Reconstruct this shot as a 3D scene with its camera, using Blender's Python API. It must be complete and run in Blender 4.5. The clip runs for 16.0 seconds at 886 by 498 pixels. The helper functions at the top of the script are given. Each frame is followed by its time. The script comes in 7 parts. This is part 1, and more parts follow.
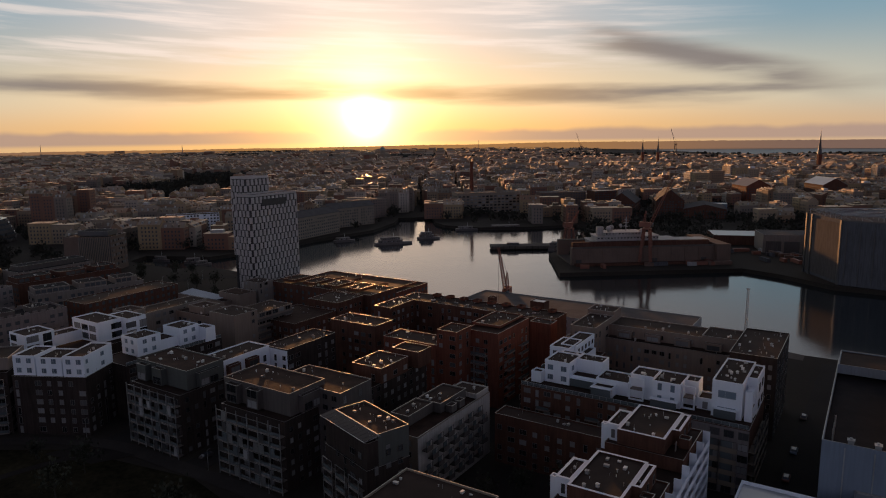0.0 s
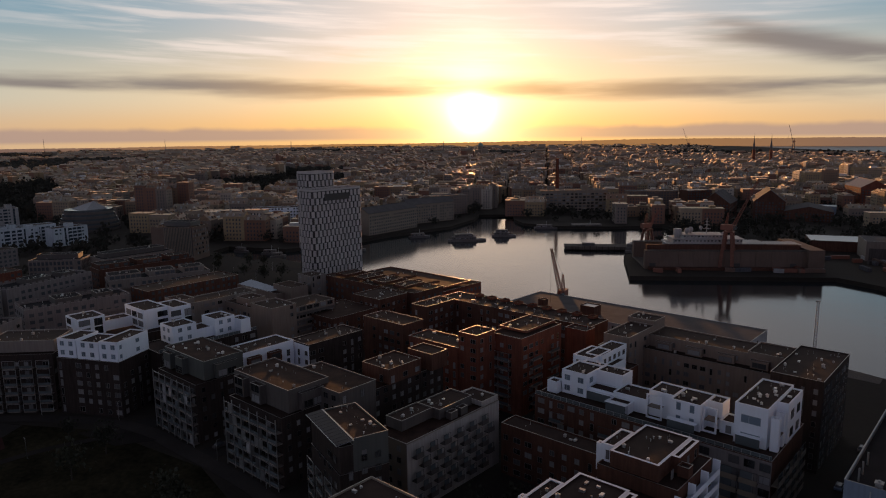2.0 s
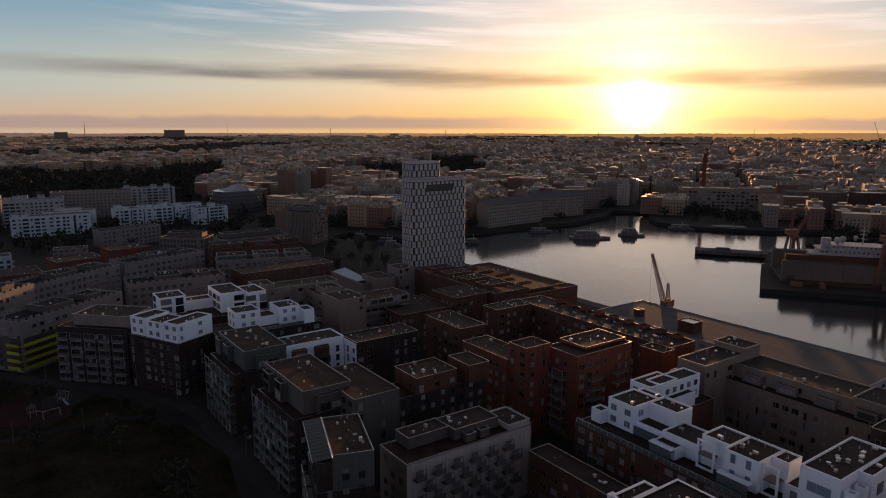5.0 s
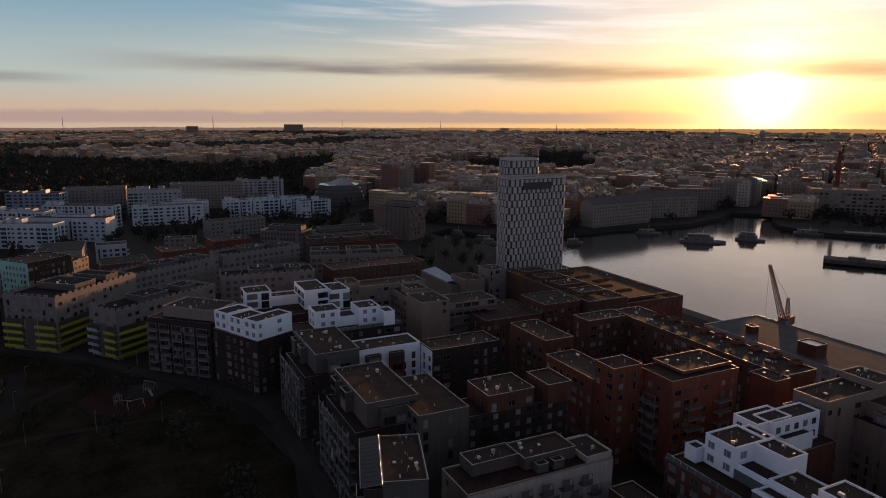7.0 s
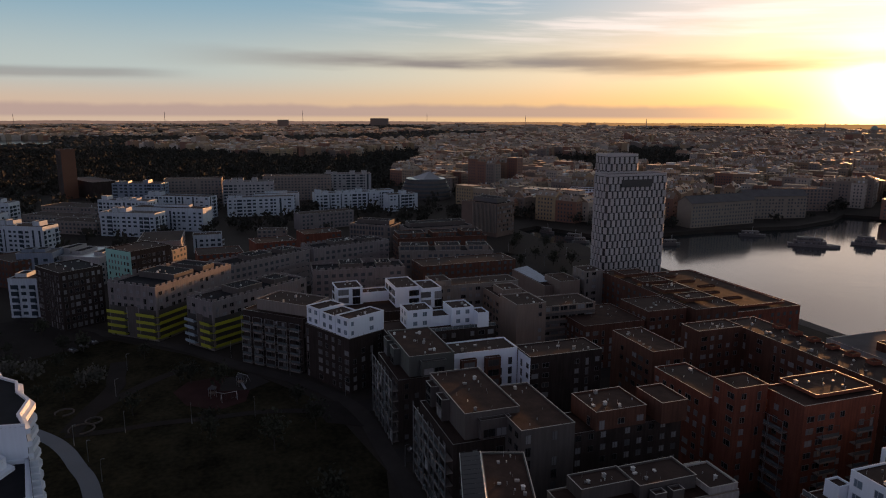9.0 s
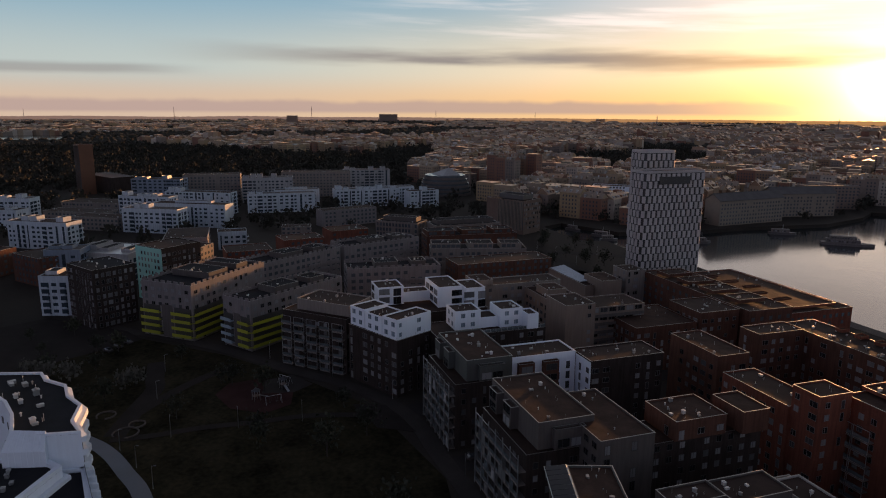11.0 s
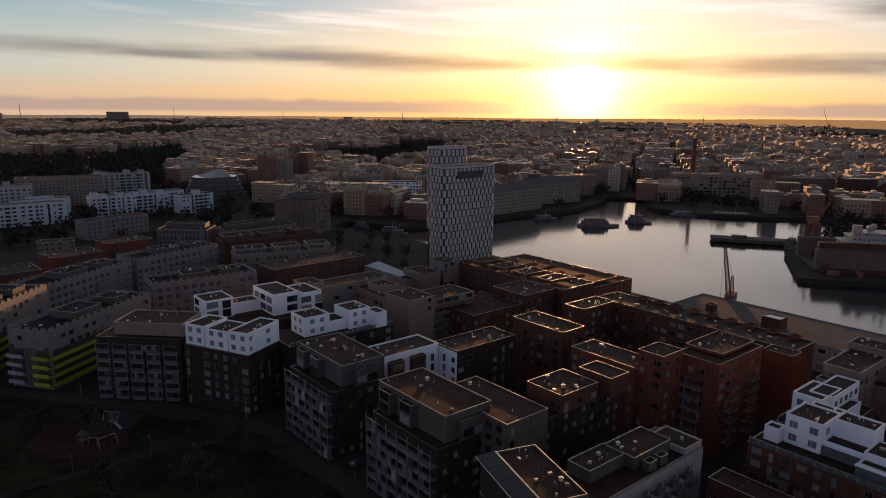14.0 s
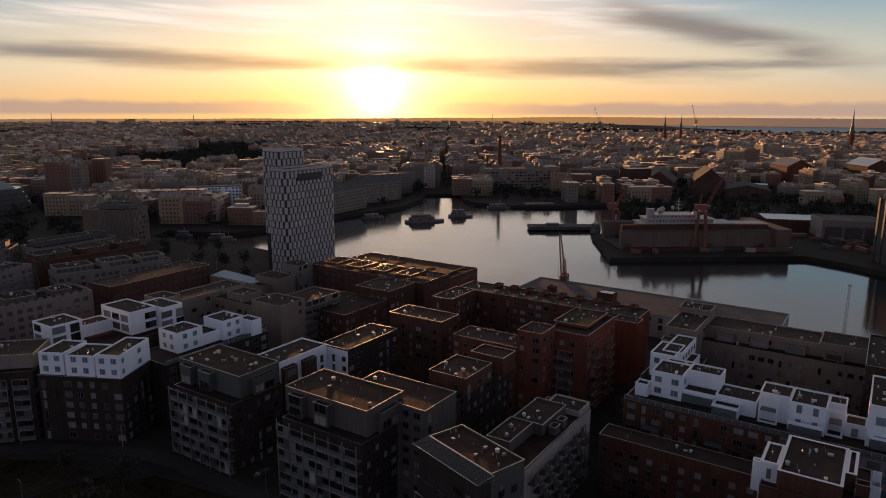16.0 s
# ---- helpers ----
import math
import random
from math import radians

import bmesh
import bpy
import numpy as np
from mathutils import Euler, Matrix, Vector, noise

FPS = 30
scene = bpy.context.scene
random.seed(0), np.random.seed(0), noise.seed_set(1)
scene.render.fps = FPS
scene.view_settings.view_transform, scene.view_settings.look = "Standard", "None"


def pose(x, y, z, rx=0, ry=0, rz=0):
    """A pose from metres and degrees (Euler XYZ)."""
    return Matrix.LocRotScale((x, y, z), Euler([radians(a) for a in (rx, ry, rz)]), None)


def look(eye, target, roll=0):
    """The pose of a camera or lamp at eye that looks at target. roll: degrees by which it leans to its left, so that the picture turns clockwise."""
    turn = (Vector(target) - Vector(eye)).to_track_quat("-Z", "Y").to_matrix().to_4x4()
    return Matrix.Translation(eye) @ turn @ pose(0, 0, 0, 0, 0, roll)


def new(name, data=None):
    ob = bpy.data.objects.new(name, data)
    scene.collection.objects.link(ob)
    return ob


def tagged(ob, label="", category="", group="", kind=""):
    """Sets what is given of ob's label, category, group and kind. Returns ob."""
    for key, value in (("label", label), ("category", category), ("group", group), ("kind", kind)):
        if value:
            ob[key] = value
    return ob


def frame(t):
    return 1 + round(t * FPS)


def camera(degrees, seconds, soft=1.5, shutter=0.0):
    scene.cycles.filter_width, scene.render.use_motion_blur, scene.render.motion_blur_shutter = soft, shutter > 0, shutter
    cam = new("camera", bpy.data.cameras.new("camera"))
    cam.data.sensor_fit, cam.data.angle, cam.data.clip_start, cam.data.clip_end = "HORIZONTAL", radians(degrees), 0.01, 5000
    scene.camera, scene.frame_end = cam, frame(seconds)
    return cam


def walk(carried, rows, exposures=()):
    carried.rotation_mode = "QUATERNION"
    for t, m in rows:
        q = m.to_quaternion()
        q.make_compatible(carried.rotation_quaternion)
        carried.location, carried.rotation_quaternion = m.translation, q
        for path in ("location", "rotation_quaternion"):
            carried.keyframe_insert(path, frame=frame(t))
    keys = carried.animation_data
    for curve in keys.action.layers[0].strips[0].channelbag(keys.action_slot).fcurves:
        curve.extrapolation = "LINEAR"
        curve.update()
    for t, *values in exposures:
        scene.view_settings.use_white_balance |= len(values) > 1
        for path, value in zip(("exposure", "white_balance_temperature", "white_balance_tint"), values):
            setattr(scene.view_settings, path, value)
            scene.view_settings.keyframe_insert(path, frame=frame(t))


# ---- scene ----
cam = camera(66.3, 16.0, soft=1.05)
PATH = [
    (0, (1.179, 0.795, 90.687), (0.107, 2.452, 90.363), -0.7),
    (0.5, (5.206, 5.827, 90.637), (4.063, 7.435, 90.311), -0.7),
    (1, (9.358, 10.977, 90.585), (8.146, 12.534, 90.257), -0.6),
    (1.5, (13.465, 16.206, 90.517), (12.2, 17.72, 90.187), -0.6),
    (2, (17.57, 21.62, 90.431), (16.259, 23.094, 90.099), -0.6),
    (2.5, (21.283, 27.038, 90.405), (19.931, 28.472, 90.068), -0.6),
    (3, (24.327, 32.718, 90.426), (22.927, 34.106, 90.085), -0.4),
    (3.5, (26.358, 38.589, 90.496), (24.913, 39.928, 90.15), -0.4),
    (4, (27.355, 44.542, 90.578), (25.852, 45.815, 90.228), -0.1),
    (6.5, (20.771, 68.038, 91.081), (19.04, 68.968, 90.708), 0.1),
    (7, (18.117, 70.006, 91.043), (16.351, 70.867, 90.667), 0.2),
    (7.5, (15.388, 70.922, 90.96), (13.593, 71.719, 90.579), 0.2),
    (8, (12.495, 70.982, 90.87), (10.674, 71.713, 90.485), 0.2),
    (8.5, (9.596, 70.323, 90.759), (7.758, 71.009, 90.371), 0.3),
    (9, (6.607, 68.946, 90.669), (4.754, 69.587, 90.276), 0.3),
    (11.5, (-7.474, 54.406, 89.898), (-9.331, 55.029, 89.494), 0.4),
    (12, (-10.116, 50.652, 89.823), (-11.955, 51.326, 89.417), 0.4),
    (12.5, (-12.592, 46.517, 89.783), (-14.362, 47.355, 89.378), 0.5),
    (13, (-15.17, 42.032, 89.814), (-16.843, 43.05, 89.409), 0.6),
    (13.5, (-17.728, 37.434, 89.858), (-19.32, 38.574, 89.454), 0.6),
    (14, (-20.454, 32.707, 89.946), (-21.962, 33.957, 89.542), 0.6),
    (14.5, (-23.369, 27.896, 90.058), (-24.786, 29.249, 89.655), 0.5),
    (15, (-26.466, 22.903, 90.173), (-27.783, 24.354, 89.772), 0.4),
    (15.5, (-29.635, 17.963, 90.282), (-30.847, 19.503, 89.882), 0.3),
    (16, (-32.932, 13.029, 90.376), (-34.015, 14.661, 89.976), 0.2),
]
walk(cam, [(t, look(eye, target, roll)) for t, eye, target, roll in PATH], [(0, 0.18, 6950, 23), (2.5, 0.22, 6900, 23), (8, 0.36, 6700, 23), (11.5, 0.48, 6700, 23), (13.5, 0.47, 6800, 23), (16, 0.37, 6950, 23)])

# ---- world, sun, exposure ----
SUN_AZ, SUN_EL = 39.1, 1.9     # degrees from +y towards -x, above the horizon
sun_dir = Vector((-math.sin(radians(SUN_AZ)) * math.cos(radians(SUN_EL)),
                  math.cos(radians(SUN_AZ)) * math.cos(radians(SUN_EL)), math.sin(radians(SUN_EL))))


class Graph:
    """A short hand for node trees."""

    def __init__(self, tree):
        self.tree = tree
        tree.nodes.clear()

    def node(self, kind, **put):
        n = self.tree.nodes.new(kind)
        for key, value in put.items():
            if key == "operation":
                n.operation = value
            elif key == "blend":
                n.blend_type = value
            elif key == "data":
                n.data_type = value
        return n

    def wire(self, a, b):
        self.tree.links.new(a, b)

    def math(self, op, a, b=None, clamp=False):
        n = self.node("ShaderNodeMath", operation=op)
        n.use_clamp = clamp
        for k, v in enumerate((a, b)):
            if v is None:
                continue
            if isinstance(v, (int, float)):
                n.inputs[k].default_value = v
            else:
                self.wire(v, n.inputs[k])
        return n.outputs[0]

    def mix(self, fac, a, b, blend="MIX"):
        n = self.node("ShaderNodeMix", data="RGBA", blend=blend)
        for sock, v in ((n.inputs[0], fac), (n.inputs[6], a), (n.inputs[7], b)):
            if isinstance(v, (int, float)):
                sock.default_value = v
            elif isinstance(v, tuple):
                sock.default_value = (*v, 1)
            else:
                self.wire(v, sock)
        return n.outputs[2]

    def noise(self, vec, scale, detail=4, rough=0.55):
        n = self.node("ShaderNodeTexNoise")
        n.inputs["Scale"].default_value = scale
        n.inputs["Detail"].default_value = detail
        n.inputs["Roughness"].default_value = rough
        if vec is not None:
            self.wire(vec, n.inputs["Vector"])
        return n.outputs[0]

    def ramp(self, fac, lo, hi, a=0.0, b=1.0):
        n = self.node("ShaderNodeMapRange")
        n.interpolation_type = "SMOOTHSTEP"
        for k, v in enumerate((lo, hi, a, b)):
            n.inputs[k + 1].default_value = v
        self.wire(fac, n.inputs[0])
        return n.outputs[0]


def make_world():
    w = bpy.data.worlds.new("evening_sky")
    scene.world = w
    w.use_nodes = True
    g = Graph(w.node_tree)
    coord = g.node("ShaderNodeTexCoord").outputs["Generated"]
    sep = g.node("ShaderNodeSeparateXYZ")
    g.wire(coord, sep.inputs[0])
    x, y, z = sep.outputs
    sky = g.node("ShaderNodeTexSky")
    sky.sky_type = "NISHITA"
    sky.sun_disc = False
    sky.sun_elevation = radians(SUN_EL + 1.0)
    sky.sun_rotation = radians(-SUN_AZ)
    sky.altitude = 0
    sky.air_density, sky.dust_density, sky.ozone_density = 1.0, 1.6, 1.2
    # elevation and bearing from the sun, in degrees
    el = g.math("MULTIPLY", g.math("ARCSINE", z), 57.2958)
    c, s_ = math.cos(radians(SUN_AZ)), math.sin(radians(SUN_AZ))
    fwd = g.math("ADD", g.math("MULTIPLY", x, -s_), g.math("MULTIPLY", y, c))
    side = g.math("ADD", g.math("MULTIPLY", x, c), g.math("MULTIPLY", y, s_))
    az = g.math("MULTIPLY", g.math("ARCTAN2", side, fwd), 57.2958)
    dot = g.node("ShaderNodeVectorMath", operation="DOT_PRODUCT")
    g.wire(coord, dot.inputs[0])
    dot.inputs[1].default_value = sun_dir
    away = g.math("MULTIPLY", g.math("ARCCOSINE", g.math("MINIMUM", dot.outputs["Value"], 0.999999)), 57.2958)
    # clear sky
    base = g.mix(1.0, sky.outputs[0], (SKY_TINT, SKY_TINT, SKY_TINT), "MULTIPLY")
    warm = g.ramp(g.math("ABSOLUTE", az), 4, 58)
    low_col = g.mix(warm, (0.82, 0.56, 0.23), (0.58, 0.47, 0.34))
    mid_col = g.mix(warm, (0.80, 0.70, 0.44), (0.42, 0.53, 0.50))
    high_col = g.mix(g.ramp(g.math("ABSOLUTE", az), 6, 34), (0.54, 0.62, 0.64), (0.18, 0.37, 0.47))
    grad = g.mix(g.ramp(el, 0.4, 3.2), low_col, mid_col)
    grad = g.mix(g.ramp(el, 2.6, 9.5), grad, high_col)
    grad = g.mix(g.ramp(el, 10.5, 15.0, 0.0, 0.8), grad, (0.34, 0.36, 0.38))
    grad = g.mix(g.ramp(el, 17.0, 62.0), grad, (0.036, 0.046, 0.074))
    # the side away from the sun is already dusky
    dusk = g.ramp(g.math("ABSOLUTE", az), 70, 150)
    grad = g.mix(dusk, grad, g.mix(g.ramp(el, 8, 46), (0.34, 0.38, 0.50), (0.036, 0.046, 0.078)))
    base = g.mix(0.85, base, grad)
    # mauve bank along the horizon
    ragged = g.math("ADD", el, g.math("MULTIPLY", g.math("SUBTRACT", g.noise(coord, 14.0, 3), 0.5), 0.7))
    bank = g.math("MULTIPLY", g.ramp(el, -0.5, -0.15), g.ramp(ragged, 0.35, 0.85, 1.0, 0.0))
    base = g.mix(g.math("MULTIPLY", bank, g.ramp(g.math("ABSOLUTE", az), 3, 18, 0.28, 0.7)), base, (0.34, 0.265, 0.24))
    # clouds: long streaks
    vec = g.node("ShaderNodeCombineXYZ")
    g.wire(g.math("MULTIPLY", az, 0.045), vec.inputs[0])
    g.wire(g.math("MULTIPLY", el, 0.42), vec.inputs[1])
    warp = g.noise(vec.outputs[0], 1.3, 5, 0.55)
    fine = g.noise(vec.outputs[0], 3.4, 7, 0.62)
    # grey band with frayed ends
    mid = g.math("MAXIMUM", g.math("ADD", g.math("MULTIPLY", az, -0.012), 3.65), 3.4)
    mid = g.math("ADD", mid, g.math("MULTIPLY", g.math("SUBTRACT", warp, 0.5), 1.3))
    off = g.math("ABSOLUTE", g.math("SUBTRACT", el, mid))
    wide_ = g.ramp(g.noise(vec.outputs[0], 0.9, 3), 0.35, 0.7, 0.55, 1.25)
    body = g.noise(vec.outputs[0], 1.9, 4, 0.5)
    thick = g.math("MULTIPLY", g.ramp(g.math("DIVIDE", off, wide_), 0.1, 1.3, 1.0, 0.0), g.ramp(body, 0.28, 0.56, 0.45, 1.0))
    thick = g.math("MULTIPLY", thick, g.math("MULTIPLY", g.ramp(az, -58, -32), g.ramp(az, 30, 42, 1.0, 0.0)))
    # arm that rises away from the sun's right
    mid2 = g.math("ADD", 5.7, g.math("ADD", g.math("MULTIPLY", g.math("SUBTRACT", az, 27.0), -0.24), g.math("MULTIPLY", g.math("SUBTRACT", warp, 0.5), 1.2)))
    off2 = g.math("ABSOLUTE", g.math("SUBTRACT", el, mid2))
    arm = g.math("MULTIPLY", g.ramp(off2, 0.2, 1.6, 1.0, 0.0), g.math("MULTIPLY", g.ramp(az, 15, 22), g.ramp(az, 31, 39, 1.0, 0.0)))
    arm = g.math("MULTIPLY", arm, g.ramp(body, 0.26, 0.52, 0.3, 1.0))
    # small streak far to the left
    off3 = g.math("ABSOLUTE", g.math("SUBTRACT", el, g.math("ADD", 2.8, g.math("MULTIPLY", g.math("SUBTRACT", warp, 0.5), 0.8))))
    far_streak = g.math("MULTIPLY", g.ramp(off3, 0.1, 0.6, 1.0, 0.0), g.math("MULTIPLY", g.ramp(az, -88, -74), g.ramp(az, -58, -50, 1.0, 0.0)))
    thick = g.math("MAXIMUM", g.math("MAXIMUM", thick, arm), g.math("MULTIPLY", far_streak, 0.6))
    # bright veil above
    tilt = g.node("ShaderNodeCombineXYZ")
    g.wire(g.math("MULTIPLY", g.math("ADD", az, g.math("MULTIPLY", el, 1.8)), 0.035), tilt.inputs[0])
    g.wire(g.math("MULTIPLY", g.math("ADD", el, g.math("MULTIPLY", az, 0.03)), 0.5), tilt.inputs[1])
    streak = g.noise(tilt.outputs[0], 2.2, 5, 0.56)
    wisp = g.math("MULTIPLY", g.ramp(streak, 0.42, 0.68), g.math("MULTIPLY", g.ramp(el, 4.4, 6.5), g.ramp(el, 14, 26, 1.0, 0.0)))
    wisp = g.math("MULTIPLY", wisp, g.math("MULTIPLY", g.ramp(az, -46, -14), g.ramp(az, 12, 34, 1.0, 0.0)))
    base = g.mix(g.math("MULTIPLY", wisp, 0.66), base, (0.92, 0.86, 0.76))
    grey = g.mix(g.ramp(away, 2, 26), (0.62, 0.40, 0.17), (0.20, 0.19, 0.18))
    base = g.mix(g.math("MULTIPLY", thick, 0.88), base, grey)
    # the sun's aureole
    near = g.math("EXPONENT", g.math("MULTIPLY", g.math("POWER", g.math("DIVIDE", away, 1.05), 2.0), -1.0))
    tight = g.math("EXPONENT", g.math("DIVIDE", away, -1.9))
    near = g.math("ADD", near, g.math("MULTIPLY", tight, 0.5))
    wide = g.math("EXPONENT", g.math("DIVIDE", away, -5.6))
    # the band of cloud dims the light behind it
    veil = g.math("SUBTRACT", 1.0, g.math("MULTIPLY", thick, 0.5))
    near, wide = g.math("MULTIPLY", near, veil), g.math("MULTIPLY", wide, veil)
    glow = g.mix(1.0, (1.0, 0.78, 0.40), near, "MULTIPLY")
    halo = g.mix(1.0, (1.0, 0.64, 0.27), wide, "MULTIPLY")
    one = g.node("ShaderNodeBackground")
    g.wire(base, one.inputs[0])
    one.inputs[1].default_value = 0.9
    two = g.node("ShaderNodeBackground")
    g.wire(glow, two.inputs[0])
    two.inputs[1].default_value = 6.0
    three = g.node("ShaderNodeBackground")
    g.wire(halo, three.inputs[0])
    three.inputs[1].default_value = 0.5
    a1, a2 = g.node("ShaderNodeAddShader"), g.node("ShaderNodeAddShader")
    g.wire(one.outputs[0], a1.inputs[0])
    g.wire(two.outputs[0], a1.inputs[1])
    g.wire(a1.outputs[0], a2.inputs[0])
    g.wire(three.outputs[0], a2.inputs[1])
    g.wire(a2.outputs[0], g.node("ShaderNodeOutputWorld").inputs[0])


SKY_TINT = 0.10
make_world()
sun = new("sun", bpy.data.lights.new("sun", "SUN"))
sun.data.energy, sun.data.angle, sun.data.color = 4.2, radians(0.55), (1.0, 0.49, 0.18)
sun.matrix_world = look(sun_dir * 1000, (0, 0, 0))


# ---- materials ----
def mat(name, color, rough=0.8, var=0.25, scale=0.6, metal=0.0, bump=0.0, fine=9.0, random_tint=0.0, stain=0.0, spec=0.5):
    m = bpy.data.materials.new(name)
    m.use_nodes = True
    g = Graph(m.node_tree)
    pos = g.node("ShaderNodeNewGeometry").outputs["Position"]
    big = g.noise(pos, scale * 0.25, 3)
    small = g.noise(pos, fine, 4, 0.65)
    v = g.math("ADD", g.math("MULTIPLY", g.math("SUBTRACT", big, 0.5), var * 2), g.math("MULTIPLY", g.math("SUBTRACT", small, 0.5), var * 1.4))
    v = g.math("ADD", v, 1.0)
    if random_tint:
        info = g.node("ShaderNodeObjectInfo").outputs["Random"]
        v = g.math("MULTIPLY", v, g.math("ADD", 1.0 - random_tint, g.math("MULTIPLY", info, 2 * random_tint)))
    if stain:
        flat = g.node("ShaderNodeMapping")
        flat.inputs["Scale"].default_value = (1.6, 1.6, 0.12)
        g.wire(pos, flat.inputs[0])
        v = g.math("MULTIPLY", v, g.ramp(g.noise(flat.outputs[0], 1.0, 5), 0.35, 0.65, 1.0 - stain, 1.0))
    col = g.node("ShaderNodeVectorMath", operation="SCALE")
    col.inputs[0].default_value = color
    g.wire(v, col.inputs["Scale"])
    b = g.node("ShaderNodeBsdfPrincipled")
    g.wire(col.outputs[0], b.inputs["Base Color"])
    g.wire(g.math("ADD", rough - 0.08, g.math("MULTIPLY", small, 0.16), True), b.inputs["Roughness"])
    b.inputs["Metallic"].default_value = metal
    b.inputs["Specular IOR Level"].default_value = spec
    if bump:
        bp = g.node("ShaderNodeBump")
        bp.inputs["Strength"].default_value = bump
        bp.inputs["Distance"].default_value = 0.05
        g.wire(small, bp.inputs["Height"])
        g.wire(bp.outputs[0], b.inputs["Normal"])
    g.wire(b.outputs[0], g.node("ShaderNodeOutputMaterial").inputs[0])
    return m


def glass_mat(name, dark, light, share):
    """Window glass: most panes dark, some pale for blinds and reflected sky put in the colour."""
    m = bpy.data.materials.new(name)
    m.use_nodes = True
    g = Graph(m.node_tree)
    info = g.node("ShaderNodeObjectInfo").outputs["Random"]
    b = g.node("ShaderNodeBsdfPrincipled")
    g.wire(g.mix(g.ramp(info, 1 - share - 0.25, 1 - share + 0.35), dark, light), b.inputs["Base Color"])
    b.inputs["Roughness"].default_value = 0.12
    b.inputs["Specular IOR Level"].default_value = 0.9
    g.wire(b.outputs[0], g.node("ShaderNodeOutputMaterial").inputs[0])
    return m


def water_mat(name="harbour_water", rough=0.1):
    m = bpy.data.materials.new(name)
    m.use_nodes = True
    g = Graph(m.node_tree)
    pos = g.node("ShaderNodeNewGeometry").outputs["Position"]
    b = g.node("ShaderNodeBsdfPrincipled")
    b.inputs["Base Color"].default_value = (0.012, 0.02, 0.024, 1)
    b.inputs["Roughness"].default_value = rough
    b.inputs["IOR"].default_value = 2.1
    fine, broad = g.noise(pos, 0.55, 5, 0.6), g.noise(pos, 0.035, 4)
    calm = g.ramp(g.noise(pos, 0.012, 3), 0.4, 0.62, 0.25, 1.0)
    h = g.math("ADD", g.math("MULTIPLY", fine, 0.10), g.math("MULTIPLY", broad, 0.5))
    bp = g.node("ShaderNodeBump")
    g.wire(g.math("MULTIPLY", calm, 0.42), bp.inputs["Strength"])
    bp.inputs["Distance"].default_value = 0.6
    g.wire(h, bp.inputs["Height"])
    g.wire(bp.outputs[0], b.inputs["Normal"])
    g.wire(b.outputs[0], g.node("ShaderNodeOutputMaterial").inputs[0])
    return m


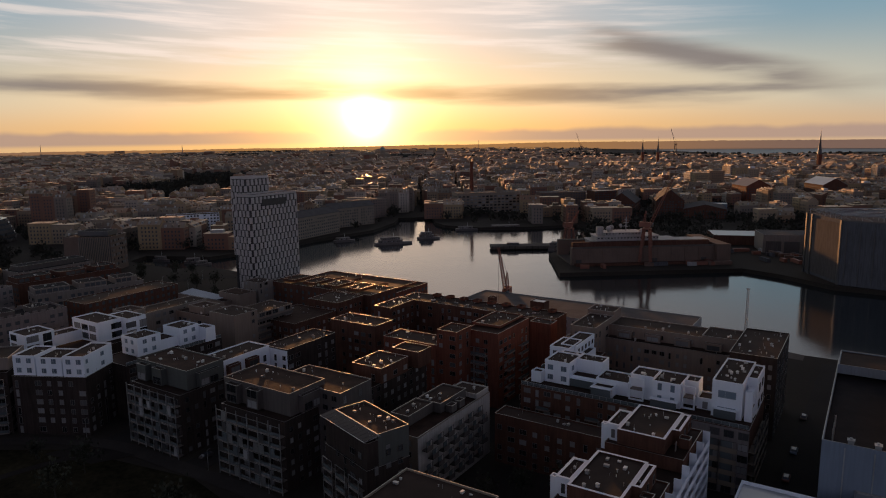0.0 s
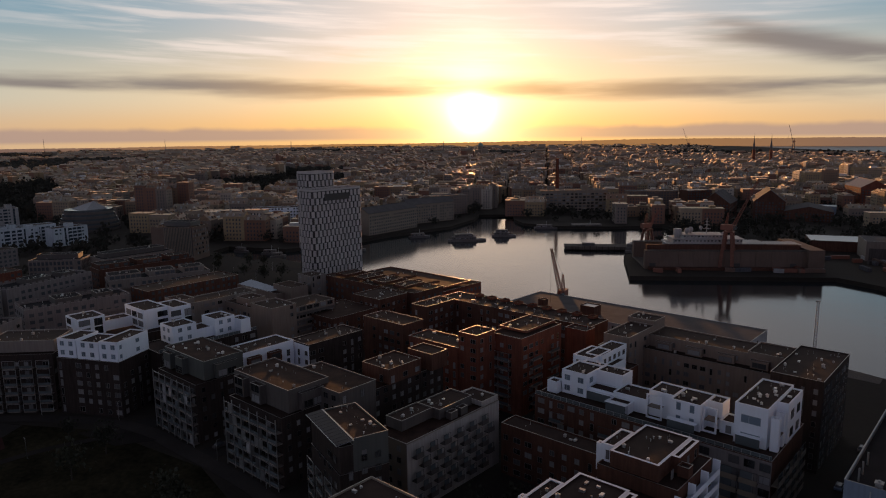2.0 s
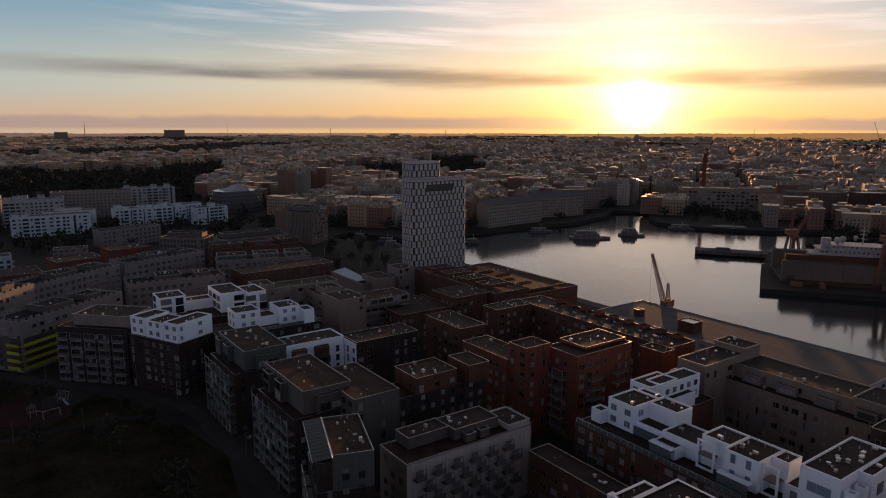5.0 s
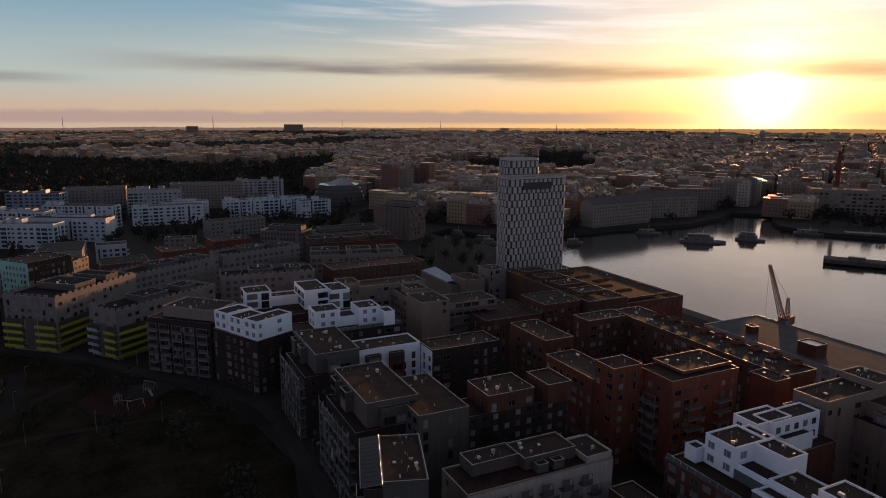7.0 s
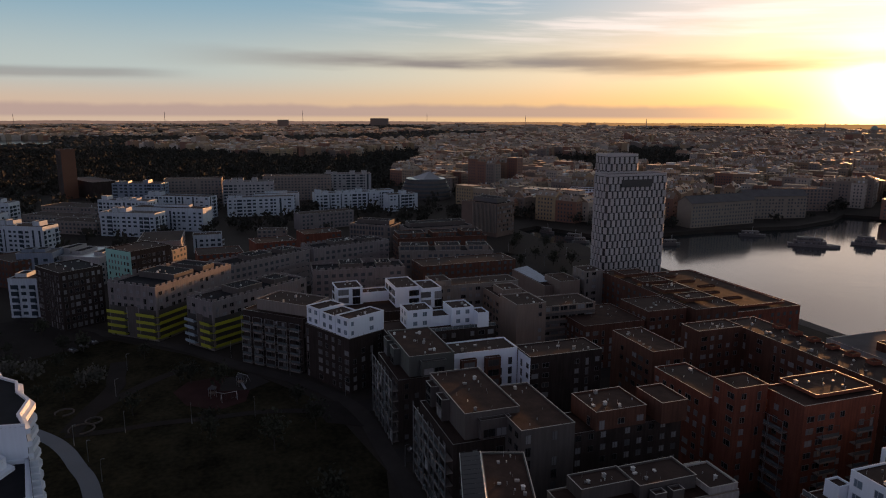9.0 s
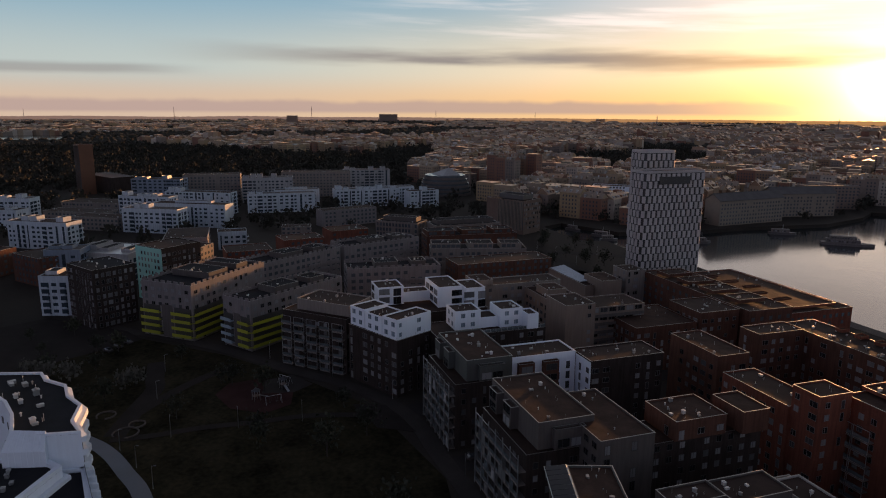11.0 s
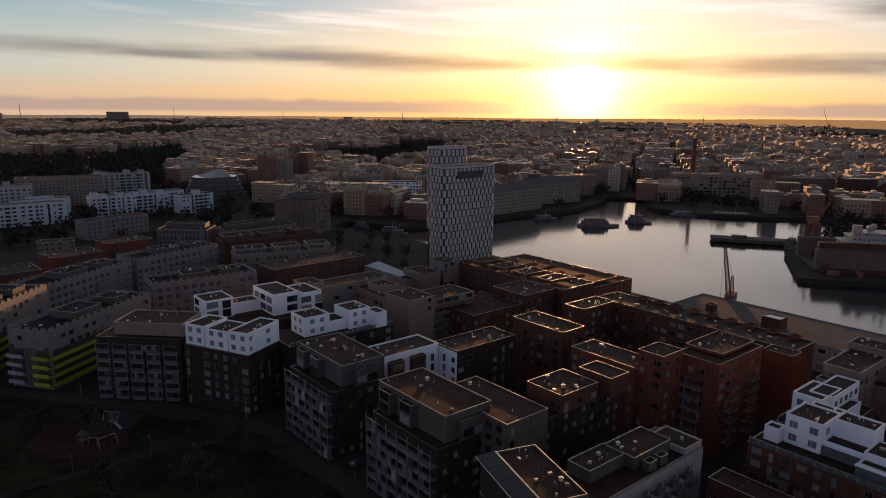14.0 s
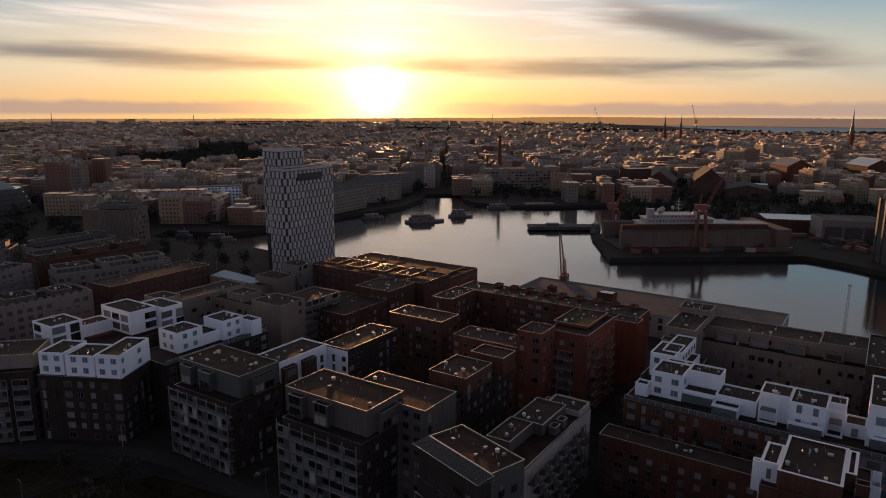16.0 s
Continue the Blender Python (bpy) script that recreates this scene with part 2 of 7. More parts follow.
M = {
    "white": mat("white_render", (0.72, 0.78, 0.86), 0.8, 0.07, 0.5, stain=0.04),
    "beige": mat("beige_render", (0.205, 0.152, 0.125), 0.85, 0.1, 0.5, stain=0.15),
    "grey": mat("grey_concrete", (0.20, 0.17, 0.152), 0.85, 0.12, 0.5, stain=0.2),
    "green_grey": mat("green_grey_panel", (0.065, 0.07, 0.066), 0.7, 0.2, 0.5, stain=0.15),
    "dark_brick": mat("dark_brick", (0.044, 0.033, 0.030), 0.9, 0.35, 0.8, bump=0.3, fine=3, stain=0.3, spec=0.1),
    "brown_brick": mat("brown_brick", (0.105, 0.050, 0.036), 0.9, 0.35, 0.8, bump=0.3, fine=3, stain=0.25, spec=0.12),
    "red_brick": mat("red_brick", (0.17, 0.060, 0.040), 0.9, 0.35, 0.8, bump=0.3, fine=3, stain=0.25, spec=0.12),
    "pale_brick": mat("pale_brick", (0.21, 0.17, 0.135), 0.85, 0.2, 0.8, bump=0.2, fine=6),
    "felt": mat("roof_felt", (0.042, 0.025, 0.02), 0.8, 0.55, 0.9, bump=0.35, fine=2.5, spec=0.16),
    "bitumen": mat("black_bitumen_roof", (0.016, 0.016, 0.02), 0.85, 0.5, 0.9, bump=0.3, fine=2.5, spec=0.12),
    "sedum": mat("sedum_roof", (0.05, 0.027, 0.02), 0.84, 0.8, 1.2, bump=0.5, fine=2, spec=0.15),
    "tin": mat("light_sheet_metal", (0.45, 0.46, 0.47), 0.36, 0.15, 0.5, metal=0.8),
    "coping": mat("coping_metal", (0.36, 0.35, 0.34), 0.4, 0.1, 0.5, metal=0.85),
    "steel": mat("dark_steel", (0.10, 0.10, 0.105), 0.45, 0.2, 0.6, metal=0.6),
    "vent": mat("vent_metal", (0.46, 0.46, 0.46), 0.42, 0.2, 0.5, metal=0.5, random_tint=0.5),
    "glass": glass_mat("window_glass", (0.014, 0.015, 0.018), (0.24, 0.24, 0.25), 0.45),
    "far_glass": mat("far_window_glass", (0.07, 0.08, 0.092), 0.2, 0.4, 0.5, spec=0.8),
    # reflected blue sky is put into this pane's base colour
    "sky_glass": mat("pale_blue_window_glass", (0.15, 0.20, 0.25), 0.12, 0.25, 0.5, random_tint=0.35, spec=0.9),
    "blue_glass": mat("blue_grey_glazing", (0.03, 0.045, 0.06), 0.15, 0.3, 0.5, spec=0.8),
    "rail_glass": mat("balcony_glass", (0.10, 0.12, 0.13), 0.1, 0.1, 0.5, spec=0.9),
    "frame_white": mat("pale_window_frame", (0.13, 0.12, 0.118), 0.5, 0.05),
    "frame_dark": mat("dark_window_frame", (0.04, 0.037, 0.036), 0.5, 0.1),
    "asphalt": mat("asphalt", (0.034, 0.030, 0.028), 0.9, 0.3, 0.3, bump=0.2, fine=2, spec=0.1),
    "ground": mat("city_ground", (0.034, 0.028, 0.023), 0.86, 0.6, 0.06, fine=0.5, spec=0.12),
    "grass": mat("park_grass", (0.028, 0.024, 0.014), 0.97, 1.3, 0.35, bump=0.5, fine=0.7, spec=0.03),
    "paving": mat("pale_paving", (0.05, 0.043, 0.039), 0.92, 0.35, 0.5, fine=2, spec=0.08),
    "gravel": mat("gravel_path", (0.034, 0.029, 0.026), 0.95, 0.4, 0.4, fine=2, spec=0.05),
    "quay": mat("quay_concrete", (0.12, 0.10, 0.088), 0.88, 0.3, 0.3, stain=0.3, spec=0.25),
    "yellow": mat("yellow_green_panel", (0.29, 0.30, 0.022), 0.5, 0.1, random_tint=0.15),
    "teal": mat("teal_panel", (0.22, 0.50, 0.46), 0.5, 0.1),
    "blue_grey": mat("blue_grey_panel", (0.26, 0.33, 0.38), 0.5, 0.1),
    "bronze": mat("bronze_cladding", (0.13, 0.055, 0.032), 0.5, 0.2, metal=0.3),
    "tower_light": mat("pale_facade_panel", (0.41, 0.38, 0.375), 0.6, 0.08, random_tint=0.1),
    "tower_dark": mat("dark_facade_glazing", (0.045, 0.045, 0.048), 0.25, 0.15, spec=0.8),
    "solar": mat("solar_panel", (0.016, 0.016, 0.024), 0.45, 0.2, spec=0.15),
    "ship_white": mat("white_ship_paint", (0.36, 0.34, 0.33), 0.5, 0.12, stain=0.2),
    "hull": mat("dark_hull", (0.06, 0.05, 0.05), 0.5, 0.2),
    "crane_red": mat("red_crane_paint", (0.20, 0.075, 0.05), 0.65, 0.25),
    "shed": mat("shed_cladding", (0.30, 0.30, 0.31), 0.5, 0.12, stain=0.2),
    "shed_blue": mat("blue_shed_cladding", (0.16, 0.205, 0.27), 0.45, 0.15, stain=0.15),
    "leaf": mat("spring_foliage", (0.024, 0.026, 0.013), 0.8, 0.5, 0.5, random_tint=0.3),
    "blossom": mat("pale_blossom", (0.085, 0.08, 0.065), 0.8, 0.3, 0.5),
    "bark": mat("bark", (0.042, 0.034, 0.028), 0.9, 0.3),
    "play": mat("worn_playground_rubber", (0.05, 0.024, 0.022), 0.9, 0.6, 0.5, spec=0.05),
    "tile_roof": mat("red_brown_sheet_roof", (0.16, 0.10, 0.08), 0.42, 0.25, metal=0.2),
    "grey_roof": mat("grey_sheet_roof", (0.12, 0.112, 0.11), 0.88, 0.35, spec=0.06),
    "copper": mat("green_copper", (0.16, 0.25, 0.22), 0.5, 0.2),
    "pale_plaster": mat("pale_plaster", (0.38, 0.35, 0.335), 0.85, 0.12, 0.5, stain=0.2),
    "boat_paint": mat("weathered_boat_paint", (0.13, 0.11, 0.105), 0.6, 0.2, stain=0.3),
    "slate": mat("slate_grey_panel", (0.085, 0.072, 0.068), 0.75, 0.2, 0.5, stain=0.2),
    "mauve": mat("mauve_grey_plaster", (0.19, 0.168, 0.168), 0.85, 0.15, 0.5, stain=0.2),
    "dock": mat("dock_plating", (0.155, 0.11, 0.09), 0.85, 0.25, 0.4, stain=0.1, spec=0.2),
    "hall_blue": mat("dark_blue_hall_cladding", (0.10, 0.105, 0.12), 0.9, 0.2, 0.4, stain=0.3, spec=0.15),
    "hall_grey": mat("hall_door_cladding", (0.10, 0.09, 0.09), 0.92, 0.2, 0.4, stain=0.3, spec=0.1),
    "pale_road": mat("pale_park_asphalt", (0.15, 0.165, 0.19), 0.85, 0.2, 0.4, fine=2),
    "cool_white": mat("cool_white_panel", (0.44, 0.50, 0.56), 0.7, 0.12, 0.5, stain=0.2),
    "water": water_mat(),
    "bay": water_mat("ruffled_bay_water", 0.42),
}


# ---- building kit ----
from mathutils.geometry import tessellate_polygon

def part(name, bm, material, parent, label=""):
    me = bpy.data.meshes.new(name)
    bm.to_mesh(me)
    bm.free()
    for m in material if isinstance(material, (list, tuple)) else [material]:
        me.materials.append(m)
    ob = new(name, me)
    ob.parent = parent
    return tagged(ob, label) if label else ob


def share(name, me, parent, m):
    ob = new(name, me)
    ob.parent = parent
    ob.matrix_basis = m
    return ob


def mesh_of(name, bm, *materials):
    me = bpy.data.meshes.new(name)
    bm.to_mesh(me)
    bm.free()
    for m in materials:
        me.materials.append(m)
    return me


def box(bm, x0, x1, y0, y1, z0, z1, slot=0, turn=None):
    vs = [bm.verts.new((x, y, z)) for z in (z0, z1) for x, y in ((x0, y0), (x1, y0), (x1, y1), (x0, y1))]
    if turn:
        for v in vs:
            v.co = turn @ v.co
    for f in ((3, 2, 1, 0), (4, 5, 6, 7), (0, 1, 5, 4), (1, 2, 6, 5), (2, 3, 7, 6), (3, 0, 4, 7)):
        face = bm.faces.new([vs[k] for k in f])
        face.material_index = slot
    return vs


def ring(bm, x0, x1, y0, y1, t, z0, z1, slot=0):
    """A flat rectangular ring in one piece."""
    rows = [[bm.verts.new((x, y, z)) for x, y in ((x0 + k, y0 + k), (x1 - k, y0 + k), (x1 - k, y1 - k), (x0 + k, y1 - k))] for k, z in ((0, z0), (0, z1), (t, z1), (t, z0))]
    for r in range(4):
        for k in range(4):
            bm.faces.new((rows[r][k], rows[r][(k + 1) % 4], rows[(r + 1) % 4][(k + 1) % 4], rows[(r + 1) % 4][k])).material_index = slot


def walled_box(bm, x0, x1, y0, y1, z0, z1, lip, t=0.28):
    """A block whose top is sunk behind a parapet, in one piece."""
    rows = [[bm.verts.new((x, y, z)) for x, y in ((x0 + k, y0 + k), (x1 - k, y0 + k), (x1 - k, y1 - k), (x0 + k, y1 - k))] for k, z in ((0, z0), (0, z1), (t, z1), (t, z1 - lip))]
    for a, c in zip(rows, rows[1:]):
        for k in range(4):
            bm.faces.new((a[k], a[(k + 1) % 4], c[(k + 1) % 4], c[k]))
    bm.faces.new(rows[3])
    bm.faces.new(rows[0][::-1])


def rod(bm, a, b, r, n=6, slot=0, r2=None):
    a, b = Vector(a), Vector(b)
    q = (b - a).to_track_quat("Z", "Y").to_matrix()
    rows = []
    for p, rad in ((a, r), (b, r if r2 is None else r2)):
        rows.append([bm.verts.new(p + q @ Vector((rad * math.cos(2 * math.pi * k / n), rad * math.sin(2 * math.pi * k / n), 0))) for k in range(n)])
    for k in range(n):
        f = bm.faces.new((rows[0][k], rows[0][(k + 1) % n], rows[1][(k + 1) % n], rows[1][k]))
        f.material_index = slot
    for r_ in (rows[0][::-1], rows[1]):
        bm.faces.new(r_).material_index = slot


def prism(bm, pts, z0, z1, slot=0, top=None):
    """An upright prism over a plan polygon, counter-clockwise."""
    lo = [bm.verts.new((x, y, z0)) for x, y in pts]
    hi = [bm.verts.new((x, y, z1)) for x, y in pts]
    n = len(pts)
    for k in range(n):
        bm.faces.new((lo[k], lo[(k + 1) % n], hi[(k + 1) % n], hi[k])).material_index = slot
    bm.faces.new(hi).material_index = slot if top is None else top
    bm.faces.new(lo[::-1]).material_index = slot


WINDOWS = {}


def window_mesh(w, h, frame_kind):
    """A window that faces -y, in one piece: frame with a set-back pane in two lights and a jutting sill edge."""
    key = (w, h, frame_kind)
    if key not in WINDOWS:
        bm = bmesh.new()
        out, deep, t = -0.08, -0.02, 0.07

        def loop(x0, x1, z0, z1, y):
            return [bm.verts.new((x, y, z)) for x, z in ((x0, z0), (x1, z0), (x1, z1), (x0, z1))]

        back, front = loop(-w / 2, w / 2, 0, h, 0.02), loop(-w / 2, w / 2, 0, h, out)
        inner, pane = loop(-w / 2 + t, w / 2 - t, t, h - t, out), loop(-w / 2 + t, w / 2 - t, t, h - t, deep)
        for p, q in ((back, front), (front, inner), (inner, pane)):
            for k in range(4):
                bm.faces.new((p[k], p[(k + 1) % 4], q[(k + 1) % 4], q[k]))
        bm.faces.new(pane).material_index = 1
        bmesh.ops.recalc_face_normals(bm, faces=bm.faces[:])
        if w > 1.3:
            box(bm, -0.035 - w * 0.1, 0.035 - w * 0.1, out, deep - 0.002, t, h - t)
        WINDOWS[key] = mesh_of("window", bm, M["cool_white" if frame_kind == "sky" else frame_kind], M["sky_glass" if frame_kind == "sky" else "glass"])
    return WINDOWS[key]


BALCONIES = {}


def balcony_mesh(w, d, h, kind):
    """A balcony that juts towards -y: its slab with the front in one piece, and the steel or side frame beside it."""
    key = (w, d, h, kind)
    if key not in BALCONIES:
        bm = bmesh.new()
        up = 1.15 if kind in ("band", "solid", "box") else 0.32
        prof = [(0, -0.12), (-d, -0.12), (-d, up), (-d + 0.12, up), (-d + 0.12, 0.1), (0, 0.1)]
        ends = [[bm.verts.new((x, y, z)) for y, z in prof] for x in (-w / 2, w / 2)]
        for k in range(6):
            bm.faces.new((ends[0][k], ends[0][(k + 1) % 6], ends[1][(k + 1) % 6], ends[1][k]))
        bm.faces.new(ends[0])
        bm.faces.new(ends[1][::-1])
        bmesh.ops.recalc_face_normals(bm, faces=bm.faces[:])
        tray = mesh_of("balcony", bm, M[{"band": "white", "solid": "pale_brick", "box": "slate"}.get(kind, "grey")])
        bm = bmesh.new()
        if kind == "frame":
            ring_xz(bm, -w / 2, w / 2, -d, -d + 0.12, 0.12, h - 0.12, 0.11)
        else:
            ring_xz(bm, -w / 2 + 0.04, w / 2 - 0.04, -d + 0.2, -d + 0.28, 0.12, h - 0.14, 0.08)
        frame_ = mesh_of("balcony_frame", bm, M["tin"] if kind == "frame" else M["frame_dark"])
        bm = bmesh.new()
        box(bm, -w / 2 + 0.12, w / 2 - 0.12, -d + 0.03, -d + 0.07, up, 1.15) if kind not in ("band", "solid", "box") else box(bm, -w / 2 + 0.2, w * 0.2, -d + 0.3, -d + 0.34, 0.2, h - 0.2)
        BALCONIES[key] = (tray, frame_, mesh_of("glazing", bm, M["rail_glass"]))
    return BALCONIES[key]


def ring_xz(bm, x0, x1, y0, y1, z0, z1, t):
    """An upright frame in one piece."""
    loops = []
    for y in (y0, y1):
        for k in (0, t):
            loops.append([bm.verts.new((x, y, z)) for x, z in ((x0 + k, z0 + k), (x1 - k, z0 + k), (x1 - k, z1 - k), (x0 + k, z1 - k))])
    a, b, c, d = loops
    for p, q in ((a, b), (b, d), (d, c), (c, a)):
        for k in range(4):
            bm.faces.new((p[k], p[(k + 1) % 4], q[(k + 1) % 4], q[k]))
    bmesh.ops.recalc_face_normals(bm, faces=bm.faces[:])


def vent_meshes():
    made = []
    bm = bmesh.new()
    rod(bm, (0, 0, 0), (0, 0, 0.9), 0.22, 8)
    rod(bm, (0, 0, 0.9), (0, 0, 1.0), 0.36, 8)
    rod(bm, (0, 0, 1.0), (0, 0, 1.2), 0.30, 8, 0, 0.12)
    made.append(mesh_of("vent", bm, M["vent"]))
    bm = bmesh.new()
    box(bm, -0.9, 0.9, -0.55, 0.55, 0, 0.75)
    box(bm, -0.95, 0.95, -0.6, 0.6, 0.75, 0.83)
    made.append(mesh_of("roof_hatch", bm, M["vent"]))
    bm = bmesh.new()
    box(bm, -0.6, 0.6, -0.6, 0.6, 0, 1.3)
    box(bm, -0.75, 0.75, -0.75, 0.75, 1.3, 1.42)
    rod(bm, (0, 0, 1.42), (0, 0, 1.8), 0.3, 8)
    made.append(mesh_of("ventilator", bm, M["vent"]))
    bm = bmesh.new()
    rod(bm, (0, 0, 0), (0, 0, 1.7), 0.06, 6)
    made.append(mesh_of("pipe", bm, M["vent"]))
    return made


VENTS = vent_meshes()
SIDE = {"s": 0, "e": 90, "n": 180, "w": 270}


class Building:
    """An Empty at (ox, oy), turned by ang degrees; parts in plan metres of the world when ang is 0, else from the origin."""

    def __init__(self, name, label, ox, oy, ang=0.0, z=0.0, category="apartment building", group="", local=False, shift=(0, 0)):
        self.top = new(name)
        self.top.matrix_basis = pose(ox + shift[0], oy + shift[1], z, 0, 0, ang)
        self.top.empty_display_size = 2
        tagged(self.top, label, category, group)
        self.off = (0, 0) if (ang or local) else (ox, oy)
        self.rng = random.Random(int(abs(ox * 13 + oy * 7)))

    def loc(self, x0, x1, y0, y1):
        a, b = self.off
        return x0 - a, x1 - a, y0 - b, y1 - b

    def vol(self, x0, x1, y0, y1, z0, z1, wall="white", roof="felt", vents=0, coping="coping", lip=0.45, label="", rim=0.0):
        x0, x1, y0, y1 = self.loc(x0, x1, y0, y1)
        bm = bmesh.new()
        walled_box(bm, x0, x1, y0, y1, z0, z1 - 0.06, lip - 0.06)
        part("wall", bm, M[wall], self.top, label)
        bm = bmesh.new()
        box(bm, x0 + 0.29, x1 - 0.29, y0 + 0.29, y1 - 0.29, z1 - lip + 0.004, z1 - lip + 0.09)
        part("roof", bm, M[roof], self.top)
        bm = bmesh.new()
        ring(bm, x0 - 0.05, x1 + 0.05, y0 - 0.05, y1 + 0.05, rim or (0.34 if wall == "white" else 0.15), z1 - 0.06, z1)
        part("coping", bm, M["white" if wall == "white" or rim else coping], self.top)
        for _ in range(int(vents * 1.9)):
            k = self.rng.choice((0, 0, 1, 2, 3, 3))
            vx, vy = self.rng.uniform(x0 + 1.2, x1 - 1.2), self.rng.uniform(y0 + 1.2, y1 - 1.2)
            share(VENTS[k].name.split(".")[0], VENTS[k], self.top, pose(vx, vy, z1 - lip + 0.09, 0, 0, self.rng.choice((0, 90))) @ Matrix.Scale(self.rng.uniform(0.3, 0.62), 4))
        return self

    def spot(self, side, x0, x1, y0, y1):
        """Length of a side, and a function from the way along it to a pose at height z."""
        x0, x1, y0, y1 = self.loc(x0, x1, y0, y1)
        if side == "s":
            return x1 - x0, lambda u, z: pose(x0 + u, y0, z, 0, 0, 0)
        if side == "e":
            return y1 - y0, lambda u, z: pose(x1, y0 + u, z, 0, 0, 90)
        if side == "n":
            return x1 - x0, lambda u, z: pose(x1 - u, y1, z, 0, 0, 180)
        return y1 - y0, lambda u, z: pose(x0, y1 - u, z, 0, 0, 270)

    def windows(self, sides, x0, x1, y0, y1, z0, z1, w=1.4, h=1.5, step=3.2, floor=3.0, sill=0.9, kind="frame_white", margin=1.2, skip=0.12, jitter=0.0, joined=False):
        me = window_mesh(w, h, kind)
        broad = window_mesh(round(w * 1.55, 2), h, kind) if step > w * 1.9 else me
        door = window_mesh(round(w * 0.75, 2), round(h + sill - 0.25, 2), kind) if sill > 0.6 else me
        many = bmesh.new() if joined else None
        for side in sides:
            length, at = self.spot(side, x0, x1, y0, y1)
            n = max(1, int((length - 2 * margin) / step) + 1)
            first = (length - (n - 1) * step) / 2
            for k in range(n):
                z = z0 + sill
                if self.rng.random() < skip * 0.6:
                    continue
                sort = self.rng.random() if skip else 1.0
                lift = 0.0 if sort > 0.45 or sort < 0.25 else 0.2 - sill
                while z + h < z1 - 0.2:
                    if self.rng.random() > skip:
                        m = at(first + k * step + self.rng.uniform(-jitter, jitter), z + (0 if joined else lift if door is not me else 0))
                        if joined:
                            box(many, -w / 2, w / 2, -0.06, 0.02, 0, h, turn=m)
                        else:
                            share("window", broad if sort < 0.25 else door if sort <= 0.45 else me, self.top, m)
                    z += floor
        if joined:
            tagged(part("glazing", many, M["far_glass"], self.top), kind="stuff")
        return self

    def balconies(self, side, x0, x1, y0, y1, z0, z1, us, w=3.6, d=1.7, floor=3.0, kind="glazed"):
        me = balcony_mesh(w, d, floor, kind)
        length, at = self.spot(side, x0, x1, y0, y1)
        for u in us:
            z = z0
            while z + floor < z1 + 0.4:
                tray = share("balcony", me[0], self.top, at(u * length, z))
                share("balcony_frame", me[1], tray, Matrix())
                share("glazing", me[2], tray, Matrix())
                z += floor
        return self

    def rail(self, side, x0, x1, y0, y1, z, a=0.0, b=1.0, inset=0.25):
        """A glass terrace rail with a metal top bar and posts."""
        length, at = self.spot(side, x0, x1, y0, y1)
        u0, u1 = length * a + 0.1, length * b - 0.1
        bm = bmesh.new()
        box(bm, u0, u1, inset, inset + 0.04, 0.05, 0.95, turn=at(0, z))
        pane = part("rail_pane", bm, M["rail_glass"], self.top, "glass terrace rail")
        bm = bmesh.new()
        box(bm, u0, u1, inset - 0.03, inset + 0.07, 0.95, 1.02, turn=at(0, z))
        for k in range(int((u1 - u0) / 2.0) + 1):
            box(bm, u0 + k * 2.0 - 0.04, u0 + k * 2.0 + 0.04, inset - 0.06, inset - 0.003, 0, 0.97, turn=at(0, z))
        part("rail_bar", bm, M["tin"], pane)
        return self

    def bands(self, side, x0, x1, y0, y1, z0, n, floor, h, material, out=0.9, a=0.0, b=1.0):
        """Solid balcony fronts that run along a side, one a floor."""
        length, at = self.spot(side, x0, x1, y0, y1)
        bm = bmesh.new()
        L = length * (b - a)
        box(bm, 0, L, -out - 0.12, -out, -0.15, h)
        box(bm, 0, L, -out, 0, -0.15, 0.05)
        me = mesh_of("balcony_front", bm, M[material])
        for k in range(n):
            share("balcony_front", me, self.top, at(length * a, z0 + k * floor))
        return self


# ---- ground and water ----
bm = bmesh.new()
box(bm, -4950, 4950, -4950, 4950, -4.0, -2.8)
tagged(part("water", bm, M["water"], None), "calm dark harbour water reflecting the evening sky", "water", kind="structure")

SHORE = [(330, 312), (-20, 308), (-60, 318), (-262, 319), (-300, 324), (-345, 324), (-352, 312), (-412, 316), (-420, 298), (-478, 300),
         (-490, 322), (-440, 344), (-428, 400), (-432, 452), (-424, 530), (-442, 590), (-464, 626), (-434, 650), (-404, 612), (-380, 594),
         (-340, 596), (-300, 622), (-262, 662), (-225, 640), (-205, 545), (-214, 486), (-176, 419), (-74, 494), (-50, 484), (-18, 462), (330, 452)]
EDGE = 4980.0
bm = bmesh.new()
# near land: the peninsula; far land: the city across the basin; both reach the horizon and meet in the west and east
west = SHORE[:10]
north = SHORE[10:]
for plan in ([(EDGE, -EDGE), (EDGE, 312)] + west + [(-EDGE, 300), (-EDGE, -EDGE)],
             [(EDGE, 452), (EDGE, 3300), (600, 3700), (-90, 3900), (-290, 3520), (-444, 3300), (-709, 3600), (-975, 3935), (-1393, 4480), (-1800, 4810), (-1900, EDGE), (-EDGE, EDGE), (-EDGE, 300.0), (-478, 300.0)] + north):
    hi = [bm.verts.new((x, y, 0)) for x, y in plan]
    lo = [bm.verts.new((x, y, -3.9)) for x, y in plan]
    for tri in tessellate_polygon([[Vector((x, y, 0)) for x, y in plan]]):
        bm.faces.new([hi[k] for k in tri])
    for k in range(len(plan)):
        bm.faces.new((lo[k], lo[(k + 1) % len(plan)], hi[(k + 1) % len(plan)], hi[k]))
bmesh.ops.recalc_face_normals(bm, faces=bm.faces[:])
for f in bm.faces:
    if abs(f.normal.z) > 0.9 and f.normal.z < 0:
        f.normal_flip()
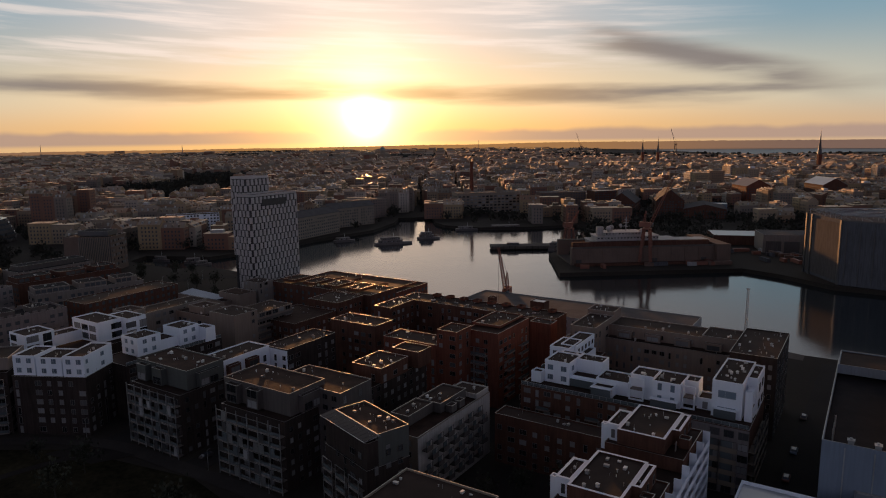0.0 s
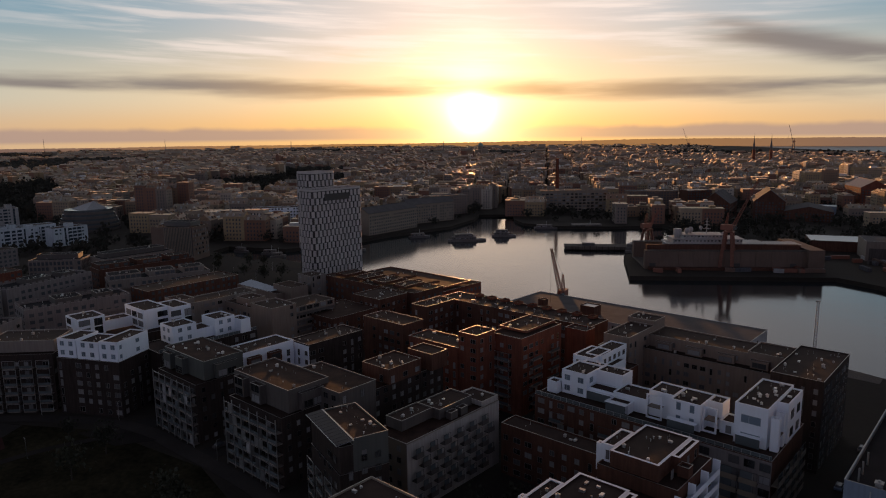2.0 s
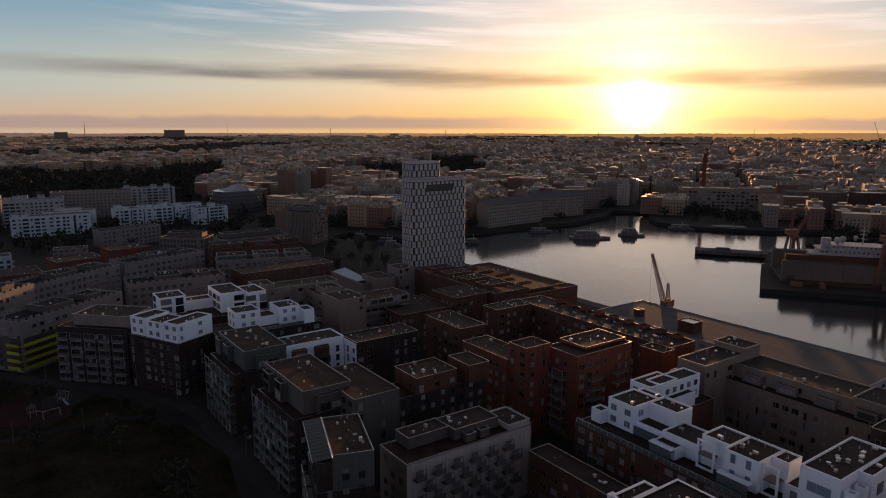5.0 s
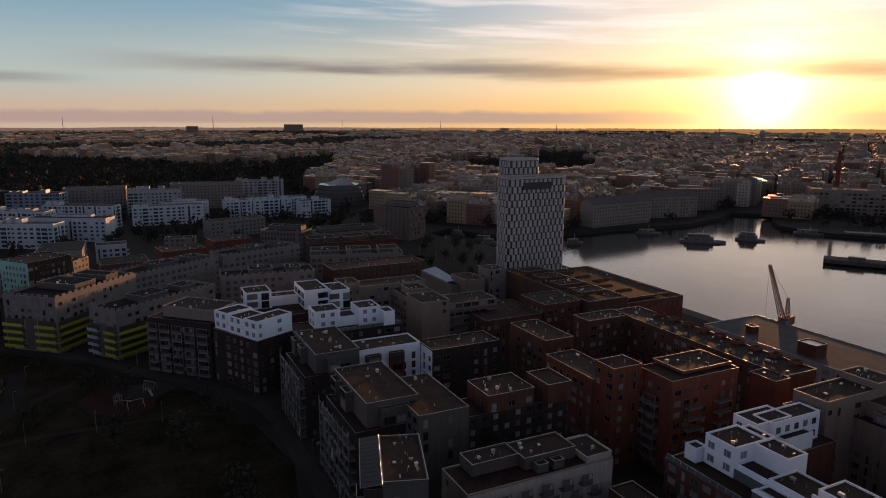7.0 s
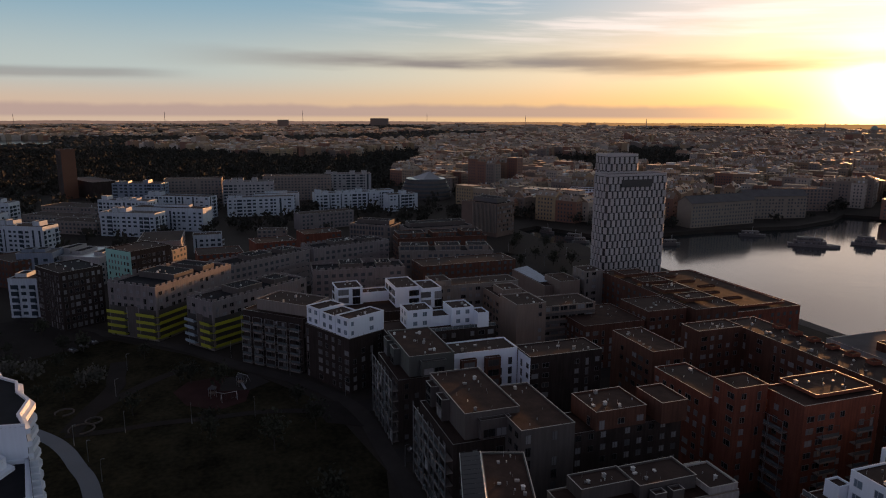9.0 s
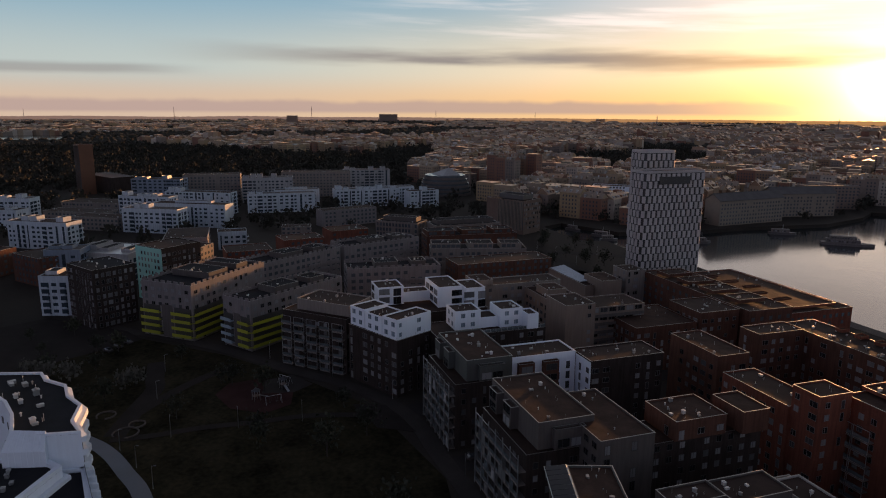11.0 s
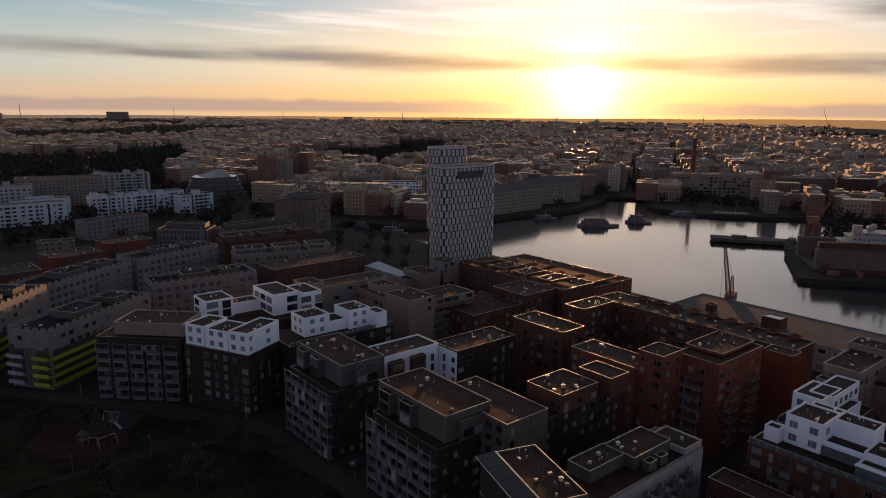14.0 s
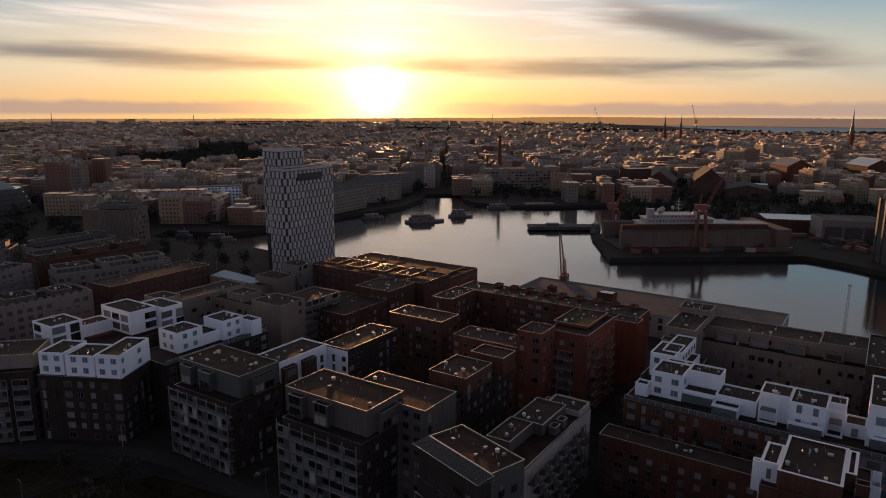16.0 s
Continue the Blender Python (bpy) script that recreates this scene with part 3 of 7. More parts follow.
tagged(part("ground", bm, M["ground"], None), "dark city ground of streets and yards", "ground", kind="structure")


# ---- buildings of the near quarter ----
def twin_court_house():
    b = Building("apartment_building", "white and brown apartment house with dark flat roofs and stepped parapets", -37, 128, shift=(-1.2, 3.0))
    b.vol(-46.3, -28.6, 98, 158.5, 0, 18.4, "brown_brick", vents=3)
    for y0, y1 in ((140.6, 157.4), (111.4, 128.2)):
        b.vol(-46.3, -28.8, y0 - 0.4, y1 + 0.6, 18.4, 21.6, "brown_brick", vents=2)
        b.vol(-43.6, -33.0, y0, y1, 21.6, 25.2, "brown_brick", vents=7, rim=0.55)
        b.vol(-46.8, -43.6, y0 + 2.0, y1 - 5.6, 0.0, 25.2, "white", vents=2, rim=0.55)
        b.vol(-33.0, -31.2, y0 + 6.0, y1 - 0.6, 21.6, 25.2, "brown_brick", vents=1, rim=0.55)
        b.vol(-48.2, -46.8, y0 + 2.6, y0 + 4.0, 18.4, 24.6, "white")
        b.vol(-31.2, -28.9, y0 + 5.0, y0 + 7.2, 21.6, 24.0, "brown_brick")
        b.windows("s", -46.8, -43.6, y0 + 2.0, y1 - 5.6, 0, 25, w=0.8, h=2.0, step=2, skip=0, kind="frame_dark")
        b.windows("e", -43.6, -31.2, y0, y1, 21.6, 25.2, w=1.2, h=2.0, sill=0.4, step=4, skip=0)
    b.windows("sew", -46.3, -28.6, 98, 158.5, 0, 18.5)
    b.bands("e", -46.3, -28.6, 98, 158.5, 3.2, 6, 3.05, 1.15, "white", 1.4)
    bm = bmesh.new()
    box(bm, -0.15, 0.15, -1.55, 0, 0, 21.4)
    me = mesh_of("pier", bm, M["white"])
    length, at = b.spot("e", -46.3, -28.6, 98, 158.5)
    for k in range(10):
        share("pier", me, b.top, at(0.2 + k * (length - 0.4) / 9, 0))


twin_court_house()

b = Building("apartment_building", "low brown brick building with a dark flat roof", -67, 160, shift=(-1.5, 2.3))
b.vol(-83.5, -48, 157.4, 163.8, 0, 14.4, "brown_brick", vents=3)
b.windows("sw", -83.5, -48, 157.4, 163.8, 0, 14, step=3.6)

b = Building("apartment_building", "brown brick apartment house with white stepped penthouses", -52, 184, shift=(-1.1, 2.0))
b.vol(-83.2, -20.5, 172.6, 188, 0, 18.2, "brown_brick", vents=0)
b.vol(-84, -72, 188, 214, 0, 18.2, "brown_brick")
b.vol(-78.2, -70.4, 178.6, 188, 18.2, 25.0, "white", vents=4)
b.vol(-77.0, -70.4, 188, 190.5, 18.2, 25.0, "white", vents=1)
b.vol(-70.4, -62.4, 184.2, 190, 18.2, 25.0, "white", vents=3)
b.vol(-70.4, -62.4, 179.4, 184.2, 18.2, 21.4, "white")
b.vol(-82.6, -76.0, 192.0, 203, 18.2, 25.0, "white", vents=3)
b.vol(-80.4, -75.0, 195.6, 211.5, 18.2, 25.004, "white", vents=2)
b.vol(-75.0, -72.4, 196.5, 206, 18.2, 22.0, "white")
b.vol(-81.6, -78.4, 176.4, 179.6, 18.2, 21.6, "white")
b.vol(-62.4, -53, 178.9, 187, 18.2, 22.2, "white", vents=4)
b.vol(-62.2, -56.4, 175.6, 178.9, 18.2, 21.0, "white", "felt")
b.vol(-52.6, -46.0, 179.5, 187, 18.2, 25.0, "white", vents=3)
b.vol(-46.0, -38.4, 177.3, 187, 18.2, 25.0, "white", vents=5)
b.vol(-38.4, -34.8, 182.0, 187, 18.2, 25.0, "white", vents=2)
b.vol(-34.8, -30.6, 180.5, 186, 18.2, 21.4, "white")
b.vol(-30.6, -23.2, 177.6, 198.0, 18.2, 28.0, "white", vents=9)
b.vol(-23.2, -20.6, 184.0, 195.8, 18.2, 28.0, "white", vents=2)
b.vol(-30.4, -20.6, 188, 199, 0, 18.2, "brown_brick")
for x0, x1, y in ((-52.4, -48.2, 177.4), (-38.3, -34.9, 178.4)):
    bm = bmesh.new()
    ring_xz(bm, x0 + 52, x1 + 52, y - 184, y - 183.6, 18.2, 24.6, 0.4)
    part("portal", bm, M["white"], b.top, "white open balcony frame")
    bm = bmesh.new()
    box(bm, x0 + 52.4, x1 + 51.6, y - 184, y - 181, 21.2, 21.45)
    part("balcony", bm, M["grey"], b.top)
for y in (177.8, 181.6):
    b.vol(-22.6, -20.8, y, y + 1.5, 18.2, 26.2, "white")
bm = bmesh.new()
box(bm, 29.4, 31.2, -5.0, -2.2, 21.6, 21.85)
part("balcony", bm, M["grey"], b.top)
for x0, x1, y, z in ((-62.2, -56.6, 174.2, 18.5), (-45.6, -38.8, 174.6, 18.3), (-70.2, -63, 178.6, 18.3), (-29.8, -24.4, 176.5, 18.3)):
    bm = bmesh.new()
    box(bm, x0 + 52, x1 + 52, y - 184, y - 183.92, z, z + 2.3)
    part("terrace_glazing", bm, M["rail_glass"], b.top, "glazed terrace front")
    bm = bmesh.new()
    box(bm, x0 + 51.8, x1 + 52.2, y - 184.1, y - 182.4, z + 2.3, z + 2.5)
    part("terrace_roof", bm, M["white"], b.top)
b.windows("s", -83.2, -47, 172.6, 188, 0, 18)
bm = bmesh.new()
box(bm, 5.2, 31.6, -11.65, -11.41, 0.2, 17.9)
part("wall", bm, M["mauve"], b.top, "pale grey loggia front")
b.windows("s", -45.9, -38.5, 177.3, 187, 18.2, 25, step=3.4, w=1.2, h=2.0, floor=3.4, skip=0, kind="sky")
b.windows("s", -46.8, -20.4, 172.33, 188, 0, 18, w=2.4, h=1.9, step=3.4, sill=0.4, skip=0.05, kind="frame_dark")
b.windows("w", -84, -72, 172.6, 214, 0, 18)
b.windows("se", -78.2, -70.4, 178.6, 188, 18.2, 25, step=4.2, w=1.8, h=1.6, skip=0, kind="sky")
b.windows("e", -80.4, -75.0, 195.6, 211.5, 18.2, 25, step=3, w=1.4, skip=0)
b.windows("s", -82.6, -76.0, 192.0, 203, 21.2, 25, step=3, w=1.4, skip=0)
b.windows("s", -30.6, -23.2, 177.6, 198.0, 18.2, 28, step=9, w=4.4, h=2.0, floor=4.4, skip=0, kind="sky")
b.windows("e", -23.2, -20.6, 184.0, 195.8, 18.2, 28, step=5, w=2.4, h=2.2, floor=4.4, skip=0, kind="frame_dark")
b.windows("s", -34.8, -30.6, 180.5, 186, 18.2, 21.4, step=1.9, w=1.3, h=1.9, sill=0.3, skip=0, kind="frame_dark")
b.rail("s", -83.2, -20.5, 172.6, 188, 18.2)
b.rail("w", -84, -72, 188, 214, 18.2)
b.balconies("s", -83.2, -20.5, 172.6, 188, 3, 17, (0.12, 0.36, 0.54, 0.61), 4.0, 1.6)
b.balconies("s", -83.2, -20.5, 172.6, 188, 3, 17, (0.70, 0.77, 0.86, 0.93), 4.0, 1.6, 3.0, "solid")
b.balconies("e", -83.2, -20.5, 172.6, 196, 3, 17, (0.15, 0.4, 0.65, 0.9), 5.0, 1.6, 3.0, "solid")

b = Building("apartment_building", "beige courtyard block with a recessed top floor and dark flat roofs", -50, 228, shift=(-1.5, 1.0))
b.vol(-84, -31.9, 228, 244, 0, 19.6, "beige", vents=4)
b.vol(-76, -44, 231.5, 244, 19.6, 23.6, "beige", "felt", vents=5)
b.vol(-85, -76, 217, 236, 0, 25.6, "beige", vents=6)
b.vol(-85, -79, 213.5, 217, 0, 22.4, "beige")
b.vol(-86, -76, 236, 244, 0, 27, "beige", vents=5)
b.vol(-44, -31, 231.5, 244, 19.6, 24.2, "beige", vents=3)
b.vol(-32, -18.9, 212.4, 242.5, 0, 25.8, "dark_brick", vents=14)
for x in (-70, -60, -50, -40):
    b.vol(x - 2.6, x + 2.6, 229.8, 231.5, 19.6, 22.2, "beige")
    b.windows("s", x - 2.6, x + 2.6, 229.8, 231.5, 19.4, 22.4, w=4, h=1.6, step=9, sill=0.5, skip=0, kind="frame_dark")
b.windows("s", -76, -31, 228, 244, 0, 19, w=1.1, step=2.6)
b.windows("s", -74, -46, 231.5, 244, 19.6, 23.6, w=1.5, step=5, kind="frame_dark")
b.windows("se", -85, -76, 217, 244, 0, 26, step=3.5)
b.windows("es", -32, -18.9, 212.4, 242.5, 0, 26, w=1.1)
b.windows("w", -32, -18.9, 212.4, 228, 0, 26, w=1.1)
b.windows("e", -32, -18.9, 212.4, 242.5, 0.2, 25, w=0.7, h=2.3, step=1.5, sill=0.4, skip=0.1, kind="frame_dark", joined=True)

b = Building("apartment_building", "pale apartment house with white balcony front and stepped dark roofs", -93, 145, shift=(-0.6, 0.8))
b.vol(-100, -88.5, 127, 163, 0, 18.6, "pale_brick", "sedum")
b.vol(-99.6, -94, 131.0, 142.2, 18.6, 21.4, "slate", vents=4)
b.vol(-99.2, -91.6, 142.2, 155.2, 18.6, 21.4, "slate", vents=5)
b.vol(-97.5, -88.6, 156, 162.8, 18.6, 20.0, "pale_plaster", vents=2)
for y in (144, 148):
    b.vol(-91, -89.2, y, y + 2.6, 18.6, 20.6, "slate")
b.windows("se", -100, -88.5, 127, 163, 0, 18)
bm = bmesh.new()
box(bm, 4.5, 4.72, -18, 18, 0, 18.2)
part("wall", bm, M["pale_plaster"], b.top, "pale rendered balcony front")
for k in range(5):
    b.balconies("e", -100, -88.28, 127, 163, 2.6 + 3 * k, 5.0 + 3 * k, [0.08 + 0.14 * j + (0.07 if k % 2 else 0) for j in range(6)], 2.7, 1.6, 2.6, "box")

b = Building("apartment_building", "dark apartment house with solar panels along its roof edge", -94.0, 114.0, -18.4)
b.vol(-9.0, 9.0, -5.4, 6.0, 0, 20, "dark_brick")
b.vol(-8.9, 8.9, -5.2, -2.2, 20, 26.2, "dark_brick")
b.vol(-9.2, 8.9, -2.2, 6.0, 20, 27.5, "green_grey", "sedum", vents=9)
b.windows("se", -9.0, 9.0, -5.4, 6.0, 0, 26, kind="frame_dark")
b.windows("e", -9.2, 8.9, -2.2, 6.0, 22, 27.5)
b.balconies("s", -9.0, 9.0, -5.4, 6.0, 3, 19, (0.18, 0.5, 0.82), 4.2, 1.6, 3.0, "frame")
bm = bmesh.new()
box(bm, 0, 1.5, 0, 3.7, 0, 0.06)
panel = mesh_of("solar_panel", bm, M["solar"])
for k in range(12):
    share("solar_panel", panel, b.top, pose(-9.5 + k * 1.6, -6.1, 27.02, 6))
for k in range(13):
    bm = bmesh.new()
    rod(bm, (-9.56 + k * 1.6, -6.2, 26.98), (-9.56 + k * 1.6, -2.15, 27.42), 0.05, 4)
    part("panel_rail", bm, M["tin"], b.top)
for y, z in ((-6.2, 26.98), (-2.3, 27.44)):
    bm = bmesh.new()
    rod(bm, (-9.6, y, z), (9.75, y, z), 0.07, 4)
    part("panel_beam", bm, M["tin"], b.top)

b = Building("apartment_building", "pale apartment house with a dark roof beside a park", -64, 96)
b.vol(-75, -54, 86, 104, 0, 25, "pale_brick", vents=7)
b.windows("ns", -75, -54, 86, 104, 0, 25)


def gallery_house(label, x0, x1, y0, y1, z, gy, gz, tone):
    """A dark house with a steel balcony gallery towards the park and a two-storey grey top with boxed loggias."""
    b = Building("apartment_building", label, (x0 + x1) / 2, (y0 + y1) / 2)
    g0, g1, gf = x0 + 2, x1 + 1, gy + 1.8
    b.vol(g0, g1, gf, y1, 0, gz, "dark_brick")
    b.vol(x0, x1, y0, y1, gz, z, tone, "sedum", vents=9)
    # loggia boxes on the top storeys
    w = x1 - x0
    for u in (0.2, 0.52):
        b.vol(x0 + w * u - 2.2, x0 + w * u + 2.2, y0 - 1.9, y0, gz + 0.3, z - 0.7, tone, "felt")
        b.windows("s", x0 + w * u - 2.2, x0 + w * u + 2.2, y0 - 1.9, y0, gz, z - 0.3, w=3.7, h=2.2, step=9, sill=0.5, floor=2.85, skip=0, kind="frame_dark")
    b.vol(x1, x1 + 1.5, y0 + 3.2, y1 - 2.8, gz + 0.3, z - 1.4, tone, "felt")
    b.windows("e", x1, x1 + 1.5, y0 + 3.2, y1 - 2.8, gz, z - 1.1, w=2.9, h=2.0, step=3.2, sill=0.6, floor=2.8, skip=0, kind="frame_dark")
    # the gallery: bays of unequal width, posts, rails and panes
    n = 6
    b.balconies("s", g0, g1, gf, y1, 0.6, gz, [(k + 0.5) / n for k in range(n)], (g1 - g0) / n - 0.02, 1.8, 3.0, "frame")
    for k in range(n + 1):
        bm = bmesh.new()
        x = g0 - b.off[0] + (g1 - g0) * k / n
        y = gf - b.off[1] - 1.95
        box(bm, x - 0.12, x + 0.12, y, y + 0.16, 0, gz + 0.2)
        part("post", bm, M["tin"], b.top)
    for k in range(n):
        for f in range(int((gz - 1) / 3)):
            if b.rng.random() < 0.55:
                bm = bmesh.new()
                x = g0 - b.off[0] + (g1 - g0) * (k + b.rng.choice((0.06, 0.5))) / n
                y = gf - b.off[1] - 1.9
                box(bm, x, x + (g1 - g0) / n * 0.42, y, y + 0.05, 0.8 + f * 3, 3.3 + f * 3)
                part("screen", bm, M[b.rng.choice(("rail_glass", "tin", "shed", "steel"))], b.top)
    b.windows("s", g0, g1, gf, y1, 0, gz, w=1.8, h=2.0, sill=0.3)
    b.windows("e", g0, g1, gf, y1, 0, gz, w=1.2, step=3.0, kind="frame_dark")
    return b


b = gallery_house("dark house with a steel balcony gallery and a green-grey top", -188, -164, 118.3, 131.5, 24.8, 113, 18.8, "green_grey")
b.vol(-176, -166, 131.5, 152, 0, 23.2, "white", vents=6)
b.windows("e", -176, -166, 131.5, 152, 0, 23, w=1.6, kind="frame_dark")
for y in (134, 141.5):
    b.vol(-166, -164.4, y, y + 4.6, 0, 21.6, "brown_brick")
    b.windows("e", -166, -164.4, y, y + 4.6, 0, 21.6, w=3.4, h=1.9, step=9, skip=0, kind="frame_dark")
b.vol(-172, -166.4, 148, 152.4, 0, 22.4, "brown_brick")

b = gallery_house("dark house with a steel balcony gallery and a grey stepped top", -148.6, -123.3, 119.2, 132.5, 25.8, 114.3, 19.5, "slate")
b.vol(-138, -114.2, 128.6, 141.5, 0, 24.6, "slate", "sedum", vents=6)
b.vol(-126, -115.8, 141.5, 171, 0, 21.0, "dark_brick", "sedum", vents=2)
b.vol(-126.3, -115.2, 147.4, 160.5, 21, 25.6, "brown_brick", "sedum", vents=7)
b.vol(-123.6, -113.6, 163.6, 170.6, 21, 26.2, "brown_brick", "sedum")
b.windows("se", -138, -114.2, 128.6, 141.5, 0, 24, w=1.8, kind="frame_dark")
b.windows("e", -126, -115.8, 141.5, 171, 0, 21, kind="frame_dark")
b.windows("se", -126.3, -115.2, 147.4, 160.5, 21, 25.6, w=1.8, step=5)

b = Building("apartment_building", "dark brick house with a white gable and pale window frames", -164, 164)
b.vol(-169, -158.4, 152.6, 176, 0, 22.7, "dark_brick", vents=10)
bm = bmesh.new()
box(bm, -5.0, 5.6, -11.64, -11.4, 0, 22.2)
part("wall", bm, M["white"], b.top, "white rendered gable wall")
b.windows("e", -169, -158.4, 152.6, 176, 0, 22, step=3.4)
b.windows("s", -169, -158.4, 152.35, 176, 0, 22, step=4)

b = Building("apartment_building", "red-brown brick house with a sedum roof", -159.5, 192)
b.vol(-170, -149, 187, 197.6, 0, 23.6, "brown_brick", "sedum", vents=8)
b.windows("se", -170, -149, 187, 197.6, 0, 23, kind="frame_dark")

b = Building("apartment_building", "red brick house with a small square tower roof", -126, 185, shift=(0.8, 1.9))
b.vol(-142, -120, 180, 190.2, 0, 22.6, "red_brick", vents=8)
b.vol(-120, -112.4, 180.6, 190, 0, 28, "red_brick", "sedum", vents=2)
b.windows("se", -142, -120, 180, 190.2, 0, 22)
b.windows("se", -120, -112.4, 180.6, 190, 0, 28, step=4.5)

b = Building("apartment_building", "red brick house with corner balconies and bright roof edges", -108.5, 203, shift=(0.6, 2.2))
b.vol(-115, -102.6, 191, 214.5, 0, 26.2, "red_brick", "sedum")
b.vol(-115.9, -105, 197, 214.4, 26.2, 27.1, "red_brick", "sedum", vents=6)
b.windows("se", -115, -102.6, 191, 214.5, 0, 25.5)
b.balconies("s", -115, -102.6, 191, 214.5, 3, 23, (0.17, 0.5), 4.6, 1.7, 3.0, "frame")
b.balconies("e", -115, -102.6, 191, 214.5, 3, 23, (0.3, 0.75), 5, 1.7)

b = Building("apartment_building", "long red-brown house with a row of roof huts along the quay", -135, 238)
b.vol(-171.5, -163, 214.5, 232, 0, 22.6, "brown_brick", vents=10)
b.vol(-171.5, -99, 232, 244.5, 0, 22.2, "brown_brick", vents=26)
b.vol(-106, -97.5, 226, 232, 0, 22.2, "red_brick", vents=3)
for k in range(9):
    b.vol(-160 + k * 6.8, -157.4 + k * 6.8, 241.2, 244.4, 22.2, 23.2, "red_brick", "sedum", coping="brown_brick")
b.windows("se", -171.5, -163, 214.5, 232, 0, 22)
b.windows("s", -163, -106, 232, 244.5, 0, 22)

b = Building("office_building", "broad low brick hall with a flat roof by the water", -230, 270, category="office building")
b.vol(-270, -201, 256, 297.5, 0, 13.5, "red_brick", "sedum", vents=6)
b.vol(-256, -191, 236.5, 256, 0, 20, "brown_brick", vents=22)
b.vol(-265, -254, 227, 236.4, 0, 21, "grey", vents=3)
b.vol(-266, -205, 259, 293, 13.5, 14.5, "red_brick", "sedum", vents=10)
for k in range(5):
    b.vol(-256 + k * 10, -253.6 + k * 10, 268 + 3 * (k % 3), 276 + 3 * (k % 3), 14.5, 15.3, "brown_brick", "felt", coping="brown_brick")
b.windows("se", -265, -254, 227, 236.4, 0, 21, step=3.4)
for k in range(4):
    b.vol(-250 + k * 14, -242 + k * 14, 239.5, 252, 20, 21.4, "brown_brick", vents=3)
b.windows("se", -270, -201, 256, 297.5, 0, 13, joined=True)
b.windows("se", -256, -191, 236.5, 256, 0, 20, step=4, joined=True)

b = Building("apartment_building", "beige apartment house with dark roofs and a plain tower block", -230, 178)
b.vol(-257, -246, 147, 190, 0, 21.8, "grey", vents=8)
b.vol(-219, -204.4, 169.8, 181.5, 0, 24, "beige", vents=3)
b.vol(-246, -222, 174, 188, 0, 20, "beige", vents=6)
b.vol(-222, -208.5, 181.4, 204.5, 0, 21, "beige", vents=5)
b.windows("es", -257, -246, 147, 190, 0, 21)
b.windows("s", -246, -222, 174, 188, 0, 20)
b.windows("e", -222, -208.5, 181.4, 204.5, 0, 21, w=3.0, h=1.7, step=3.6, skip=0)
b.bands("e", -222, -208.5, 181.4, 204.5, 2.6, 6, 3.0, 1.0, "slate", 1.3, 0.04, 0.96)
b.vol(-256, -246, 152, 160, 21.4, 24, "grey", "sedum", vents=2)
b.vol(-240, -230, 176, 184, 19.6, 22.6, "beige", "sedum", vents=2)
b.windows("e", -219, -204.4, 169.8, 181.5, 0, 24, step=7)

b = Building("apartment_building", "brown apartment house with a stepped roof", -205, 212)
b.vol(-218, -194.8, 192, 217, 0, 16.8, "brown_brick", "sedum", vents=6)
b.vol(-212, -194.4, 218, 235, 0, 20, "brown_brick", vents=8)
b.windows("se", -218, -194.8, 192, 217, 0, 16.5)
b.windows("se", -212, -194.4, 218, 235, 0, 20)

b = Building("low_hall", "low hall with a pale sloping metal roof", -266, 209, category="hall", shift=(-10, 5))
b.vol(-258, -243, 209, 219, 0, 17.6, "beige", "sedum", vents=3)
b.vol(-284, -249, 204.5, 213, 0, 14.5, "beige", "felt")
bm = bmesh.new()
vs = [bm.verts.new(p) for p in ((-17.6, -4.0, 14.6), (11.0, -4.0, 14.6), (11.0, 1.8, 14.6), (-17.6, 3.6, 14.6), (-17.6, 3.6, 15.7), (11.0, 1.8, 15.2))]
for f in ((0, 1, 5, 4), (1, 2, 5), (2, 3, 4, 5), (3, 0, 4), (3, 2, 1, 0)):
    bm.faces.new([vs[k] for k in f])
part("roof", bm, M["cool_white"], b.top, "pale sloping roof")

# dark house with white penthouses by the park
b = Building("apartment_building", "dark brick house crowned by white two-storey penthouses", -211.4, 103.2, 27.0)
b.vol(-12.3, 12.2, 0, 15, 0, 19, "dark_brick")
b.vol(-11.9, -4.6, 0.6, 11, 19, 25.4, "white", vents=2)
b.vol(-4.0, 4.4, 0.4, 10, 19, 25.0, "white", vents=3)
b.vol(5.0, 12.0, 0.2, 15, 19, 25.6, "white", vents=4)
b.rail("e", -12.3, 12.2, 0, 15, 19)
b.windows("s", -12.3, 12.2, 0, 15, 0, 18.5, h=1.7, step=3.6)
b.windows("e", -12.3, 12.2, 0, 15, 0, 18.5, h=1.7, step=3.6)
for x0, x1, y0 in ((-11.9, -4.6, 0.6), (-4.0, 4.4, 0.4), (5.0, 12.0, 0.2)):
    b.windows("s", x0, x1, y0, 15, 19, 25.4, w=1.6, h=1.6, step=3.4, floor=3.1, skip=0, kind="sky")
b.windows("e", 5.0, 12.0, 0.2, 15, 19, 25.4, w=1.1, h=1.4, step=4, floor=3.1, skip=0.2, kind="sky")
b = Building("apartment_building", "dark brick court wing with white two-storey penthouses", -208, 141)
b.vol(-216, -200, 122, 160, 0, 18.8, "dark_brick")
b.vol(-214.2, -205.2, 129.6, 138.6, 18.8, 25.2, "white", vents=3)
b.vol(-213, -205.2, 138.6, 145, 18.8, 22.4, "white")
b.vol(-213, -203.6, 145, 153, 18.8, 25.2, "white", vents=3)
b.vol(-206, -199.5, 153, 157, 18.8, 24, "white", vents=1)
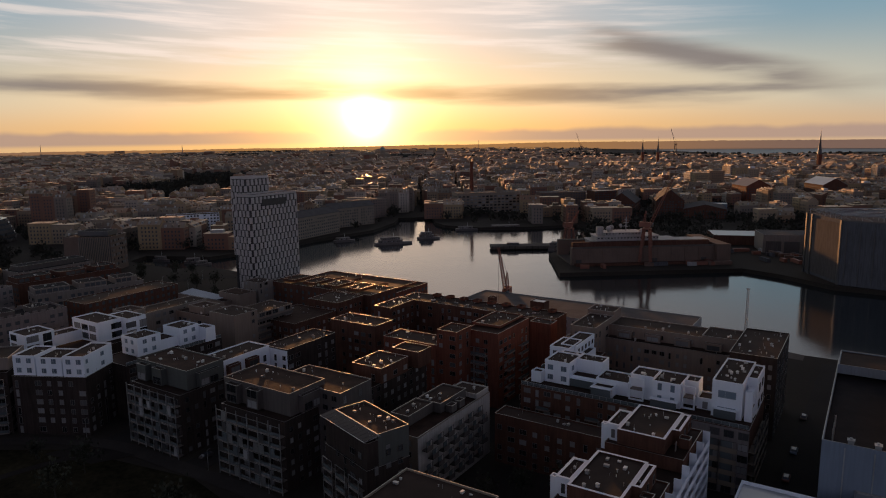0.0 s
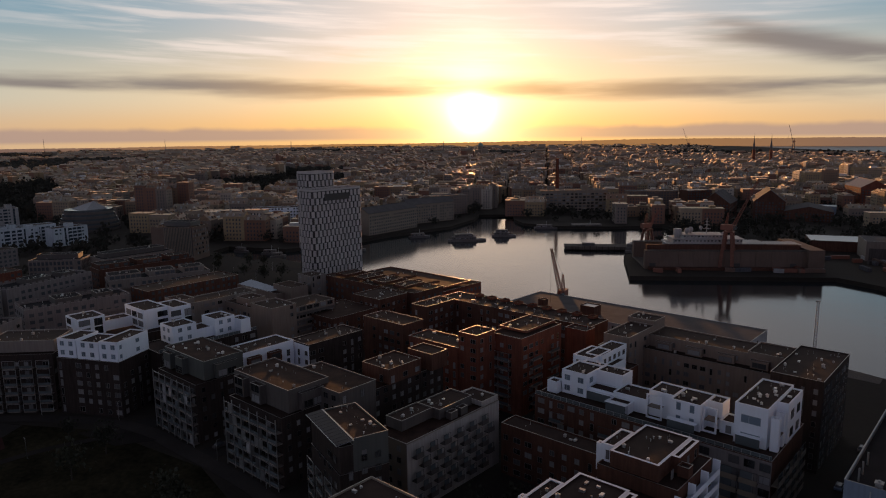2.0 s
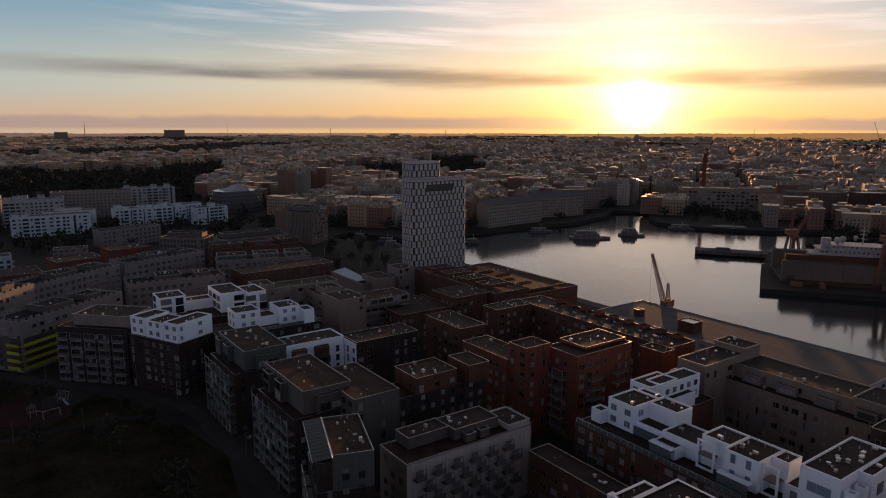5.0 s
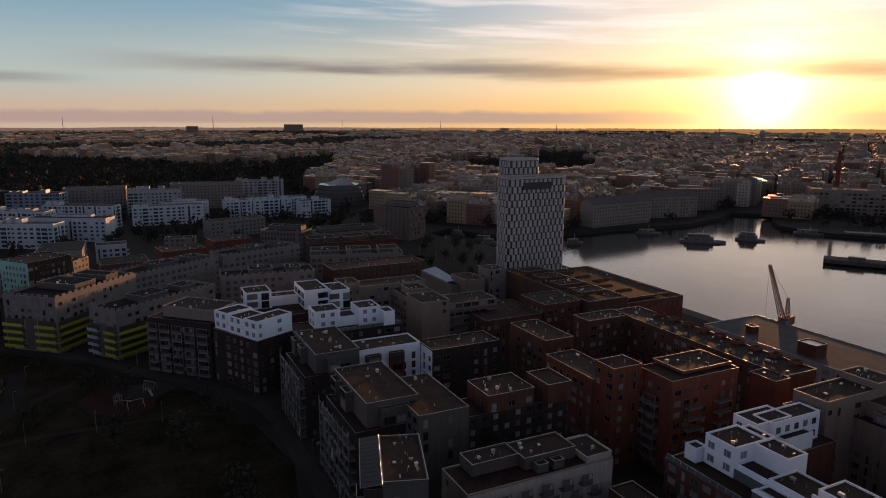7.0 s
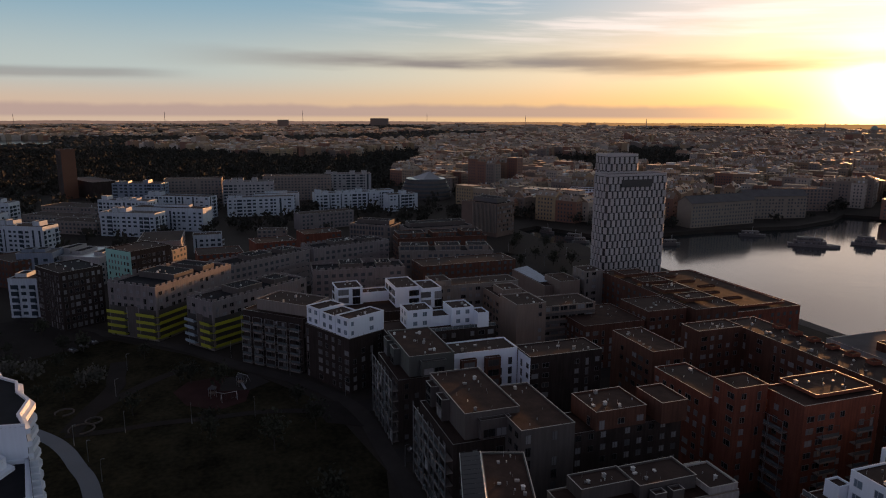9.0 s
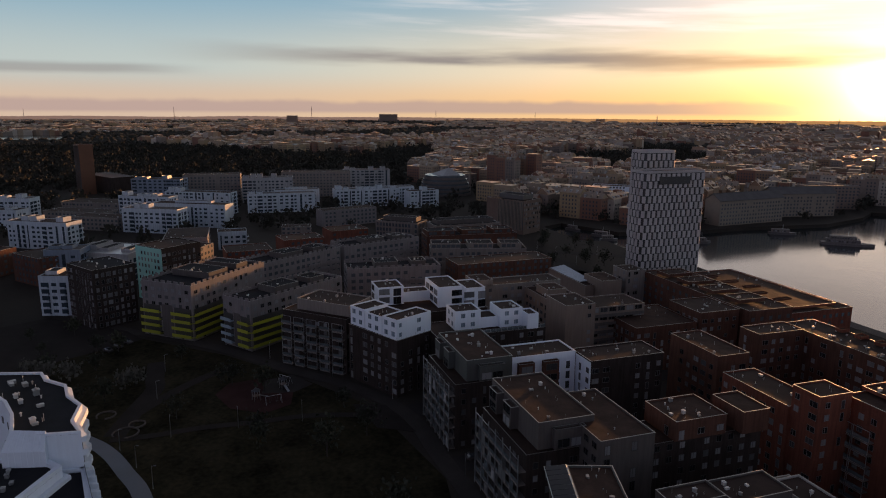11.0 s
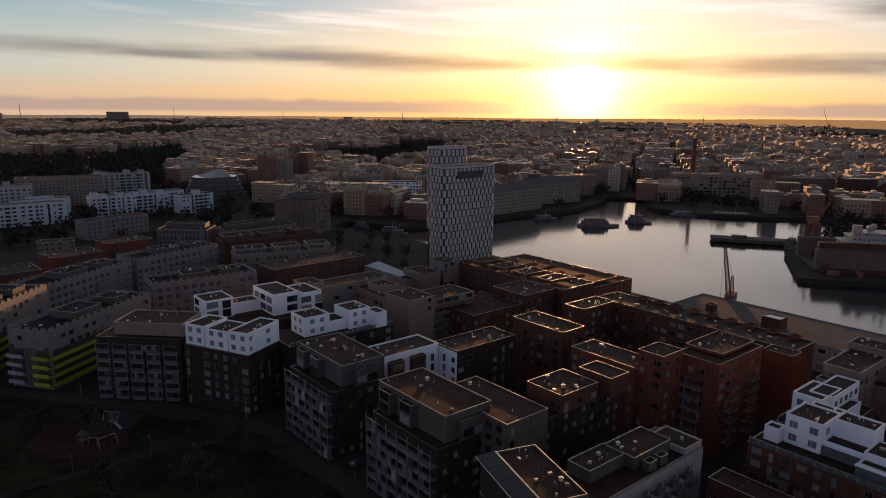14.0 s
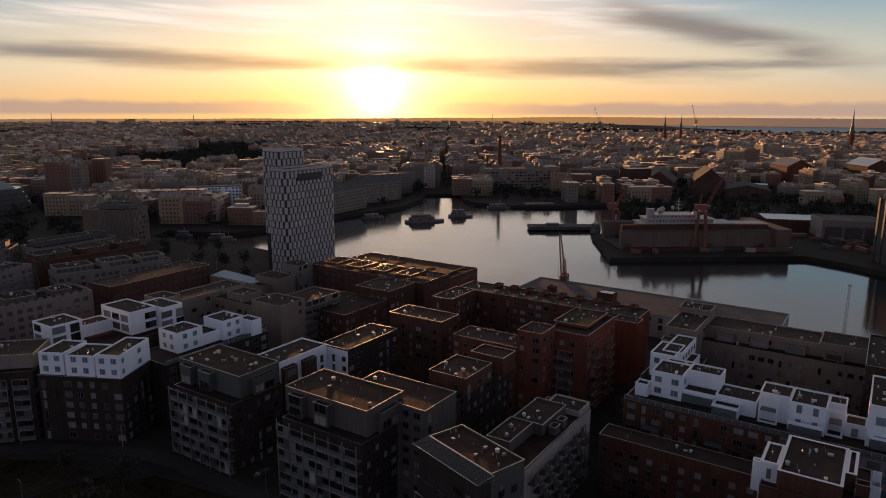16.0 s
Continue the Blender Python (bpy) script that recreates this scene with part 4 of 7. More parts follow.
b.windows("se", -214.2, -205.2, 129.6, 138.6, 18.8, 25.2, w=1.5, step=3.4, floor=3.1, skip=0, kind="sky")
b.windows("e", -213, -203.6, 145, 153, 18.8, 25.2, w=1.5, step=3.4, floor=3.1, skip=0, kind="sky")
b.windows("e", -216, -200, 122, 160, 0, 18, h=1.7, step=3.4)
b.rail("e", -216, -200, 122, 160, 18.8)
b = Building("apartment_building", "dark house with white open-fronted penthouses round a court", -245, 131)
b.vol(-257, -232, 110, 152, 0, 17.4, "dark_brick")
b.vol(-256, -245, 113, 123, 17.4, 24.4, "white", vents=3)
b.vol(-254, -247, 123, 134, 17.4, 21.4, "white", vents=4)
b.vol(-253, -236.2, 134, 143.5, 17.4, 25.2, "white", vents=3)
b.vol(-245, -232.2, 143.5, 151, 17.4, 25.2, "white", vents=2)
b.windows("se", -253, -236.2, 134, 143.5, 17.4, 25, w=4, h=2.2, step=5, floor=3.2, kind="frame_dark")
b.windows("se", -256, -245, 113, 123, 17.4, 24.4, w=4, h=2.2, step=5, floor=3.2, kind="frame_dark")
b.windows("e", -245, -232.2, 143.5, 151, 17.4, 25, w=4, h=2.2, step=5, floor=3.2, kind="frame_dark")

b = Building("apartment_building", "dark house with glazed balcony towers facing the park", -233.5, 87.5, 45.5)
b.vol(-13.5, 13.5, 0, 16, 0, 20, "dark_brick", vents=2)
b.vol(-9, 13.2, 2.5, 16, 20, 24, "grey", vents=8)
b.balconies("s", -13.5, 13.5, 0, 16, 0.5, 20, (0.1, 0.3, 0.5, 0.7, 0.9), 4.2, 1.8, 3.0, "frame")
b.windows("es", -13.5, 13.5, 0, 16, 0, 20)


def banded_house(ox, oy, ang, w, d, z, label, tone):
    """Grey house with a jagged roof edge and coloured balcony bands at its end."""
    b = Building("apartment_building", label, ox, oy, ang)
    b.vol(-w / 2, w / 2, 0, d, 0, z, "mauve", "bitumen", vents=9, lip=0.9)
    b.windows("es", -w / 2, w / 2, 0, d, 0, z, w=1.8, step=3.4, joined=tone is None)
    b.vol(-w / 2 + 3, w / 2 - 3, d * 0.3, d * 0.55, z - 0.8, z + 1.9, "slate", "bitumen", vents=4)
    b.vol(-w / 2 + 4, w / 2 - 4, d * 0.7, d * 0.86, z - 0.8, z + 1.6, "slate", "bitumen", vents=2)
    if tone:
        for k, (a, c) in enumerate(((0.0, 0.38), (0.62, 1.0))):
            b.bands("s", -w / 2, w / 2, 0, d, 1.6, 4, 2.9, 1.1, tone[k], 1.5, a, c)
        b.bands("e", -w / 2, w / 2, 0, d, 1.6, 4, 2.9, 1.1, tone[1], 1.2, 0.0, 0.5)
        # flat dark sheets stand for the shade inside the loggias behind the bands
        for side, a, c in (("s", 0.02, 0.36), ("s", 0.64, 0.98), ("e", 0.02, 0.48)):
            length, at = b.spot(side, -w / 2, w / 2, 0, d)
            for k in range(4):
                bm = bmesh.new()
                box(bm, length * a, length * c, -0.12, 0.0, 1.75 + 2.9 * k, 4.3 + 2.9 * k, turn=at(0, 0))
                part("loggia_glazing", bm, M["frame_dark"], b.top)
        bm = bmesh.new()
        box(bm, w * 0.39, w * 0.61, -0.1, 0.0, 0.4, 13.6, turn=b.spot("s", -w / 2, w / 2, 0, d)[1](0, 0))
        part("wall", bm, M["slate"], b.top, "dark grey recessed wall strip")
    else:
        b.bands("e", -w / 2, w / 2, 0, d, 4.4, 4, 2.9, 1.1, "mauve", 1.2, 0.55, 0.95)
    bm = bmesh.new()
    box(bm, -0.32, 0.02, 0, 1.9, 0, 0.85)
    me = mesh_of("merlon", bm, M["mauve"])
    for k in range(int(d / 3.2)):
        share("merlon", me, b.top, pose(w / 2, k * 3.2 + 0.5, z))
        share("merlon", me, b.top, pose(-w / 2 + 0.3, k * 3.2 + 0.5, z))
    for k in range(int(w / 3.2)):
        share("merlon", me, b.top, pose(-w / 2 + 2.4 + k * 3.2, 0.3, z, 0, 0, 90))
    return b


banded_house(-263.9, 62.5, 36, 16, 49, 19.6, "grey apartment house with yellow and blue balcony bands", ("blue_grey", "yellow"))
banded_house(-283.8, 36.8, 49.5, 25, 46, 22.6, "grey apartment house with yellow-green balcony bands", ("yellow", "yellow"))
for x, y, ang, w, d in ((-326.6, 70.9, 35, 16, 51), (-357, 117, 18, 16, 47), (-306.5, 112, -5, 16, 43)):
    banded_house(x, y, ang, w, d, 19.6, "mauve-grey apartment house with a jagged roof edge", None)
b = Building("apartment_building", "black house with a grid of pale windows", -310.6, 2.2, 34)
b.vol(-11, 11, 0, 18, 0, 25.4, "dark_brick", "bitumen", vents=7)
b.windows("se", -11, 11, 0, 18, 0, 25.4, w=1.2, h=1.8, step=2.4, skip=0.05)
b = Building("apartment_building", "dark house with a bright teal panelled end wall", -344, 26, 40)
b.vol(-9.5, 9.5, 0, 22, 0, 26, "dark_brick", vents=4)
bm = bmesh.new()
box(bm, -9.5, 9.5, -0.3, 0, 0, 25.6)
part("wall", bm, M["teal"], b.top, "teal panel end wall")
b.windows("s", -9.5, 9.5, -0.3, 22, 0, 26, w=0.9, h=1.6, step=2.4)
b.windows("e", -9.5, 9.5, 0, 22, 0, 26, step=2.8)
for x, y, w, d, z, ang in ((-308, 189, 17, 50, 18, 2),):
    b = Building("apartment_building", "grey apartment house with a flat dark roof", x, y, ang, local=True)
    b.vol(-w / 2, w / 2, -d / 2, d / 2, 0, z, ("brown_brick", "slate", "mauve")[int(z) % 3], vents=8)
    b.windows("se", -w / 2, w / 2, -d / 2, d / 2, 0, z, joined=True)




# ---- hotel tower ----
def rounded(x0, x1, y0, y1, r, n=5):
    pts = []
    for cx, cy, a0 in ((x1 - r, y0 + r, -90), (x1 - r, y1 - r, 0), (x0 + r, y1 - r, 90), (x0 + r, y0 + r, 180)):
        for k in range(n + 1):
            a = radians(a0 + 90 * k / n)
            pts.append((cx + r * math.cos(a), cy + r * math.sin(a)))
    return pts


def hotel_tower():
    b = Building("hotel_tower", "pale chequered hotel tower of two joined slabs by the water", -313, 285, category="hotel")
    bm = bmesh.new()
    box(bm, -0.92, 0.92, -0.45, 0.05, 0, 3.5)
    me = mesh_of("panel", bm, M["tower_light"])
    for x0, x1, y0, y1, z1 in ((-316, -303, 267, 305.5, 59.5), (-330, -316.5, 276, 296, 69.0)):
        x0, x1, y0, y1 = b.loc(x0, x1, y0, y1)
        plan = rounded(x0, x1, y0, y1, 2.6)
        bm = bmesh.new()
        prism(bm, plan, 0, z1 - 1.2)
        part("wall", bm, M["tower_dark"], b.top, "dark glazed wall behind pale panels")
        bm = bmesh.new()
        prism(bm, rounded(x0 + 0.4, x1 - 0.4, y0 + 0.4, y1 - 0.4, 2.3), z1 - 1.2, z1 - 1.0)
        part("roof", bm, M["felt"], b.top)
        # rim round the roof
        bm = bmesh.new()
        outer, inner = rounded(x0 - 0.3, x1 + 0.3, y0 - 0.3, y1 + 0.3, 2.8), rounded(x0 + 0.3, x1 - 0.3, y0 + 0.3, y1 - 0.3, 2.3)
        n = len(outer)
        rows = [[bm.verts.new((*p, z)) for p in q] for q, z in ((outer, z1 - 1.3), (outer, z1), (inner, z1), (inner, z1 - 1.3))]
        for r in range(4):
            for k in range(n):
                bm.faces.new((rows[r][k], rows[r][(k + 1) % n], rows[(r + 1) % 4][(k + 1) % n], rows[(r + 1) % 4][k]))
        part("parapet", bm, M["tower_light"], b.top)
        # panels in staggered rows along the outline
        steps = []
        for k in range(n):
            p, q = Vector(plan[k]), Vector(plan[(k + 1) % n])
            steps.append(((q - p).length, p, q))
        total = sum(s[0] for s in steps)
        count = int(total / 1.52) // 2 * 2
        floors = int((z1 - 1.3) / 3.85)
        back = bmesh.new()
        for f in range(floors):
            for k in range(count):
                if (k + f) % 2:
                    continue
                u = (k + 0.5) * total / count
                for length, p, q in steps:
                    if u <= length:
                        break
                    u -= length
                at = p.lerp(q, u / length if length else 0)
                way = math.degrees(math.atan2((q - p).y, (q - p).x))
                if f < floors - 12 and z1 > 60:
                    continue
                m = pose(at.x, at.y, (z1 - 1.3) - (floors - f) * 3.85, 0, 0, way)
                out = math.sin(radians(way)) + 0.8 * math.cos(radians(way))
                if out > 0.05 or at.x > x1 - 2:
                    share("panel", me, b.top, m)
                else:
                    box(back, -0.92, 0.92, -0.45, 0.05, 0, 3.5, turn=m)
        tagged(part("rear_panel", back, M["tower_light"], b.top), kind="stuff")
    # wide sky window under the rim
    bm = bmesh.new()
    box(bm, 10.2, 10.75, -9, 10, 52.4, 56.4)
    part("window", bm, M["tower_dark"], b.top, "wide dark band of windows below the roof")


hotel_tower()


# ---- other large buildings round the quarter ----
def strip(pts, out, z0, z1):
    """A band along a line of plan points, standing proud by out on its right-hand side, in one piece."""
    bm = bmesh.new()
    pts = [Vector(p) for p in pts]
    rows = []
    for k, p in enumerate(pts):
        a = (p - pts[k - 1]).normalized() if k else None
        c = (pts[k + 1] - p).normalized() if k + 1 < len(pts) else None
        na = Vector((a.y, -a.x)) if a else None
        nc = Vector((c.y, -c.x)) if c else None
        if na is None or nc is None:
            n = (na or nc) * out
        else:
            m = (na + nc).normalized()
            n = m * min(out / max(0.45, m.dot(nc)), out * 1.8)
        q = p + n
        rows.append([bm.verts.new((*p, z0)), bm.verts.new((*q, z0)), bm.verts.new((*q, z1)), bm.verts.new((*p, z1))])
    for a, c in zip(rows, rows[1:]):
        for k in range(4):
            bm.faces.new((a[k], c[k], c[(k + 1) % 4], a[(k + 1) % 4]))
    bm.faces.new(rows[0])
    bm.faces.new(rows[-1][::-1])
    bmesh.ops.recalc_face_normals(bm, faces=bm.faces[:])
    return bm


def curved_white_house():
    """White house with a scooped court wall, zigzag balcony bands and a glazed link between two roofs."""
    o = Vector((-165, 12))
    b = Building("apartment_building", "white curved apartment house with zigzag balconies and dark roof", o.x, o.y, local=True)

    def rel(pts):
        return [(x - o.x, y - o.y) for x, y in pts]
    scoop = [(-183.4, 0.4), (-178.6, 3.8), (-175.0, 6.4), (-168.6, 10.5), (-161.0, 13.6), (-154.8, 15.1), (-151.8, 15.6)]
    front = [(-148.5, 23.0), (-147.9, 29.2), (-154.0, 26.9), (-162.2, 27.1), (-168.6, 23.4), (-175.2, 21.8), (-180.4, 16.6), (-185.6, 14.6), (-188.4, 4.6)]
    outer = rel(scoop + front)
    bm = bmesh.new()
    prism(bm, outer, 0, 25.3)
    bmesh.ops.triangulate(bm, faces=[f for f in bm.faces if len(f.verts) > 4])
    part("wall", bm, M["white"], b.top)
    # parapet: a band inside the outline
    part("parapet", strip(outer + outer[:1], -0.36, 25.3, 25.9), M["white"], b.top)
    bm = bmesh.new()
    prism(bm, outer, 25.302, 25.36)
    bmesh.ops.triangulate(bm, faces=[f for f in bm.faces if len(f.verts) > 4])
    part("roof", bm, M["bitumen"], b.top)
    for k in range(34):
        x, y = b.rng.uniform(-18, 10.5), b.rng.uniform(-5, 9)
        mid = 3.0 + 0.42 * x
        if not mid - 4.6 < y < mid + 3.4:
            continue
        j = b.rng.choice((0, 1, 1, 2, 3))
        share(VENTS[j].name.split(".")[0], VENTS[j], b.top, pose(x, y + 1.5, 25.4, 0, 0, 25 + b.rng.choice((0, 90))) @ Matrix.Scale(b.rng.uniform(0.65, 1.0), 4))
    # balcony bands with dark glazing between them
    zig = rel(front[1:])
    for f in range(9):
        z = 0.6 + f * 2.85
        if z + 1.5 < 25.6:
            part("balcony_front", strip(zig, 1.0, z, z + 1.25), M["white"], b.top)
        if f < 8:
            part("glazing", strip(zig, 0.12, z + 1.3, z + 2.8), M["rail_glass"], b.top, "dark balcony glazing")
    me = window_mesh(0.9, 1.6, "frame_dark")
    for k in range(1, 5):
        p, q = Vector(outer[k]), Vector(outer[k + 1])
        way = math.degrees(math.atan2((q - p).y, (q - p).x))
        for f in range(7):
            for u in (0.3, 0.75):
                if b.rng.random() < 0.7:
                    at = p.lerp(q, u)
                    share("window", me, b.top, pose(at.x, at.y, 2.2 + f * 3.0, 0, 0, way))
    # lower wing with a roof terrace, reached by the glazed link
    def body(plan, z):
        bm = bmesh.new()
        prism(bm, plan, 0, z)
        part("wall", bm, M["white"], b.top)
        bm = bmesh.new()
        prism(bm, plan, z + 0.002, z + 0.06)
        part("roof", bm, M["bitumen"], b.top)
        part("parapet", strip(plan + plan[:1], -0.7, z, z + 0.9), M["white"], b.top)

    wing = rel([(-151.7, 15.5), (-152.5, 10.6), (-134, 1), (-124, 16), (-144.9, 25.8), (-148.4, 22.9)])
    body(wing, 19.6)
    for k in range(9):
        share("ventilator" if k % 3 else "roof_hatch", VENTS[2 if k % 3 else 1], b.top, pose(b.rng.uniform(17, 31), b.rng.uniform(0, 6), 19.7) @ Matrix.Scale(0.6, 4))
    side = rel([(-147.9, 29.1), (-148.3, 23.1), (-144.8, 25.95), (-123.8, 16.2), (-119, 30), (-131, 33.4)])
    body(side, 17.2)
    edge = [side[5], side[0]]
    for f in range(6):
        z = 1.2 + f * 2.9
        part("balcony_front", strip(edge, 1.6, z, z + 1.2), M["white"], b.top)
        part("glazing", strip(edge, 0.1, z + 1.2, z + 2.8), M["rail_glass"], b.top)
    for u in (0.02, 0.2, 0.38, 0.56, 0.74, 0.92):
        p = Vector(edge[0]).lerp(Vector(edge[1]), u)
        bm = bmesh.new()
        box(bm, p.x - 0.2, p.x + 0.2, p.y - 0.2, p.y + 1.75, 0, 17.9)
        part("fin", bm, M["white"], b.top)
    # the link: an upright glazed front below a sloping pale roof
    hi = [(-151.6, 16.0, 26.3), (-149.2, 22.6, 26.3)]
    lo = [(-148.8, 14.6, 23.0), (-146.8, 22.7, 23.0)]
    bm = bmesh.new()
    foot = [(p[0], p[1], 19.6) for p in lo]
    vs = [bm.verts.new((x - o.x, y - o.y, z)) for x, y, z in hi + lo[::-1] + foot + [(-151.2, 22.6, 19.6), (-153.0, 15.8, 19.6)]]
    for f in ((0, 3, 2, 1), (3, 4, 5, 2), (0, 7, 4, 3), (1, 2, 5, 6), (0, 1, 6, 7)):
        bm.faces.new([vs[k] for k in f])
    bmesh.ops.recalc_face_normals(bm, faces=bm.faces[:])
    part("glass_roof", bm, M["white"], b.top, "sloping pale glazed link roof")
    for k in range(8):
        u = k / 7
        p, q, r = vsafe(hi[0], hi[1], u), vsafe(lo[0], lo[1], u), vsafe(foot[0], foot[1], u)
        bm = bmesh.new()
        rod(bm, p - Vector((*o, 0)), q - Vector((*o, 0)), 0.09)
        rod(bm, q - Vector((*o, 0)), r - Vector((*o, 0)), 0.07)
        part("glazing_bar", bm, M["white"], b.top)


def vsafe(a, c, u):
    return Vector(a).lerp(Vector(c), u)


curved_white_house()


def quay_hangar():
    b = Building("industrial_hall", "tall pale industrial hall with a dark flat roof beside the quay", 14, 185, category="industrial hall")
    b.vol(-5.4, 34, 161.8, 226, 0, 25, "shed_blue", "bitumen", vents=0, lip=1.0)
    b.vol(-5.0, 34, 211, 225.6, 25, 27.6, "shed_blue")
    b.vol(7.5, 33, 165, 210, 25, 36, "shed")
    b.vol(1.5, 12, 154, 161.7, 0, 15, "shed", "tin")
    bm = bmesh.new()
    for y in (164.5, 168, 173):
        rod(bm, (-17.5, y - 185, 24), (-17.5, y - 185, 26.8), 0.18, 8)
    part("flue", bm, M["vent"], b.top)
    for x in (0, 5, 9):
        share("ventilator", VENTS[2], b.top, pose(x - 14, 163.5 - 185, 24.1))
    for x in (-1, 4.5, 10, 15.5, 21, 26.5, 32):
        bm = bmesh.new()
        box(bm, x - 14 - 0.12, x - 14 + 0.12, -23.32, -23.2, 0.2, 24.0)
        part("cladding_rib", bm, M["tin"], b.top)


quay_hangar()
b = Building("low_building", "low white building with a pale flat roof and a round vent", -8, 148, category="building")
b.vol(-20, 1, 128, 156, 0, 14, "white", "tin", vents=2, lip=0.8)
b.windows("w", -20, 1, 128, 156, 0, 14)

b = Building("warehouse", "long low quay warehouse with a flat grey metal roof", -118, 295, category="warehouse")
b.vol(-173, -62, 281, 311.5, 0, 10, "shed", "grey_roof", lip=0.25)
b.vol(-133.5, -126.5, 284, 290, 9.8, 14.5, "brown_brick", "tin")
b.vol(-158, -154.5, 287, 290, 9.8, 13, "brown_brick")
b.windows("se", -173, -62, 281, 311.5, 0, 9.5, step=5, w=2.4)


# ---- cranes, masts ----
def lattice(bm, a, b, w0, w1, n, r=0.12):
    """A square lattice boom from a to b."""
    a, b = Vector(a), Vector(b)
    q = (b - a).to_track_quat("Z", "Y").to_matrix()
    rings = []
    for k in range(n + 1):
        u = k / n
        w = (w0 + (w1 - w0) * u) / 2
        rings.append([a.lerp(b, u) + q @ Vector((sx * w, sy * w, 0)) for sx, sy in ((-1, -1), (1, -1), (1, 1), (-1, 1))])
    for k in range(n):
        for j in range(4):
            rod(bm, rings[k][j], rings[k + 1][j], r * 1.5, 4)
            rod(bm, rings[k][j], rings[k + 1][(j + 1) % 4], r, 4)
            rod(bm, rings[k][j], rings[k][(j + 1) % 4], r, 4)


def harbour_crane(x, y, z, ang, leg, boom, rise, label, paint, scale=1.0):
    """A level-luffing crane: portal of four legs, turntable and cab, raised lattice boom and counterweight arm."""
    top = new("harbour_crane")
    top.matrix_basis = pose(x, y, z, 0, 0, ang) @ Matrix.Scale(scale, 4)
    tagged(top, label, "crane")
    for sx in (-1, 1):
        for sy in (-1, 1):
            bm = bmesh.new()
            lattice(bm, (sx * 4, sy * 4, 0), (sx * 2, sy * 2, leg), 1.3, 1.0, 7, 0.2)
            part("leg", bm, paint, top)
    bm = bmesh.new()
    box(bm, -3, 3, -3, 3, leg, leg + 0.8)
    rod(bm, (0, 0, leg + 0.8), (0, 0, leg + 1.6), 1.8, 12)
    part("turntable", bm, paint, top)
    bm = bmesh.new()
    vs = box(bm, -5.2, 2.4, -1.9, 1.9, leg + 1.6, leg + 5.0)
    part("machine_house", bm, M["crane_red"], top, "rust-red machine house")
    bm = bmesh.new()
    box(bm, 2.4, 4.4, 0.4, 2.0, leg + 1.8, leg + 4.4)
    part("cab", bm, M["rail_glass"], top, "glazed cab")
    tip = (3 + boom * math.cos(radians(rise)), 0, leg + 3 + boom * math.sin(radians(rise)))
    bm = bmesh.new()
    lattice(bm, (2, 0, leg + 3), tip, 1.9, 0.8, 16, 0.1)
    part("boom", bm, paint, top)
    bm = bmesh.new()
    lattice(bm, (-2, 0, leg + 5), (-1, 0, leg + 13), 1.6, 0.7, 6, 0.09)
    part("mast", bm, paint, top)
    bm = bmesh.new()
    rod(bm, (-1, 0, leg + 13), tip, 0.07, 4)
    rod(bm, tip, (tip[0], 0, leg + 2), 0.05, 4)
    part("cable", bm, M["steel"], top)


harbour_crane(-162, 314.8, 0, -74, 6.5, 32, 57, "slender harbour crane with a raised lattice boom on the quay", M["crane_red"])
harbour_crane(-136, 479, 0, 8, 25, 35, 68, "tall red dock crane with a steeply raised boom", M["crane_red"])
harbour_crane(-208, 512, 0, 60, 17, 13, 60, "old red dock crane beside the floating dock", M["crane_red"])
harbour_crane(-979, 2503, 0, 200, 40, 50, 72, "distant tower crane against the sky", M["hull"], 1.15)
harbour_crane(-686, 2741, 0, 200, 44, 54, 76, "distant tower crane against the sky", M["hull"], 1.15)

for x, y, h in ((-42, 301, 27),):
    top = new("lattice_mast")
    top.matrix_basis = pose(x, y, 0)
    tagged(top, "thin lattice mast beside the quay", "mast")
    bm = bmesh.new()
    lattice(bm, (0, 0, 0), (0, 0, h), 1.0, 0.7, 22, 0.05)
    part("mast", bm, M["tin"], top)
    bm = bmesh.new()
    box(bm, -0.8, 0.8, -0.5, 0.5, h, h + 0.2)
    part("platform", bm, M["steel"], top)


# ---- shipyard across the basin ----
def floating_dock():
    top = new("floating_dock")
    top.matrix_basis = pose(-137.5, 478.3, 0, 0, 0, 36.7)
    tagged(top, "brown dry dock with high side walls beside the basin", "dry dock")
    for y0, y1 in ((0, 5), (40, 45)):
        bm = bmesh.new()
        box(bm, -52, 52, y0, y1, 0, 12)
        part("side_wall", bm, M["dock"], top)
        bm = bmesh.new()
        box(bm, -52, 52, y0 - 0.3, y1 + 0.3, 12, 12.35)
        part("walkway", bm, M["quay"], top)
    for k in range(11):
        bm = bmesh.new()
        box(bm, -50 + k * 10, -49.6 + k * 10, -0.35, 0, 0.2, 11.8)
        part("rib", bm, M["dock"], top)
    for x in (-47, 8, 44):
        bm = bmesh.new()
        box(bm, x - 2, x + 2, -0.42, -0.36, 0.2, 4)
        part("door", bm, M["frame_dark"], top)
    for y0, y1, z0, z1 in ((-5.0, -0.4, 0, 1.6), (5.0, 9.0, 1.0, 15.5)):
        bm = bmesh.new()
        box(bm, -50, 50, y0, y1, z0, z1)
        part("ledge", bm, M["brown_brick"], top)
    for k in range(26):
        bm = bmesh.new()
        rod(bm, (-51 + k * 4, 0.2, 12.35), (-51 + k * 4, 0.2, 13.5), 0.07, 5)
        part("rail_post", bm, M["steel"], top)
    bm = bmesh.new()
    box(bm, 52, 62, -4, 48, 0, 13.5)
    part("end_wall", bm, M["dock"], top)
    bm = bmesh.new()
    box(bm, -52, 52, 5, 40, 0.01, 1.0)
    part("floor", bm, M["quay"], top)


